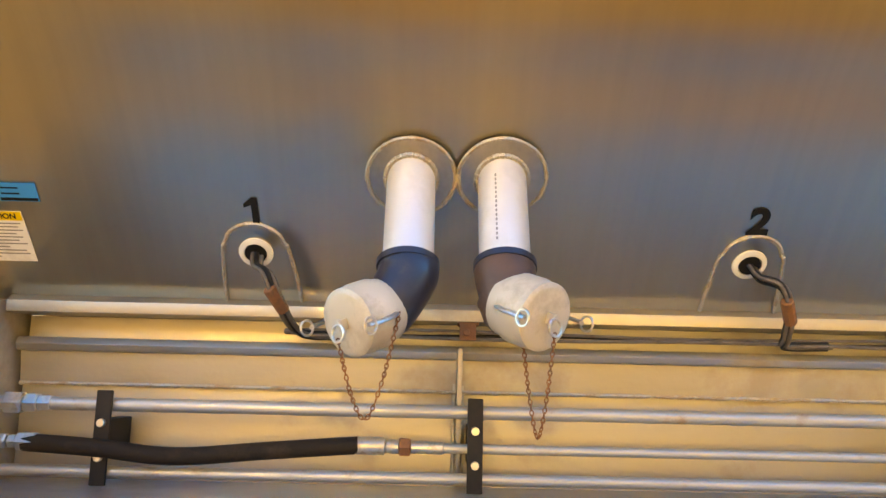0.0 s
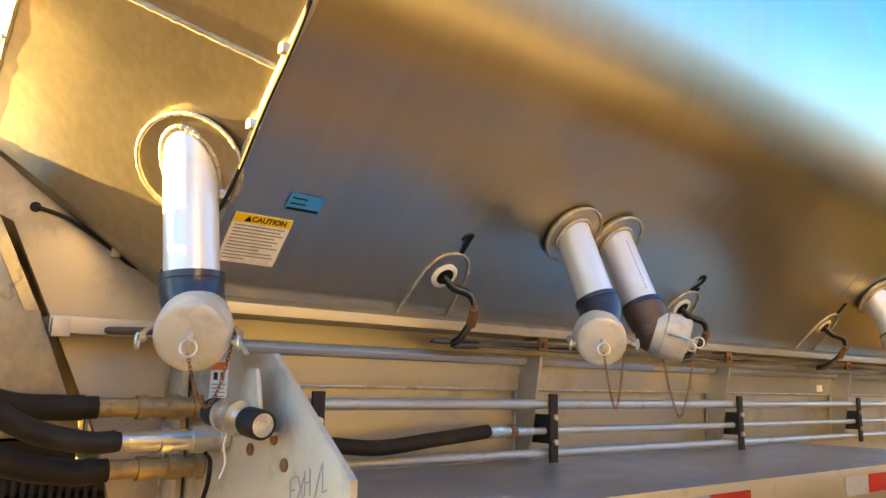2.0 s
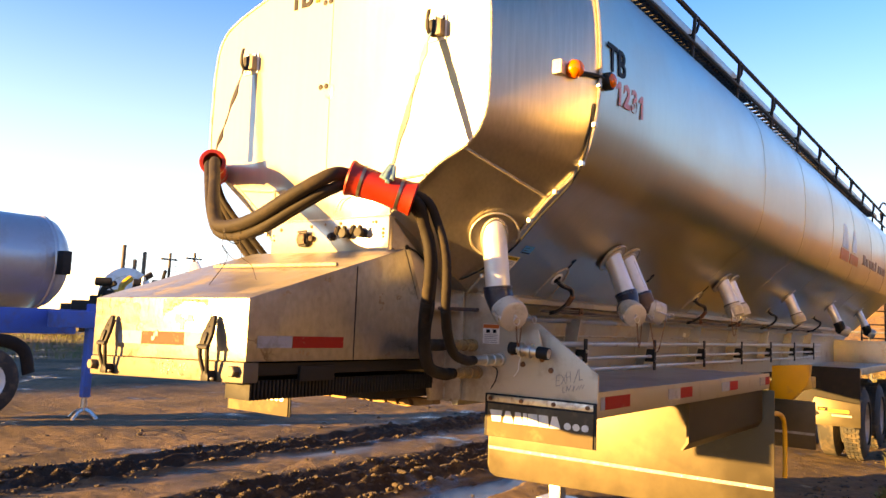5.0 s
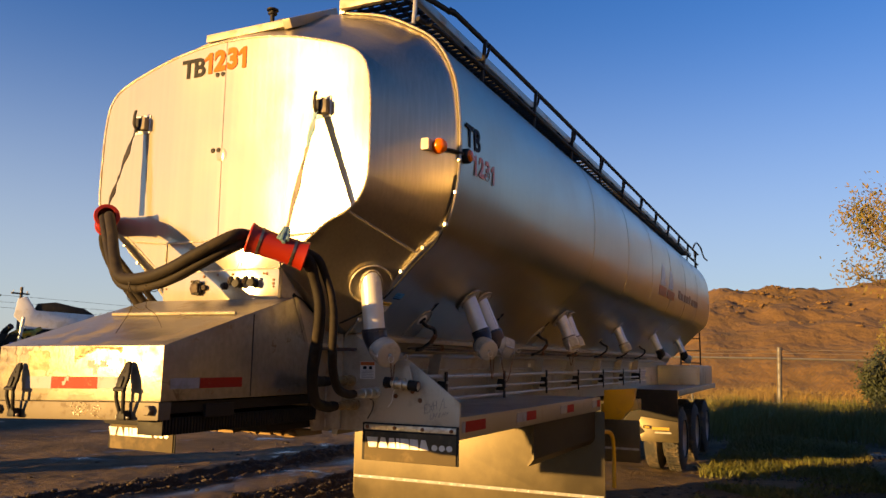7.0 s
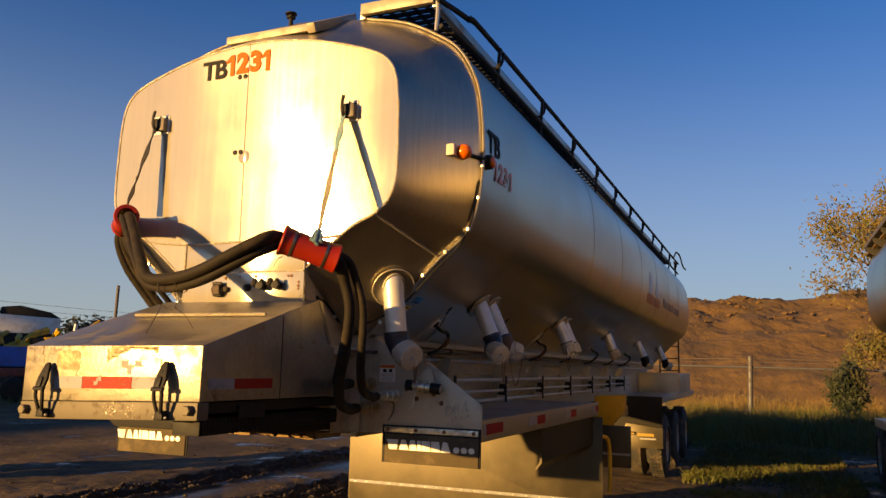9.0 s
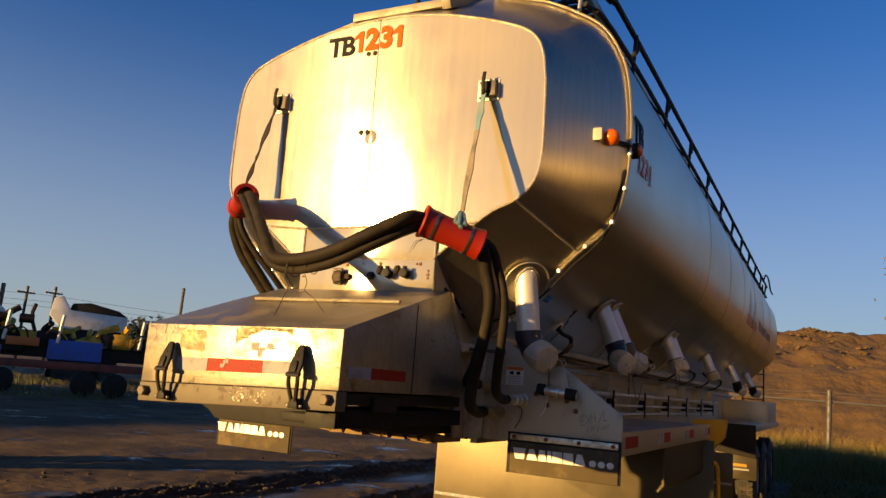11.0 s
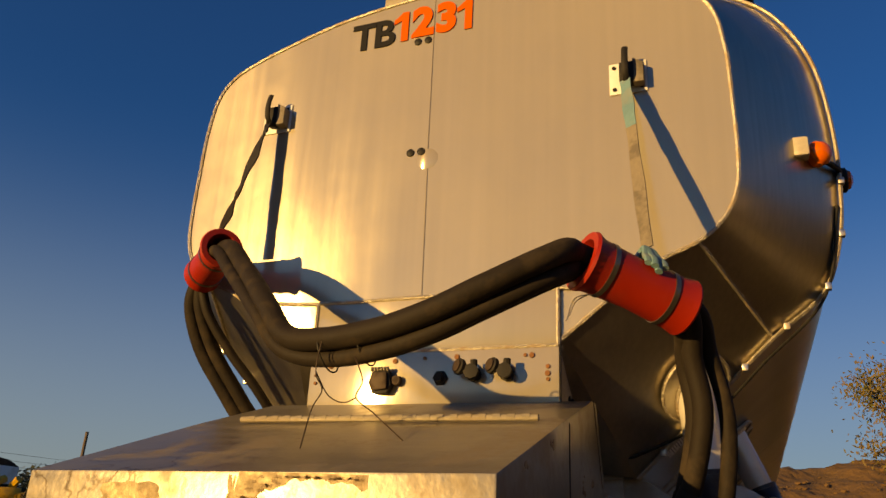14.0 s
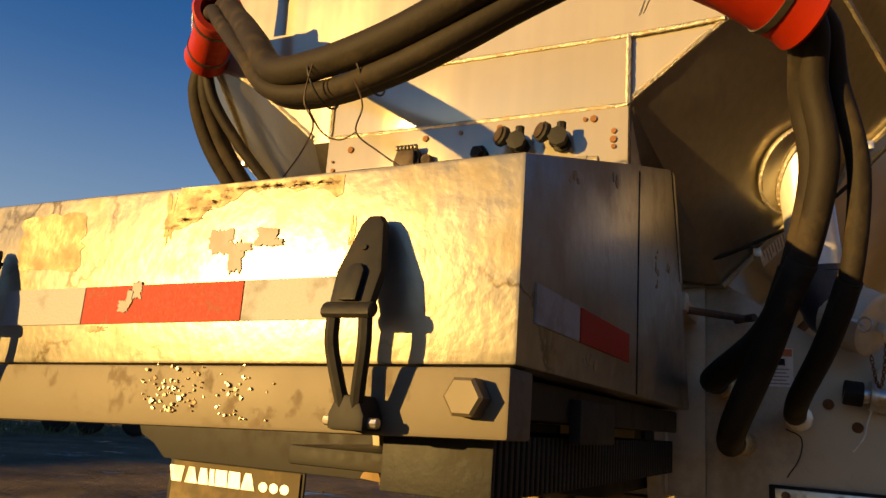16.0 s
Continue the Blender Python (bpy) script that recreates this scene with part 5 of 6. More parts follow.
# ---- end plate: label, bolts, coupling holder, hydraulic couplings ----
px_ = -1.1625
rl = part("warning_label", box(px_ - .0015, px_, 1.880, 1.982, 1.540, 1.642), M_WHITE, near_plate, "small white and orange warning label")
part("label_head", box(px_ - .0022, px_ - .0015, 1.882, 1.980, 1.620, 1.640), M_ORGLABEL, rl)
part("label_mark", box(px_ - .0022, px_ - .0015, 1.938, 1.962, 1.596, 1.614), M_INK, rl)
part("label_mark", box(px_ - .0022, px_ - .0015, 1.900, 1.920, 1.596, 1.614), M_INK, rl)
for k in range(5):
    part("label_line", box(px_ - .0022, px_ - .0015, 1.890 + .006 * (k % 2), 1.972, 1.584 - k * .0095, 1.587 - k * .0095), M_GREYINK, rl)
for y, z in ((1.625, 1.475), (1.735, 1.445), (1.575, 1.425), (1.80, 1.50)):
    part("plate_bolt", lathe((px_ + .002, y, z), (px_ - .1, y, z), [(0, .014), (.006, .014), (.010, .008), (.011, 0)], 10), M_RUST, near_plate)
# scribbled marker writing as strokes
STROKES = ((1.545, 1.352, 0, .048), (1.545, 1.352, .022, .006), (1.545, 1.376, .018, .006), (1.545, 1.400, .022, .008), (1.518, 1.360, .026, .050), (1.518, 1.408, .026, -.040), (1.487, 1.374, -.004, .048), (1.487, 1.398, .020, .006), (1.467, 1.378, -.004, .050), (1.450, 1.372, .022, .066), (1.420, 1.388, -.004, .056), (1.424, 1.388, .020, .006),
           (1.508, 1.322, 0, .030), (1.508, 1.322, .014, .004), (1.490, 1.327, .004, .030), (1.486, 1.356, .010, -.022), (1.476, 1.334, .012, .028), (1.458, 1.336, .014, .022), (1.450, 1.360, -.002, -.028), (1.438, 1.340, .016, .022), (1.422, 1.345, .014, .024), (1.406, 1.350, .012, .018))
for y, z, dy, dz in STROKES:
    part("marker_stroke", rod((px_ + .0004, y, z), (px_ + .0004, y - dy, z + dz), .0017, 5), M_GREYINK, near_plate)
hold = part("coupling_holder", prism([(1.70, 1.485), (1.62, 1.485), (1.60, 1.54), (1.625, 1.62), (1.665, 1.62), (1.70, 1.56)], "x", -1.215, -1.205, .003, box(-1.21, -1.16, 1.61, 1.69, 1.482, 1.49, .001)), M_PLATE, near_plate, "grey bracket holding a spare coupling")
part("spare_coupling", lathe((-1.245, 1.765, 1.528), (-1.225, 1.55, 1.506), [(0, 0), (0, .026), (.04, .027), (.041, .021), (.055, .021), (.056, .036), (.07, .036), (.071, .022), (.105, .022), (.106, .037), (.12, .037), (.121, .023), (.15, .023), (.151, .029), (.205, .029), (.212, .024), (.213, 0)], 24), M_STEEL, hold)
for a, b in ((0.0, .042), (.152, .212)):
    p, q = Vector((-1.245, 1.765, 1.528)), Vector((-1.225, 1.55, 1.506))
    d = (q - p).normalized()
    part("dust_cap", lathe(p + d * a, q, [(0, 0), (0, .029), (.004, .0305), (b - a - .003, .0305), (b - a, .029), (b - a, 0)], 24), M_BLACK, hold, "black dust cap")
part("wire_tail", tube([(-1.23, 1.70, 1.50), (-1.235, 1.715, 1.46), (-1.225, 1.725, 1.42), (-1.225, 1.75, 1.385)], .0025, 5, 6), M_WHITE, hold)

ends = []
for y, z, ln in ((2.041, 1.527, .265), (1.869, 1.461, .24), (2.007, 1.387, .24)):
    x1, x0 = -1.165, -1.165 - ln
    c = lathe((x1, y, z), (x0, y, z), [(0, 0), (0, .034), (.018, .034), (.019, .026), (.05, .026), (.051, .031), (.085, .031), (.086, .024), (.13, .024), (.131, .029), (.155, .029), (.156, .023), (ln, .023), (ln, 0)], 12)
    part("hydraulic_coupling", c, M_BRASS if z != 1.461 else M_STEEL, near_plate, "dull brass hydraulic coupling")
    ends.append(Vector((x0, y, z)))
part("tag_leaf", tube([(-1.20, 1.90, 1.43), (-1.20, 1.865, 1.41), (-1.20, 1.87, 1.36), (-1.20, 1.90, 1.31)], .006, 6, 5, flat=.3), M_BLACK, near_plate)

# pull handle on the box side
hb = part("handle_bracket", box(-1.515, -1.20, 2.118, 2.205, 1.700, 1.742, .004), M_PLATE, trailer, "small bracket with rusty T-handle")
part("bracket_end", box(-1.512, -1.47, 2.100, 2.120, 1.69, 1.735, .004), M_PLATE, hb)
tee = rod((-1.395, 2.135, 1.712), (-1.224, 1.992, 1.712), .010, 10)
rod((-1.250, 1.966, 1.712), (-1.198, 2.018, 1.712), .011, 8, tee)
part("pull_handle", tee, M_RUSTPIPE, hb)

# ---- hoses, red sleeves and straps at the front ----
SL, SR = Vector((-2.182, 2.036, 2.247)), Vector((-2.000, 1.812, 2.163))


def sleeve(p, q, r, flare, name):
    L = (q - p).length
    prof = [(0, r - .008), (0, r + flare), (.008, r + flare + .004), (.03, r + flare * .55), (.06, r + .004), (L * .5, r), (L - .06, r + .004), (L - .03, r + flare * .5), (L - .006, r + flare), (L, r + flare - .003), (L, r - .008), (L - .03, r - .012), (L * .5, r - .012), (.03, r - .012), (0, r - .008)]
    s = part(name, lathe(p, q, prof, 28), M_RED, trailer, "scuffed red plastic hose sleeve")
    d = (q - p).normalized()
    for a in (.055, L - .075):
        part("clamp_band", lathe(p + d * a, q, [(0, r + .002), (0, r + .0065), (.013, r + .0065), (.013, r + .002)], 28), M_BAND, s, "dull steel band clamp")
    return s


slv = sleeve(SL, SR, .065, .011, "hose_sleeve")
for k, o in enumerate(((0, 0), (.02, -.012))):
    p = SL + (SR - SL).normalized() * .06 + Vector((-.03, .03, -.07))
    part("band_tail", tube([p, p + Vector((-.01 - .02 * k, .03, -.02)), p + Vector((-.015 - .03 * k, .045, -.055 - o[0]))], .004, 6, 5, flat=.3), M_STEEL, slv)
SLL, SRL = Vector((-1.940, 3.318, 2.484)), Vector((-1.735, 3.553, 2.470))
sleeve(SLL, SRL, .060, .010, "hose_sleeve")

# middle run between the sleeves: two thick hoses
MID = [SR.lerp(SL, .5), SL, (-2.238, 2.056, 2.232), (-2.285, 2.100, 2.198), (-2.313, 2.165, 2.160), (-2.332, 2.255, 2.115), (-2.338, 2.364, 2.068), (-2.320, 2.502, 2.037), (-2.290, 2.665, 2.028), (-2.262, 2.806, 2.058), (-2.205, 2.932, 2.177), (-2.07, 3.132, 2.347), SLL, SRL]
for off, hang, r, words in ((Vector((-.016, 0, .017)), Vector((-.004, -.024, -.004)), .030, "thick dusty black hose"),
                            (Vector((.010, .004, -.028)), Vector((-.006, .026, -.012)), .0215, "thinner dusty black hose under the thick one"),
                            (Vector((.048, .010, -.020)), Vector((.022, .006, -.030)), .0215, "dusty black hose behind the thick one")):
    pts = [Vector(p) + (off * .5 if i < 2 else off if i < 9 else off.lerp(hang, min(1, (i - 8) / 3))) for i, p in enumerate(MID)]
    part("thick_hose", tube(pts, r, 16, 8), M_HOSE, trailer, words)
# near ends, down to the couplings
e1, e2, e3 = ends
RUN_A = [(-1.927, 1.806, 2.05), (-1.895, 1.792, 1.91), (-1.850, 1.835, 1.732), (-1.772, 1.905, 1.605), (-1.62, 2.005, 1.538)]
RUN_B = [(-1.885, 1.765, 2.067), (-1.852, 1.735, 1.901), (-1.815, 1.757, 1.700), (-1.735, 1.800, 1.590), (-1.60, 1.853, 1.495)]
RUN_C = [(-1.890, 1.825, 2.04), (-1.857, 1.812, 1.90), (-1.815, 1.852, 1.722), (-1.765, 1.908, 1.570), (-1.63, 1.980, 1.430)]
for run, end, r, first in ((RUN_A, e1, .0265, SR), (RUN_B, e2, .021, SR + Vector((.03, -.02, .012))), (RUN_C, e3, .027, SR + Vector((.008, .02, -.016)))):
    part("hose", tube([SL.lerp(SR, .4), first] + run + [end - Vector((.07, 0, 0)), end + Vector((.02, 0, 0))], r, 14, 8), M_HOSE, trailer, "dusty black hydraulic hose")
    part("hose_cover", tube(run[2:] + [end - Vector((.07, 0, 0)), end - Vector((.01, 0, 0))], r + .003, 14, 8), M_BLACK, trailer, "black protective hose cover")
# far ends
for r, pts in ((.029, [(-1.690, 3.620, 2.375), (-1.615, 3.605, 2.220), (-1.525, 3.525, 2.055), (-1.41, 3.43, 1.86), (-1.18, 3.36, 1.55)]),
               (.025, [(-1.685, 3.580, 2.36), (-1.60, 3.550, 2.205), (-1.51, 3.465, 2.04), (-1.40, 3.39, 1.86), (-1.18, 3.40, 1.48)]),
               (.018, [(-1.70, 3.535, 2.34), (-1.635, 3.46, 2.20), (-1.56, 3.37, 2.07), (-1.48, 3.32, 1.96), (-1.40, 3.27, 1.82)])):
    part("far_hose", tube([SLL.lerp(SRL, .5), SRL] + pts, r, 14, 8), M_HOSE, trailer, "dusty black hose")
# thin ties and loose wires on the sag
for y, z in ((2.665, 2.022), (2.56, 2.036)):
    c = Vector((-2.28, y, z - .004))
    part("wire_tie", tube([c + (Vector((1, 0, 0)) * math.cos(a) + Vector((0, .3, 1)) * math.sin(a)) * .052 for a in [k * math.tau / 12 for k in range(13)]], .0022, 5, 4), M_BLACK, trailer)
for pts in ([(-2.33, 2.654, 2.05), (-2.345, 2.656, 1.955), (-2.32, 2.648, 1.914), (-2.30, 2.683, 1.872), (-2.42, 2.63, 1.765)],
            [(-2.33, 2.56, 1.99), (-2.335, 2.532, 1.931), (-2.30, 2.564, 1.897), (-2.275, 2.525, 1.863), (-2.33, 2.42, 1.793)],
            [(-2.345, 2.656, 1.955), (-2.31, 2.637, 1.904), (-2.30, 2.600, 1.886), (-2.30, 2.564, 1.897)]):
    part("loose_wire", tube(pts, .0017, 5, 6), M_DARKRUST, trailer)


def strap_set(hook, knot, upper, lower, cut, wide=.038):
    """Bracket on the face with a hook, and the webbing that carries the sleeve."""
    hy, hz = hook
    x = X_FACE - .002
    pl = part("hook_plate", box(x - .006, x, hy - .062, hy + .062, hz - .06, hz + .06, .002), M_WHTPAINT, trailer, "small bolted hook plate")
    for a, b in ((-.045, .042), (.045, .042), (-.045, -.042), (.045, -.042)):
        part("plate_screw", rod((x - .006, hy + a, hz + b), (x - .011, hy + a, hz + b), .007, 8), M_BLKMETAL, pl)
    hk = tube([(x - .01, hy + .0, hz - .03), (x - .045, hy, hz - .045), (x - .075, hy, hz - .02), (x - .078, hy, hz + .03), (x - .068, hy, hz + .075)], .011, 10, 6, flat=.6)
    box(x - .05, x - .006, hy - .024, hy + .024, hz - .04, hz + .035, .006, hk)
    part("hook", hk, M_BLKMETAL, pl, "black steel hook")
    box_p = prism([(hy - .055, hz - .045), (hy - .02, hz - .045), (hy - .02, hz + .05), (hy - .055, hz + .03)], "x", x - .045, x - .006, .004)
    part("hook_block", box_p, M_STRAPGREY, pl)
    a, b = Vector((x - .055, hy + .004, hz - .04)), Vector(knot)
    side = Vector((.35, .93, .0))
    m = a.lerp(b, cut)

    def ribbon(p, q, w, mat, name):
        d = (q - p).normalized()
        s = (side - d * side.dot(d)).normalized()
        n = d.cross(s).normalized() * .0025
        pts = []
        K = 8
        loops = []
        for i in range(K + 1):
            c = p.lerp(q, i / K) + n * (.8 * math.sin(i * 1.9))
            ang = .25 * math.sin(i * 1.1)
            ss = s * math.cos(ang) + n.normalized() * math.sin(ang)
            loops.append([c - ss * w / 2 - n, c + ss * w / 2 - n, c + ss * w / 2 + n, c - ss * w / 2 + n])
        return part(name, loft(loops, True, (True, True)), mat, pl, "")
    ribbon(a, m, wide, upper, "strap_upper")
    ribbon(m, b, wide * .92, lower, "strap_lower")
    return pl


SL_AX = (SR - SL).normalized()
SL_UP = (Vector((0, 0, 1)) - SL_AX * SL_AX.z).normalized()
SL_FRONT = SL_AX.cross(SL_UP)
if SL_FRONT.x > 0:
    SL_FRONT = -SL_FRONT
SL_MID = SL.lerp(SR, .54)
KN = SL_MID + SL_UP * .112
ps = strap_set((1.965, 3.062), KN, M_STRAP, M_STRAPGREY, .33)
kb = bmesh.new()
for k in range(4):
    a = SL_AX * (k - 1.5) * .014
    band = [SL_MID + a * (.5 + .6 * abs(math.sin(q))) + (SL_UP * math.cos(q) + SL_FRONT * math.sin(q)) * (.076 + .006 * (k % 2)) for q in (-.7, -.3, .1, .5, .85, 1.1 + .1 * (k % 3))]
    band[2] = KN - SL_UP * .004 + a * .35
    tube(band, .0105, 8, 5, kb, .75)
part("strap_knot", kb, M_STRAP, ps, "bunched teal webbing knot")
strap_set((3.342, 3.123), (-1.862, 3.410, 2.548), M_BLACK, M_HOSE, .6, .043)

# ---- roof: hatch cover, breather and catwalk ----
ht = prism([(-1.575, 3.665), (-1.575, 3.715), (-1.52, 3.735), (-1.05, 4.01), (-1.05, 3.95), (-1.50, 3.68)], "y", 2.35, 2.97, .004)
hatch = part("roof_cover", ht, M_ROOF, trailer, "sloping aluminium roof cover at the front")
part("cover_flange", box(-1.60, -1.02, 2.295, 2.352, 3.70, 3.76, .006, None, Matrix.Translation((-1.3, 0, 3.78)) @ Matrix.Rotation(-.52, 4, "Y") @ Matrix.Translation((1.3, 0, -3.68))), M_ROOF, hatch)
part("breather", lathe((-1.224, 2.728, 3.86), (-1.224, 2.728, 4.1), [(0, .015), (.10, .015), (.105, .03), (.112, .032), (.116, .016), (.13, .015), (.132, .04), (.14, .04), (.143, 0)], 16), M_BLKMETAL, trailer, "black breather cap")
WY0, WY1, WZ = 2.17, 1.655, 3.90
wb = box(-1.255, -1.215, WY1, WY0, 3.885, 3.960, .004)
cat = part("catwalk", wb, M_ROOF, trailer, "roof catwalk with open grating")
for y in (WY1, WY0):
    part("catwalk_beam", box(-1.22, 11.3, y - .02, y + .02, WZ - .03, WZ + .03, .003), M_FRAME, cat)
gr = bmesh.new()
k = 0
x = -1.2
while x < 11.3:
    box(x, x + .012, WY1 + .02, WY0 - .02, WZ - .01, WZ + .02, 0, gr)
    x += .075 if x < 3 else .15
for i in range(6):
    y = WY1 + .08 + i * .085
    box(-1.2, 11.3, y - .004, y + .004, WZ - .01, WZ + .02, 0, gr)
g = part("grating", gr, M_BLKMETAL, cat)
tagged(g, "dark open metal grating", "", "", "stuff")
rail_z, rail_y = 3.90, 1.50
part("edge_rail", tube([(-1.275, 1.615, 3.89), (-.9, 1.545, 3.90), (-.46, 1.515, rail_z), (4, rail_y, rail_z), (11.3, rail_y, rail_z)], .018, 8, 6), M_BLKMETAL, cat, "dark pipe rail along the catwalk")
part("edge_rail", tube([(-1.25, 1.60, 3.72), (-.6, 1.51, 3.69), (4, 1.51, 3.69), (11.3, 1.51, 3.69)], .016, 8, 6), M_BLKMETAL, cat)
for k in range(11):
    x = -.42 + 1.13 * k
    b = tube([(x, 1.52, 3.56), (x, 1.51, 3.70), (x + .015, rail_y, rail_z)], .014, 6, 3)
    tube([(x + .10, rail_y, rail_z - .01), (x + .03, 1.50, 3.78), (x, 1.56, 3.76), (x, WY1, WZ - .02)], .011, 6, 4, b)
    part("catwalk_bracket", b, M_BLKMETAL, cat)
part("front_post", tube([(-1.235, WY1 - .02, 3.70), (-1.24, WY1 - .03, 3.86), (-1.25, WY1 - .01, 3.975)], .014, 8, 4), M_FRAME, cat)

# ---- tail ladder ----
lad = part("tail_ladder", tube([(12.15, 1.62, 1.30), (12.15, 1.62, 2.3), (12.10, 1.62, 3.2), (11.9, 1.62, 3.75), (11.5, 1.60, 3.98)], .016, 8, 6), M_BLKMETAL, trailer, "dark pipe ladder at the tail")
part("ladder_rail", tube([(12.15, 2.02, 1.30), (12.15, 2.02, 2.3), (12.10, 2.02, 3.2), (11.9, 2.02, 3.75), (11.5, 2.02, 3.98)], .016, 8, 6), M_BLKMETAL, lad)
for k in range(8):
    part("rung", rod((12.145, 1.62, 1.42 + k * .26), (12.145, 2.02, 1.42 + k * .26), .012, 8), M_BLKMETAL, lad)
part("grab_rail", tube([(10.6, 1.52, 3.92), (11.0, 1.50, 4.10), (11.7, 1.50, 4.12), (12.3, 1.50, 3.98), (12.9, 1.50, 3.98)], .016, 8, 5), M_BLKMETAL, lad)

# ---- rear running gear ----
part("rear_deck", box(7.08, 12.2, 1.352, 2.15, 1.235, 1.262, .004), M_DECK, trailer, "deck over the rear wheels")
part("rear_fascia", box(7.07, 12.21, 1.34, 1.351, 1.17, 1.264, .003), M_FRAME, trailer)
part("valve_box", box(9.9, 11.9, 1.37, 2.14, 1.263, 1.63, .01), M_FRAME, trailer, "closed metal valve box on the deck")
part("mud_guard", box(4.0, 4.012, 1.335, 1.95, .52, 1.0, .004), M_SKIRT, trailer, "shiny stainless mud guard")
part("guard_strip", box(3.994, 4.0, 1.345, 1.94, .66, .685, .001), M_WHTTAPE, trailer)
ym = part("yellow_bracket", prism([(1.42, 1.36), (1.80, 1.33), (1.80, .98), (1.60, .98), (1.45, 1.15)], "x", 4.2, 4.32, .01), M_YELPAINT, trailer, "yellow painted bracket")
part("yellow_bracket", box(4.3, 6.0, 1.7, 1.86, 1.02, 1.16, .01), M_YELPAINT, trailer, "yellow painted beam")
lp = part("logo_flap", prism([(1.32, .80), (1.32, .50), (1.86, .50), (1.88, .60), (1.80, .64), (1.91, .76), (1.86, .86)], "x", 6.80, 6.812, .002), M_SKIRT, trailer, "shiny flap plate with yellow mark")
for k, (a, b, z0, z1, c) in enumerate(((1.45, 1.70, .675, .715, M_DULLYEL), (1.42, 1.66, .625, .65, M_TORN), (1.71, 1.83, .69, .735, M_INK), (1.74, 1.81, .70, .72, M_DULLYEL))):
    part("mark_bar", box(6.795 - .001 * k, 6.80, a, b, z0, z1), c, lp)
part("fender_front", box(6.98, 7.0, 1.345, 2.6, .50, 1.262, .004), M_BLKMETAL, trailer, "black wheel-arch plate")
part("hose_hook", tube([(2.25, 1.36, 1.0), (2.45, 1.32, .98), (2.55, 1.31, .85), (2.55, 1.31, .45)], .02, 8, 6), M_YELPAINT, trailer)


def tyre_profile():
    return [(0, .30), (.0, .36), (.02, .44), (.045, .475), (.06, .495), (.22, .495), (.235, .475), (.26, .44), (.28, .36), (.28, .30)]


def wheel(x, y, near, parent):
    s = 1 if near else -1
    w = part("wheel", lathe((x, y, .47), (x, y + s, .47), tyre_profile(), 40), M_TYRE, parent, "dirty black truck tyre")
    part("rim", lathe((x, y + s * .02, .47), (x, y + s, .47), [(0, .30), (.01, .305), (.02, .285), (.05, .27), (.09, .20), (.085, .12), (.04, .11), (.03, .06), (.03, 0)], 32), M_RIM, w)
    tr = bmesh.new()
    for k in range(44):
        a = k * math.tau / 44
        m = Matrix.Translation((x, y + s * .14, .47)) @ Matrix.Rotation(a, 4, "Y")
        for j, dy in enumerate((-.075, -.026, .026, .075)):
            box(-.020 + .006 * (j % 2), .020 + .006 * (j % 2), dy - .020, dy + .020, .49, .507, 0, tr, m)
    t = part("tread", tr, M_TYRE, w)
    tagged(t, "worn tread blocks", "", "", "stuff")
    for k in range(8):
        a = k * math.tau / 8
        part("wheel_nut", rod((x + math.cos(a) * .15, y + s * .095, .47 + math.sin(a) * .15), (x + math.cos(a) * .15, y + s * .06, .47 + math.sin(a) * .15), .016, 6), M_STEEL, w)
    return w


for ax in (7.9, 9.45, 10.95):
    wheel(ax, 1.375, True, trailer)
    wheel(ax, 2 * YC - 1.375, False, trailer)
    part("inner_tyre", lathe((ax, 1.69, .47), (ax, 2.2, .47), tyre_profile(), 32), M_TYRE, trailer)
    part("axle", rod((ax, 1.5, .47), (ax, 3.84, .47), .07, 12), M_BLKMETAL, trailer)
    part("spring_hanger", box(ax - .12, ax + .12, 2.0, 2.3, .5, 1.05, .02), M_BLKMETAL, trailer)


# ---- the neighbouring trailer, parked alongside ----
NY = -2.98                       # its middle line
nb = thing("tank_trailer", (3.0, NY, 0.0), "second grey aluminium tank trailer parked alongside", "trailer")
NS = rounded(SEAM, 3)
loops = [whole(NS, x, NY) for x in [-1.0 + 9.2 * i / 12 for i in range(13)]]
for dx, k in ((0.06, 0.995), (0.16, 0.97), (0.26, 0.925), (0.33, 0.86), (0.37, 0.78)):
    loops.append(whole(shrink(NS, k), 8.2 + dx, NY))
loops = [whole(shrink(NS, .76), -1.5, NY)] + loops
part("tank_shell", loft(loops, True, (True, True)), M_TANK, nb, "long aluminium tank body", 50)
part("side_deck", box(-1, 8.3, NY + .55, NY + 1.33, .98, 1.02, .004), M_DECK, nb)
part("deck_fascia", box(-1, 8.31, NY + 1.318, NY + 1.332, .90, 1.022, .003), M_FRAME, nb)
part("frame_beam", box(-1, 8.2, NY + .35, NY + .5, 1.0, 1.82, .01), M_FRAME, nb)
part("frame_beam", box(-1, 8.2, NY - .5, NY - .35, 1.0, 1.82, .01), M_FRAME, nb)
part("tool_box", prism([(4.0, .35), (4.0, 1.0), (4.25, 1.12), (5.9, 1.12), (6.0, .98), (6.0, .35)], "y", NY + .75, NY + 1.325, .01), M_SKIRT, nb, "closed metal tool box")
cw = part("catwalk", box(-1, 8.0, NY + .95, NY + 1.36, 3.60, 3.66, .004), M_BEAM, nb, "overhanging catwalk with triangular brackets")
for k in range(11):
    x = -.8 + k * .86
    part("bracket", prism([(NY + 1.36, 3.60), (NY + 1.36, 3.54), (NY + 1.14, 3.36), (NY + 1.05, 3.60)], "x", x, x + .02, .002), M_BLKMETAL, cw)
    part("step_board", box(x + .1, x + .7, NY + 1.08, NY + 1.30, 3.545, 3.565, .004), M_TIMBER, cw)
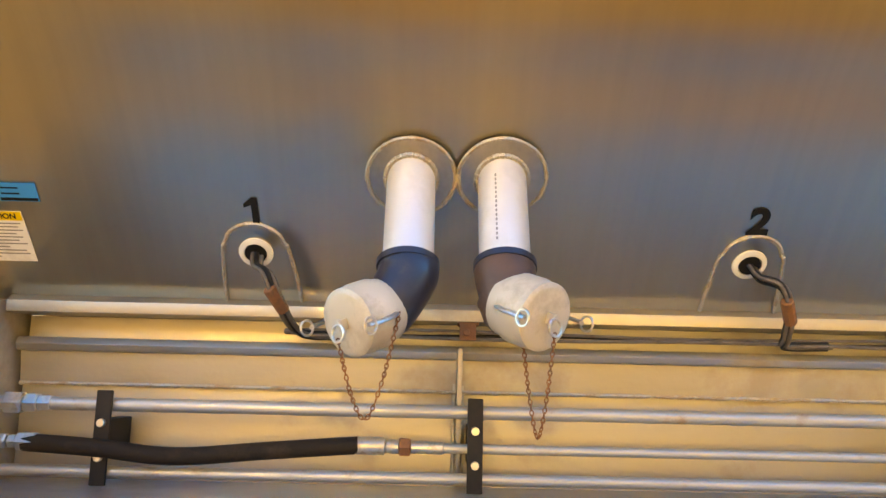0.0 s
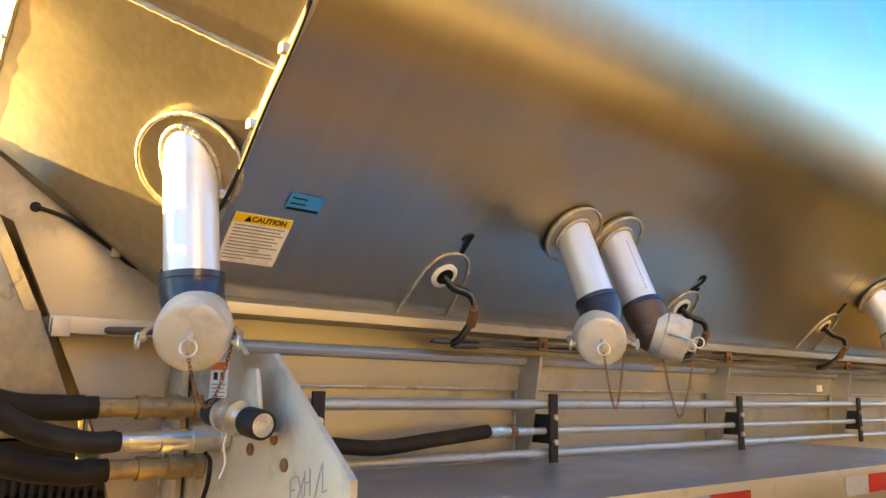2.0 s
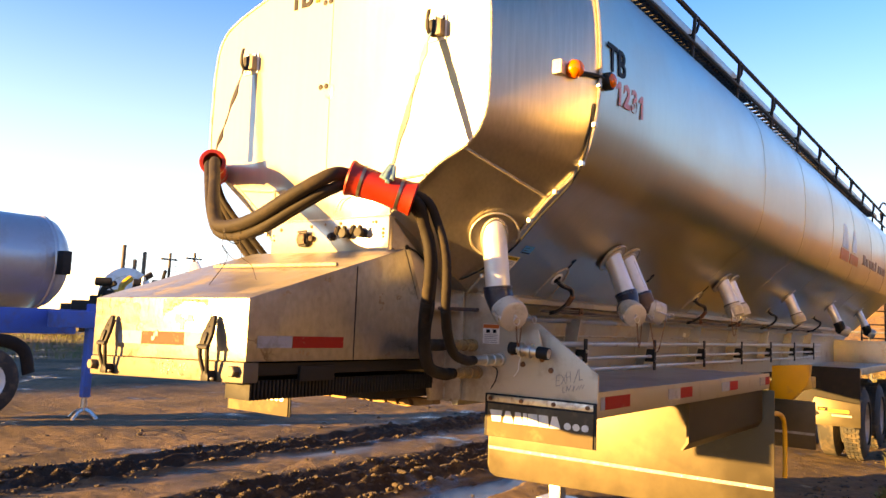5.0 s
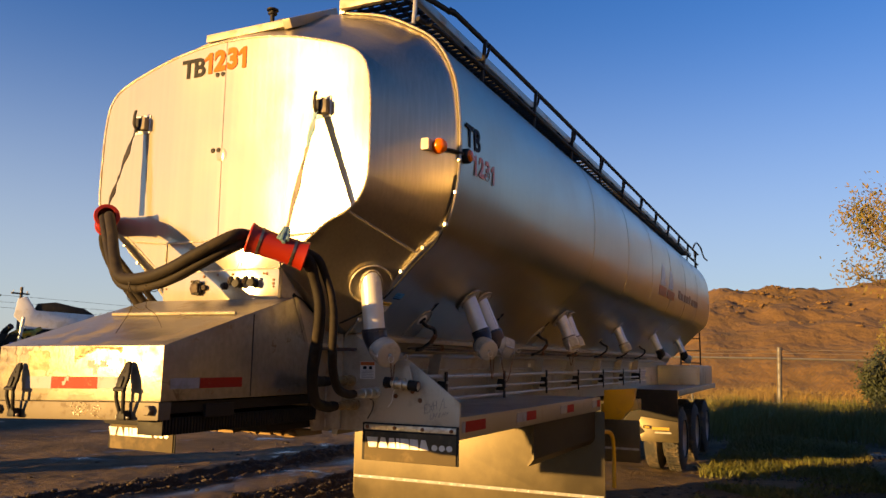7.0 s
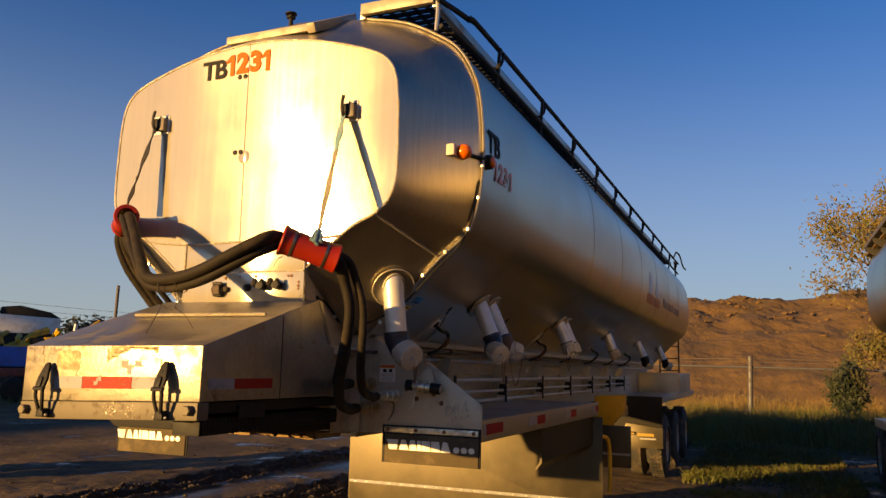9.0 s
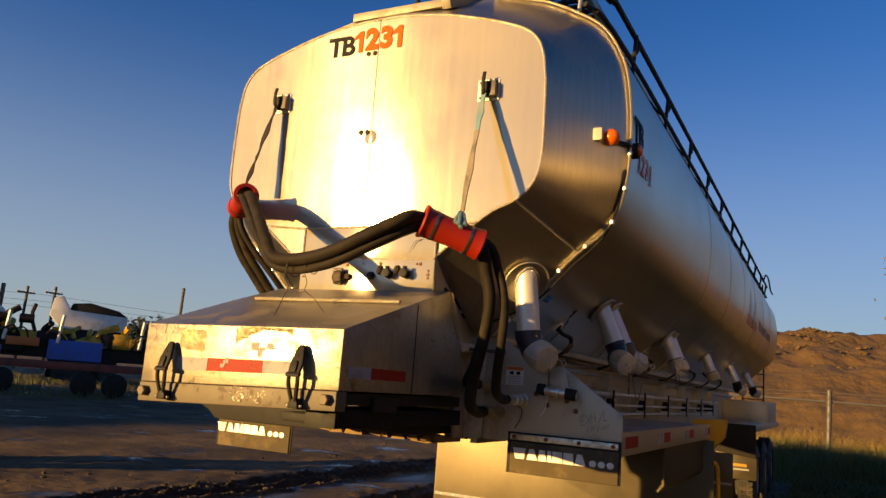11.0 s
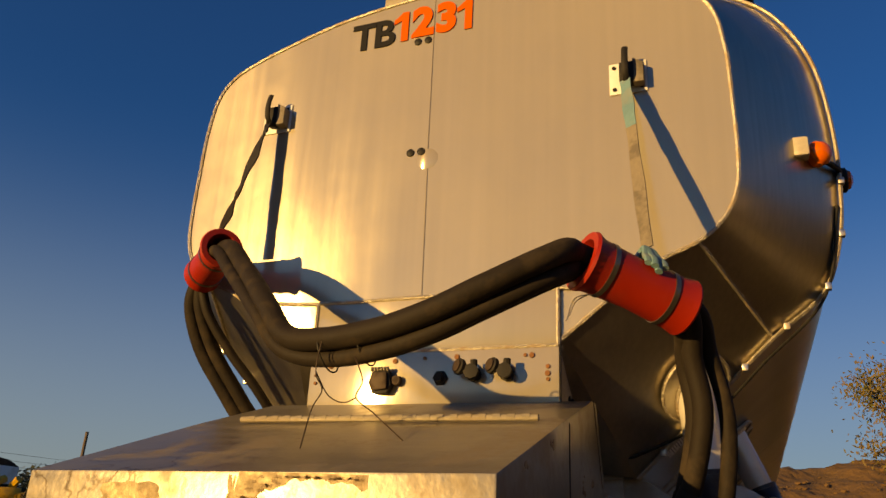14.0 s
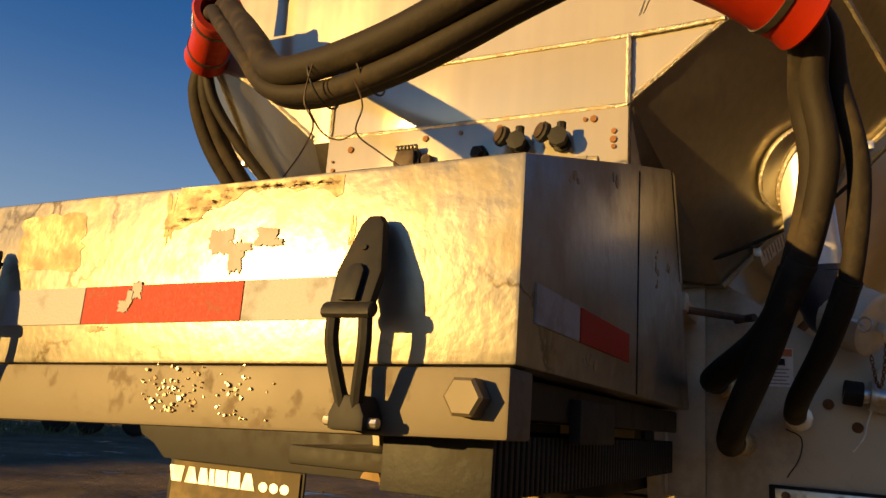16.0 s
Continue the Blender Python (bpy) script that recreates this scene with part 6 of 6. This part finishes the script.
for ax in (4.6, 7.0, 8.1):
    if ax > 5:
        wheel(ax, NY + 1.33, False, nb)
        wheel(ax, NY - 1.33, True, nb)
part("landing_leg", box(.2, .34, NY + .6, NY + .74, -.03, 1.0, .01), M_GREY, nb)
part("landing_leg", box(.2, .34, NY - .74, NY - .6, -.03, 1.0, .01), M_GREY, nb)

# ---- soil mound behind the fence ----
def mound_height(x, y):
    ridge = 8.5 + 1.3 * noise.noise((y * .07, 3.3, 0)) + .5 * noise.noise((y * .3, 1.3, 4))
    side = min(1.0, max(0.0, (27 - y) / 21)) ** 1.25 * min(1.0, max(0.0, (y + 58) / 20))
    d = (x - 66) / 24 if x < 66 else (x - 66) / 30
    prof = max(0.0, 1 - abs(d)) ** .85
    h = ridge * side * prof
    crest = min(1.0, max(0.0, (prof - .48) / .25))
    h += (.5 * noise.fractal((x * .22, y * .22, 2), 1.0, 2.0, 5) + .10 * noise.noise((x * 1.1, y * 1.1, 8))) * min(1.0, h)
    h += crest * side * (.35 * noise.fractal((x * .5, y * .5, 5), .9, 2.1, 5) + .22 * abs(noise.noise((x * 1.2, y * 1.2, 9))))
    return h - .15


xs = [40 + .4 * i for i in range(70)] + [68 + 1.2 * i for i in range(24)]
ys = [-60 + 1.2 * i for i in range(34)] + [-19.2 + .4 * i for i in range(130)]
verts = [(x, y, mound_height(x, y)) for y in ys for x in xs]
n = len(xs)
me = bpy.data.meshes.new("soil_mound")
me.from_pydata(verts, [], [(j * n + i, j * n + i + 1, (j + 1) * n + i + 1, (j + 1) * n + i) for j in range(len(ys) - 1) for i in range(n - 1)])
me.polygons.foreach_set("use_smooth", [True] * len(me.polygons))
me.materials.append(M_MOUND)
tagged(new("soil_mound", me), "high heap of bare brown soil behind the fence", "mound")



def mound_lumps():
    """Broken lumps of soil on the upper part of the heap."""
    rng = random.Random(8)
    ico = bmesh.new()
    bmesh.ops.create_icosphere(ico, subdivisions=1, radius=1)
    base = [v.co.copy() for v in ico.verts]
    tris = [[v.index for v in f.verts] for f in ico.faces]
    verts, faces = [], []
    while len(faces) < 20 * 700:
        x, y = rng.uniform(50, 66), rng.uniform(-20, 26)
        if rng.random() > ((x - 48) / 16) ** 2 or mound_height(x, y) < 2 or noise.noise((x * .3, y * .3, 1)) < -.1:
            continue
        s = min(.26, .05 + rng.expovariate(1 / .05))
        c = Vector((x, y, mound_height(x, y) + s * .2))
        i = len(verts)
        k = Vector((s * rng.uniform(.8, 1.5), s * rng.uniform(.8, 1.5), s * rng.uniform(.5, .9)))
        verts += [c + Vector((p.x * k.x, p.y * k.y, p.z * k.z)) * rng.uniform(.6, 1.2) for p in base]
        faces += [[i + j for j in t] for t in tris]
    me = bpy.data.meshes.new("soil_lumps")
    me.from_pydata(verts, [], faces)
    me.materials.append(M_MOUND)
    tagged(new("soil_lumps", me), "broken brown soil lumps on the heap's crest", "lumps", "", "stuff")


mound_lumps()

# ---- chain-link fence ----
FX = 24.5
fence = thing("fence", (FX, 0, 0), "old chain-link fence with bent steel posts", "fence")
for k, (y, lean, h) in enumerate([(-14 + 2.9 * i, .02 * math.sin(i * 2.3), 1.95) for i in range(16)]):
    r = .085 if k % 3 == 2 else .035
    part("post", rod((FX + lean, y, -.1), (FX + lean * 3, y + lean * 4, h + (.35 if k % 3 == 2 else 0)), r, 10), M_FENCE, fence)
for z in (1.88, .32):
    part("rail", tube([(FX, -16 + 4 * i, z + .03 * math.sin(i * 1.7)) for i in range(13)], .040, 8, 3), M_FENCE, fence)
for z in (2.08, 2.2):
    part("top_wire", tube([(FX, -16 + 4 * i, z - .04 * (i % 2)) for i in range(13)], .006, 5, 3), M_FENCE, fence)
wm = bmesh.new()
for k in range(300):
    y = -16 + k * .16
    for s in (-1, 1):
        a, b = Vector((FX - .03, y, .05)), Vector((FX - .03, y + s * 1.8, 1.86))
        loft([[a + Vector((0, -.005, 0)), a + Vector((-.004, .003, 0)), a + Vector((.004, .003, 0))], [b + Vector((0, -.005, 0)), b + Vector((-.004, .003, 0)), b + Vector((.004, .003, 0))]], True, (False, False), wm)
tagged(part("mesh_wire", wm, M_FENCE, fence, "", 0), "rusty chain-link mesh", "", "", "stuff")


# ---- trees and bushes ----
def tree(name, at, height, spread, leaves, mat, label, low=.25, seed=1, leaf=.09, droop=0.0, cat="tree"):
    """A tapered trunk with forking limbs, and many small leaves about their ends."""
    rng = random.Random(seed)
    t = thing(name, at, label, cat)
    base = Vector(at)
    bm = bmesh.new()
    tips = []

    def limb(p, d, L, r, level):
        q = p + d * L * .5 + Vector((rng.uniform(-.1, .1), rng.uniform(-.1, .1), 0)) * L
        e = p + d * L + Vector((rng.uniform(-.12, .12), rng.uniform(-.12, .12), -droop * level * .1)) * L
        tube([p, q, e], lambda s: r * (1 - .55 * s), 7 if level < 2 else 5, 4, bm)
        if level >= 3:
            tips.append((p.lerp(e, .5), e))
            return
        for k in range(4 if level < 2 else 5):
            f = rng.uniform(.4, 1.0)
            nd = (d + Vector((rng.gauss(0, .6), rng.gauss(0, .6), rng.uniform(-.1, .5)))).normalized()
            limb(p.lerp(e, f), nd, L * rng.uniform(.5, .75), r * .5, level + 1)
    limb(base, Vector((0, 0, 1)), height * (low + .15), spread * .03 + .03, 0)
    part("trunk", bm, M_BARK, t)
    verts, faces = [], []
    for k in range(leaves):
        a, b = tips[rng.randrange(len(tips))]
        c = a.lerp(b, rng.random()) + Vector((rng.gauss(0, 1), rng.gauss(0, 1), rng.gauss(0, 1))) * spread * .07
        u = Vector((rng.gauss(0, 1), rng.gauss(0, 1), rng.gauss(0, 1))).normalized()
        w = u.orthogonal().normalized()
        s = leaf * rng.uniform(.6, 1.3)
        i = len(verts)
        verts += [c - u * s, c - w * s * .45 + u * s * .1, c + u * s, c + w * s * .45 - u * s * .1]
        faces.append((i, i + 1, i + 2, i + 3))
    me = bpy.data.meshes.new("crown")
    me.from_pydata([v - base for v in verts], [], faces)
    me.materials.append(mat)
    o = new("crown", me)
    o.parent = t
    tagged(o, "", "", "", "stuff")
    return t


tree("tree", (27.5, -5.1, -.05), 12.2, 4.2, 6000, M_LEAF, "slender tree with sparse yellow autumn leaves", .28, 4, .085)
tree("bush", (24.0, -2.8, -.05), 3.3, 2.4, 5600, M_LEAFDARK, "dark leafy bush in front of the fence", .16, 9, .075, cat="bush")
tree("bush", (24.1, -4.6, -.05), 2.9, 2.4, 4600, M_LEAFDARK, "dark leafy bush in front of the fence", .16, 19, .075, cat="bush")
tree("bush", (27.0, -4.2, -.05), 6.0, 3.0, 4200, M_LEAF, "yellowing bush on the mound's foot", .2, 12, .075, cat="bush")

# ---- grass ----
def grass(name, label, count, region, height, mat, seed, lean=.35, test=None):
    rng = random.Random(seed)
    verts, faces = [], []
    x0, x1, y0, y1 = region
    while len(faces) < count:
        x, y = rng.uniform(x0, x1), rng.uniform(y0, y1)
        dens = noise.noise((x * .35, y * .35, seed)) + .35
        if rng.random() > dens * 1.6 or (test and not test(x, y)):
            continue
        h = height * rng.uniform(.5, 1.25) * (.6 + .8 * max(0, dens))
        a = rng.uniform(0, math.tau)
        w = Vector((math.cos(a), math.sin(a), 0)) * rng.uniform(.006, .014)
        b = Vector((x, y, ground_height(x, y) - .02))
        l = Vector((rng.gauss(0, lean), rng.gauss(0, lean), 0)) * h
        i = len(verts)
        verts += [b - w, b + w, b + l * .35 + Vector((0, 0, h * .6)) + w * .7, b + l * .35 + Vector((0, 0, h * .6)) - w * .7, b + l + Vector((0, 0, h))]
        faces += [(i, i + 1, i + 2, i + 3), (i + 3, i + 2, i + 4)]
    me = bpy.data.meshes.new(name)
    me.from_pydata(verts, [], faces)
    me.materials.append(mat)
    return tagged(new(name, me), label, "grass", "", "stuff")


grass("tall_grass", "tall green grass beside the fence", 52000, (13.0, 24.2, -9, 9), .62, M_GRASS, 3)
grass("yard_grass", "short green weeds at the edge of the yard", 26000, (7.2, 15, -1.4, 1.1), .16, M_GRASS, 5, .5)
grass("weed_tufts", "sparse yellow-green weed tufts beside the wheels", 9000, (4.6, 10.5, -2.6, .9), .12, M_GRASS, 15, .6, lambda x, y: noise.noise((x * .9, y * .9, 3)) > .18)
grass("dry_grass", "dry golden grass behind the fence", 26000, (25, 42, -14, 12), .55, M_DRYGRASS, 6)
grass("far_grass", "strip of green grass across the yard", 30000, (4, 40, 24, 48), .28, M_GRASS, 7, .5)

# ---- machinery across the yard ----
bt = thing("tank_trailer", (-3.0, 13.2, 0), "grey tank on a blue steel trailer across the yard", "trailer")
TY = 13.3
prof = [(0, 0), (.02, .5), (.10, .85), (.22, 1.02), (.34, 1.09), (.36, 1.12), (.40, 1.12), (.42, 1.09), (9, 1.09), (9, 0)]
part("tank", lathe((2.12, TY - .33, 2.39), (-8, TY - .33, 2.39), [(a, b * .715) for a, b in prof], 40), M_GREYTANK, bt, "grey painted cylindrical tank")
part("tank_stripe", lathe((1.66, TY - .33, 2.39), (-8, TY - .33, 2.39), [(0, .775), (0, .784), (.1, .784), (.1, .775)], 40), M_GREYTANK, bt)
part("side_lamp", lathe((1.93, 11.35, 1.53), (2.0, 11.30, 1.53), [(0, .05), (.02, .05), (.03, .03), (.032, 0)], 14), M_LENS, bt, "round orange side lamp")
part("side_step", box(1.72, 1.86, 11.97, 12.20, 2.18, 2.56, .01), M_BLKMETAL, bt)
part("frame_rail", box(-7, 2.15, TY - 1.1, TY - .95, 1.22, 1.62, .01), M_BLUEPAINT, bt, "blue painted frame rail")
part("frame_rail", box(-7, 2.15, TY + .95, TY + 1.1, 1.22, 1.62, .01), M_BLUEPAINT, bt)
part("cross_beam", box(1.70, 1.92, TY - 2.05, TY + 1.1, 1.45, 1.62, .01), M_BLUEPAINT, bt)
LX, LY = 1.81, 11.15
part("support_leg", box(LX - .06, LX + .06, LY - .055, LY + .055, .30, 1.72, .008), M_BLUEPAINT, bt, "blue square support leg")
part("leg_bracket", box(LX - .5, LX + .11, LY - .10, LY + .35, 1.35, 1.6, .02), M_BLUEPAINT, bt)
ft = rod((LX, LY, .08), (LX, LY, .34), .045, 12)
for k in range(4):
    a = k * math.tau / 4 + .4
    tube([(LX, LY, .13), (LX + .15 * math.cos(a), LY + .15 * math.sin(a), .06), (LX + .24 * math.cos(a), LY + .24 * math.sin(a), -.02)], .028, 6, 3, ft)
part("leg_foot", ft, M_STEEL, bt, "splayed steel foot")
for x in (.7, -.7):
    w = part("wheel", lathe((x, TY - 1.35, .50), (x, TY - .9, .50), [(0, .30), (0, .38), (.03, .47), (.06, .52), (.26, .52), (.29, .47), (.3, .38)], 32), M_TYRE, bt, "black trailer tyre")
    part("rim", lathe((x, TY - 1.34, .50), (x, TY, .50), [(0, .30), (.02, .29), (.06, .26), (.09, .18), (.06, .1), (.03, .08), (.03, 0)], 24), M_WHTPAINT, w)
part("fender", tube([(1.4, TY - 1.2, .6), (1.25, TY - 1.2, 1.0), (.7, TY - 1.2, 1.14), (-.7, TY - 1.2, 1.14)], .10, 8, 6, flat=.3), M_BLKMETAL, bt)

wt = thing("tank_trailer", (20, 42, 0), "white rounded tank trailer in the distance", "trailer")
D = Vector((.10, .99, 0)).normalized()
P0 = Vector((19.4, 39.2, 2.45))
part("tank", lathe(P0, P0 + D, [(0, 0), (0, 1.50), (.03, 1.58), (.06, 1.55), (12, 1.55), (12, 0)], 40), M_WHTPAINT, wt, "white tank body")
part("end_frame", tube([P0 - D * .02 + Vector((.99, -.10, 0)) * 1.12 * math.cos(a) + Vector((0, 0, 1.12 * math.sin(a))) for a in [k * math.tau / 24 for k in range(25)]], .02, 6, 2), M_GREY, wt)
part("undercarriage", box(-3, 3, -1, 1, .35, 1.2, .05, None, Matrix.Translation((20.0, 45.5, 0)) @ Matrix.Rotation(math.atan2(D.y, D.x), 4, "Z")), M_BLKMETAL, wt)
for k in range(3):
    c = P0 + D * (5.2 + k * 1.2) + Vector((-1.3, 0, 0))
    part("wheel", lathe((c.x, c.y, .5), (c.x + .3, c.y + .3, .5), [(0, 0), (0, .45), (.05, .5), (.3, .5), (.3, 0)], 20), M_TYRE, wt)

# folded yellow and blue farm implement
im = thing("farm_implement", (17, 30, 0), "folded yellow and blue farm implement on a red frame", "farm machine")
U, W = Vector((.80, -.60, 0)), Vector((.60, .80, 0))
IM0 = Vector((10.6, 29.3, 0))


def ibox(a0, a1, b0, b1, z0, z1, mat, name, bev=.03, label=""):
    m = Matrix.Translation(IM0) @ Matrix.Rotation(math.atan2(U.y, U.x), 4, "Z")
    return part(name, box(a0, a1, b0, b1, z0, z1, bev, None, m), mat, im, label)


def ipt(a, b, z):
    return IM0 + U * a + W * b + Vector((0, 0, z))


ibox(.2, 9.0, 0, .25, .95, 1.25, M_REDPAINT, "red_beam", .03, "long dark red tube frame")
ibox(0, 8.6, .3, 1.2, 1.35, 1.85, M_BLKMETAL, "dark_frame", .05, "dark steel frame")
ibox(4.4, 6.3, .0, .5, 1.3, 2.05, M_BLUEPAINT, "blue_box", .05)
ibox(.4, 3.6, .1, .6, 1.5, 2.0, M_BLKMETAL, "dark_gear", .08)
rngm = random.Random(21)
for k in range(30):
    a = 1.0 + rngm.uniform(0, 7.2)
    z = rngm.uniform(1.8, 2.2)
    h = rngm.uniform(.3, 1.0) * (1.2 if 1.5 < a < 4 or a > 6.4 else .7)
    lean = rngm.uniform(-.6, .6)
    q = [ipt(a, rngm.uniform(.1, .8), z), ipt(a + lean * .5, .4, z + h * .6), ipt(a + lean + .3, rngm.uniform(.1, .8), z + h)]
    part("tool_arm", tube(q, rngm.uniform(.07, .15), 6, 3), (M_YELPAINT, M_YELPAINT, M_BLKMETAL)[k % 3], im)
for k in range(18):
    a = 1.0 + rngm.uniform(0, 6.8)
    w, h = rngm.uniform(.25, .7), rngm.uniform(.2, .55)
    ibox(a, a + w, .1, .8, 1.85, 1.9 + h, (M_YELPAINT, M_BLKMETAL)[k % 2], "gear_box", .07)
for k in range(9):
    a = 1.2 + rngm.uniform(0, 6.5)
    d = rngm.uniform(.3, 1.0)
    part("hose_loop", tube([ipt(a, .05, 1.9), ipt(a + d * .3, 0, 2.2 + rngm.random() * .5), ipt(a + d * .8, 0, 2.1 + rngm.random() * .4), ipt(a + d, .1, 1.8)], .03, 6, 5), M_BLACK, im)
for k, (a, s) in enumerate(((1.2, .6), (2.6, .35), (3.3, .5))):
    part("roller", rod(ipt(a, .2, 2.75), ipt(a + s, .2, 2.75), .17, 12), M_BLKMETAL, im)
for a in (2.9, 4.7, 7.6):
    part("cylinder", rod(ipt(a, 0, 1.9), ipt(a + .1, .1, 3.0), .07, 10), M_GREY, im)
ibox(3.0, 4.1, -.05, .0, 1.75, 2.05, M_ORGLABEL, "orange_plate", .005)
for a in (3.0, 5.8, 6.9, 8.4):
    c = ipt(a, -.1, .45)
    w = part("wheel", lathe(c, c + W, [(0, 0), (0, .3), (.02, .42), (.06, .47), (.25, .47), (.28, .4), (.28, 0)], 24), M_BLACK, im, "black implement tyre")
    part("rim", lathe(c - W * .01, c + W, [(0, 0), (0, .20), (.02, .22), (.03, .22), (.03, 0)], 16), M_BLKMETAL, w)

# white dump body with a dark tarp, far behind
tk = thing("dump_truck", (28, 40, 0), "white dump truck body with black tarp", "truck")


def tbox(a0, a1, b0, b1, z0, z1, mat, name, bev=.05, label=""):
    m = Matrix.Translation((25.6, 42.6, 2.3)) @ Matrix.Rotation(math.atan2(U.y, U.x), 4, "Z") @ Matrix.Scale(.52, 4)
    return part(name, box(a0, a1, b0, b1, z0, z1, bev, None, m), mat, tk, label)


m = Matrix.Translation((25.6, 42.6, 2.3)) @ Matrix.Rotation(math.atan2(U.y, U.x), 4, "Z") @ Matrix.Scale(.52, 4)
bmt = prism([(0, 3.0), (.3, 5.0), (1.2, 5.3), (2.2, 3.7), (8.5, 3.4), (8.5, 1.6), (1.4, 1.5)], "y", 0, 2.4, .06)
bmesh.ops.transform(bmt, matrix=m, verts=bmt.verts)
part("dump_body", bmt, M_WHTPAINT, tk, "white painted dump body")
bmt = prism([(2.0, 3.75), (2.3, 4.5), (4.2, 4.75), (7.4, 4.1), (8.5, 3.42)], "y", .1, 2.3, .08)
bmesh.ops.transform(bmt, matrix=m, verts=bmt.verts)
part("tarp", bmt, M_BLACK, tk, "black tarp over the load")
tbox(.5, 8, .3, 2.1, -4.2, 1.6, M_BLKMETAL, "chassis")
for a in (2, 3.4, 7):
    c = m @ Vector((a, 0, -3.55))
    part("wheel", lathe(c, c + W, [(0, 0), (0, .45), (.06, .5), (.28, .5), (.3, 0)], 24), M_TYRE, tk)

# long pale shed far off, power poles and cables, far trees
sh = thing("shed", (8, 75, 0), "long pale blue-grey metal shed far across the yard", "building")
part("wall", box(2.0, 30.0, 68, 82, 0, 6.3, .05), M_GREYTANK, sh)
part("roof", prism([(67.7, 6.3), (75, 7.4), (82.3, 6.3), (82.3, 6.5), (75, 7.65), (67.7, 6.5)], "x", 1.7, 30.3), M_WHTPAINT, sh)
for k in range(9):
    part("wall_rib", box(3 + k * 3, 3.12 + k * 3, 67.92, 68.0, 0, 6.25, .01), M_GREYTANK, sh)
for k, (x, y, h) in enumerate(((23.9, 47.4, 6.05), (25.0, 46.7, 5.65), (24.5, 47.0, 5.1), (40.3, 66.5, 7.5), (42.2, 65.2, 7.7), (33.4, 40.0, 6.6), (60, 58, 6.5))):
    tip = (x + .1, y, h)
    p = thing("utility_pole", (x, y, 0), "weathered wooden pole against the sky", "pole", "poles across the yard")
    part("shaft", rod((x, y, -.2), tip, .13 if k != 5 else .1, 8), M_WOODPOLE, p)
    if k in (3, 4):
        part("cross_arm", box(x - .9, x + .9, y - .06, y + .06, h - .7, h - .55, .01), M_WOODPOLE, p)
        for j in (-.7, 0, .7):
            part("insulator", rod((x + j, y, h - .55), (x + j, y, h - .35), .05, 6), M_GREY, p)
for dz in (0, .5, 1.1):
    c = solo("power_cable", tube([(10, 66, 5.4 + dz), (27, 66, 5.2 + dz), (40.3, 66.5, 5.7 + dz), (42.2, 65.2, 5.7 + dz), (60, 58, 5.3 + dz), (90, 50, 6.2 + dz)], .014, 5, 5), M_BLACK, "thin dark power cable strung between poles", "cable")
for k, (x, y, h) in enumerate(((42.4, 52.0, 7.2), (45.0, 49.8, 7.0), (50, 52, 6.0), (66, 56, 5.2))):
    tree("tree", (x, y, -.1), h, h * .8, 1500, M_LEAFDARK, "dark round-topped tree far across the yard", .22, 30 + k, .22)

# plain long shed added out of view to shade the far ground
shade_shed = thing("shed", (-50, 47, 0), "plain unseen grey metal shed added to shade the far ground", "building")
part("wall", box(-90, -14, 45, 55, -.1, 5.7, .05), M_GREYTANK, shade_shed)
part("roof", prism([(44.7, 5.7), (50, 6.1), (55.3, 5.7), (55.3, 5.85), (50, 6.25), (44.7, 5.85)], "x", -90.3, -13.7), M_GREYTANK, shade_shed)

# plain brown shed added out of view to cut sky light on the shaded side
es = thing("shed", (-20, -18, 0), "plain unseen brown timber shed added to block the low sky", "building")
part("wall", box(-60, 13, -24, -14, -.1, 5.2, .05), M_WOODPOLE, es)
part("roof", prism([(-24.3, 5.2), (-19, 6.3), (-13.7, 5.2), (-13.7, 5.35), (-19, 6.45), (-24.3, 5.35)], "x", -60.3, 13.3), M_WOODPOLE, es)
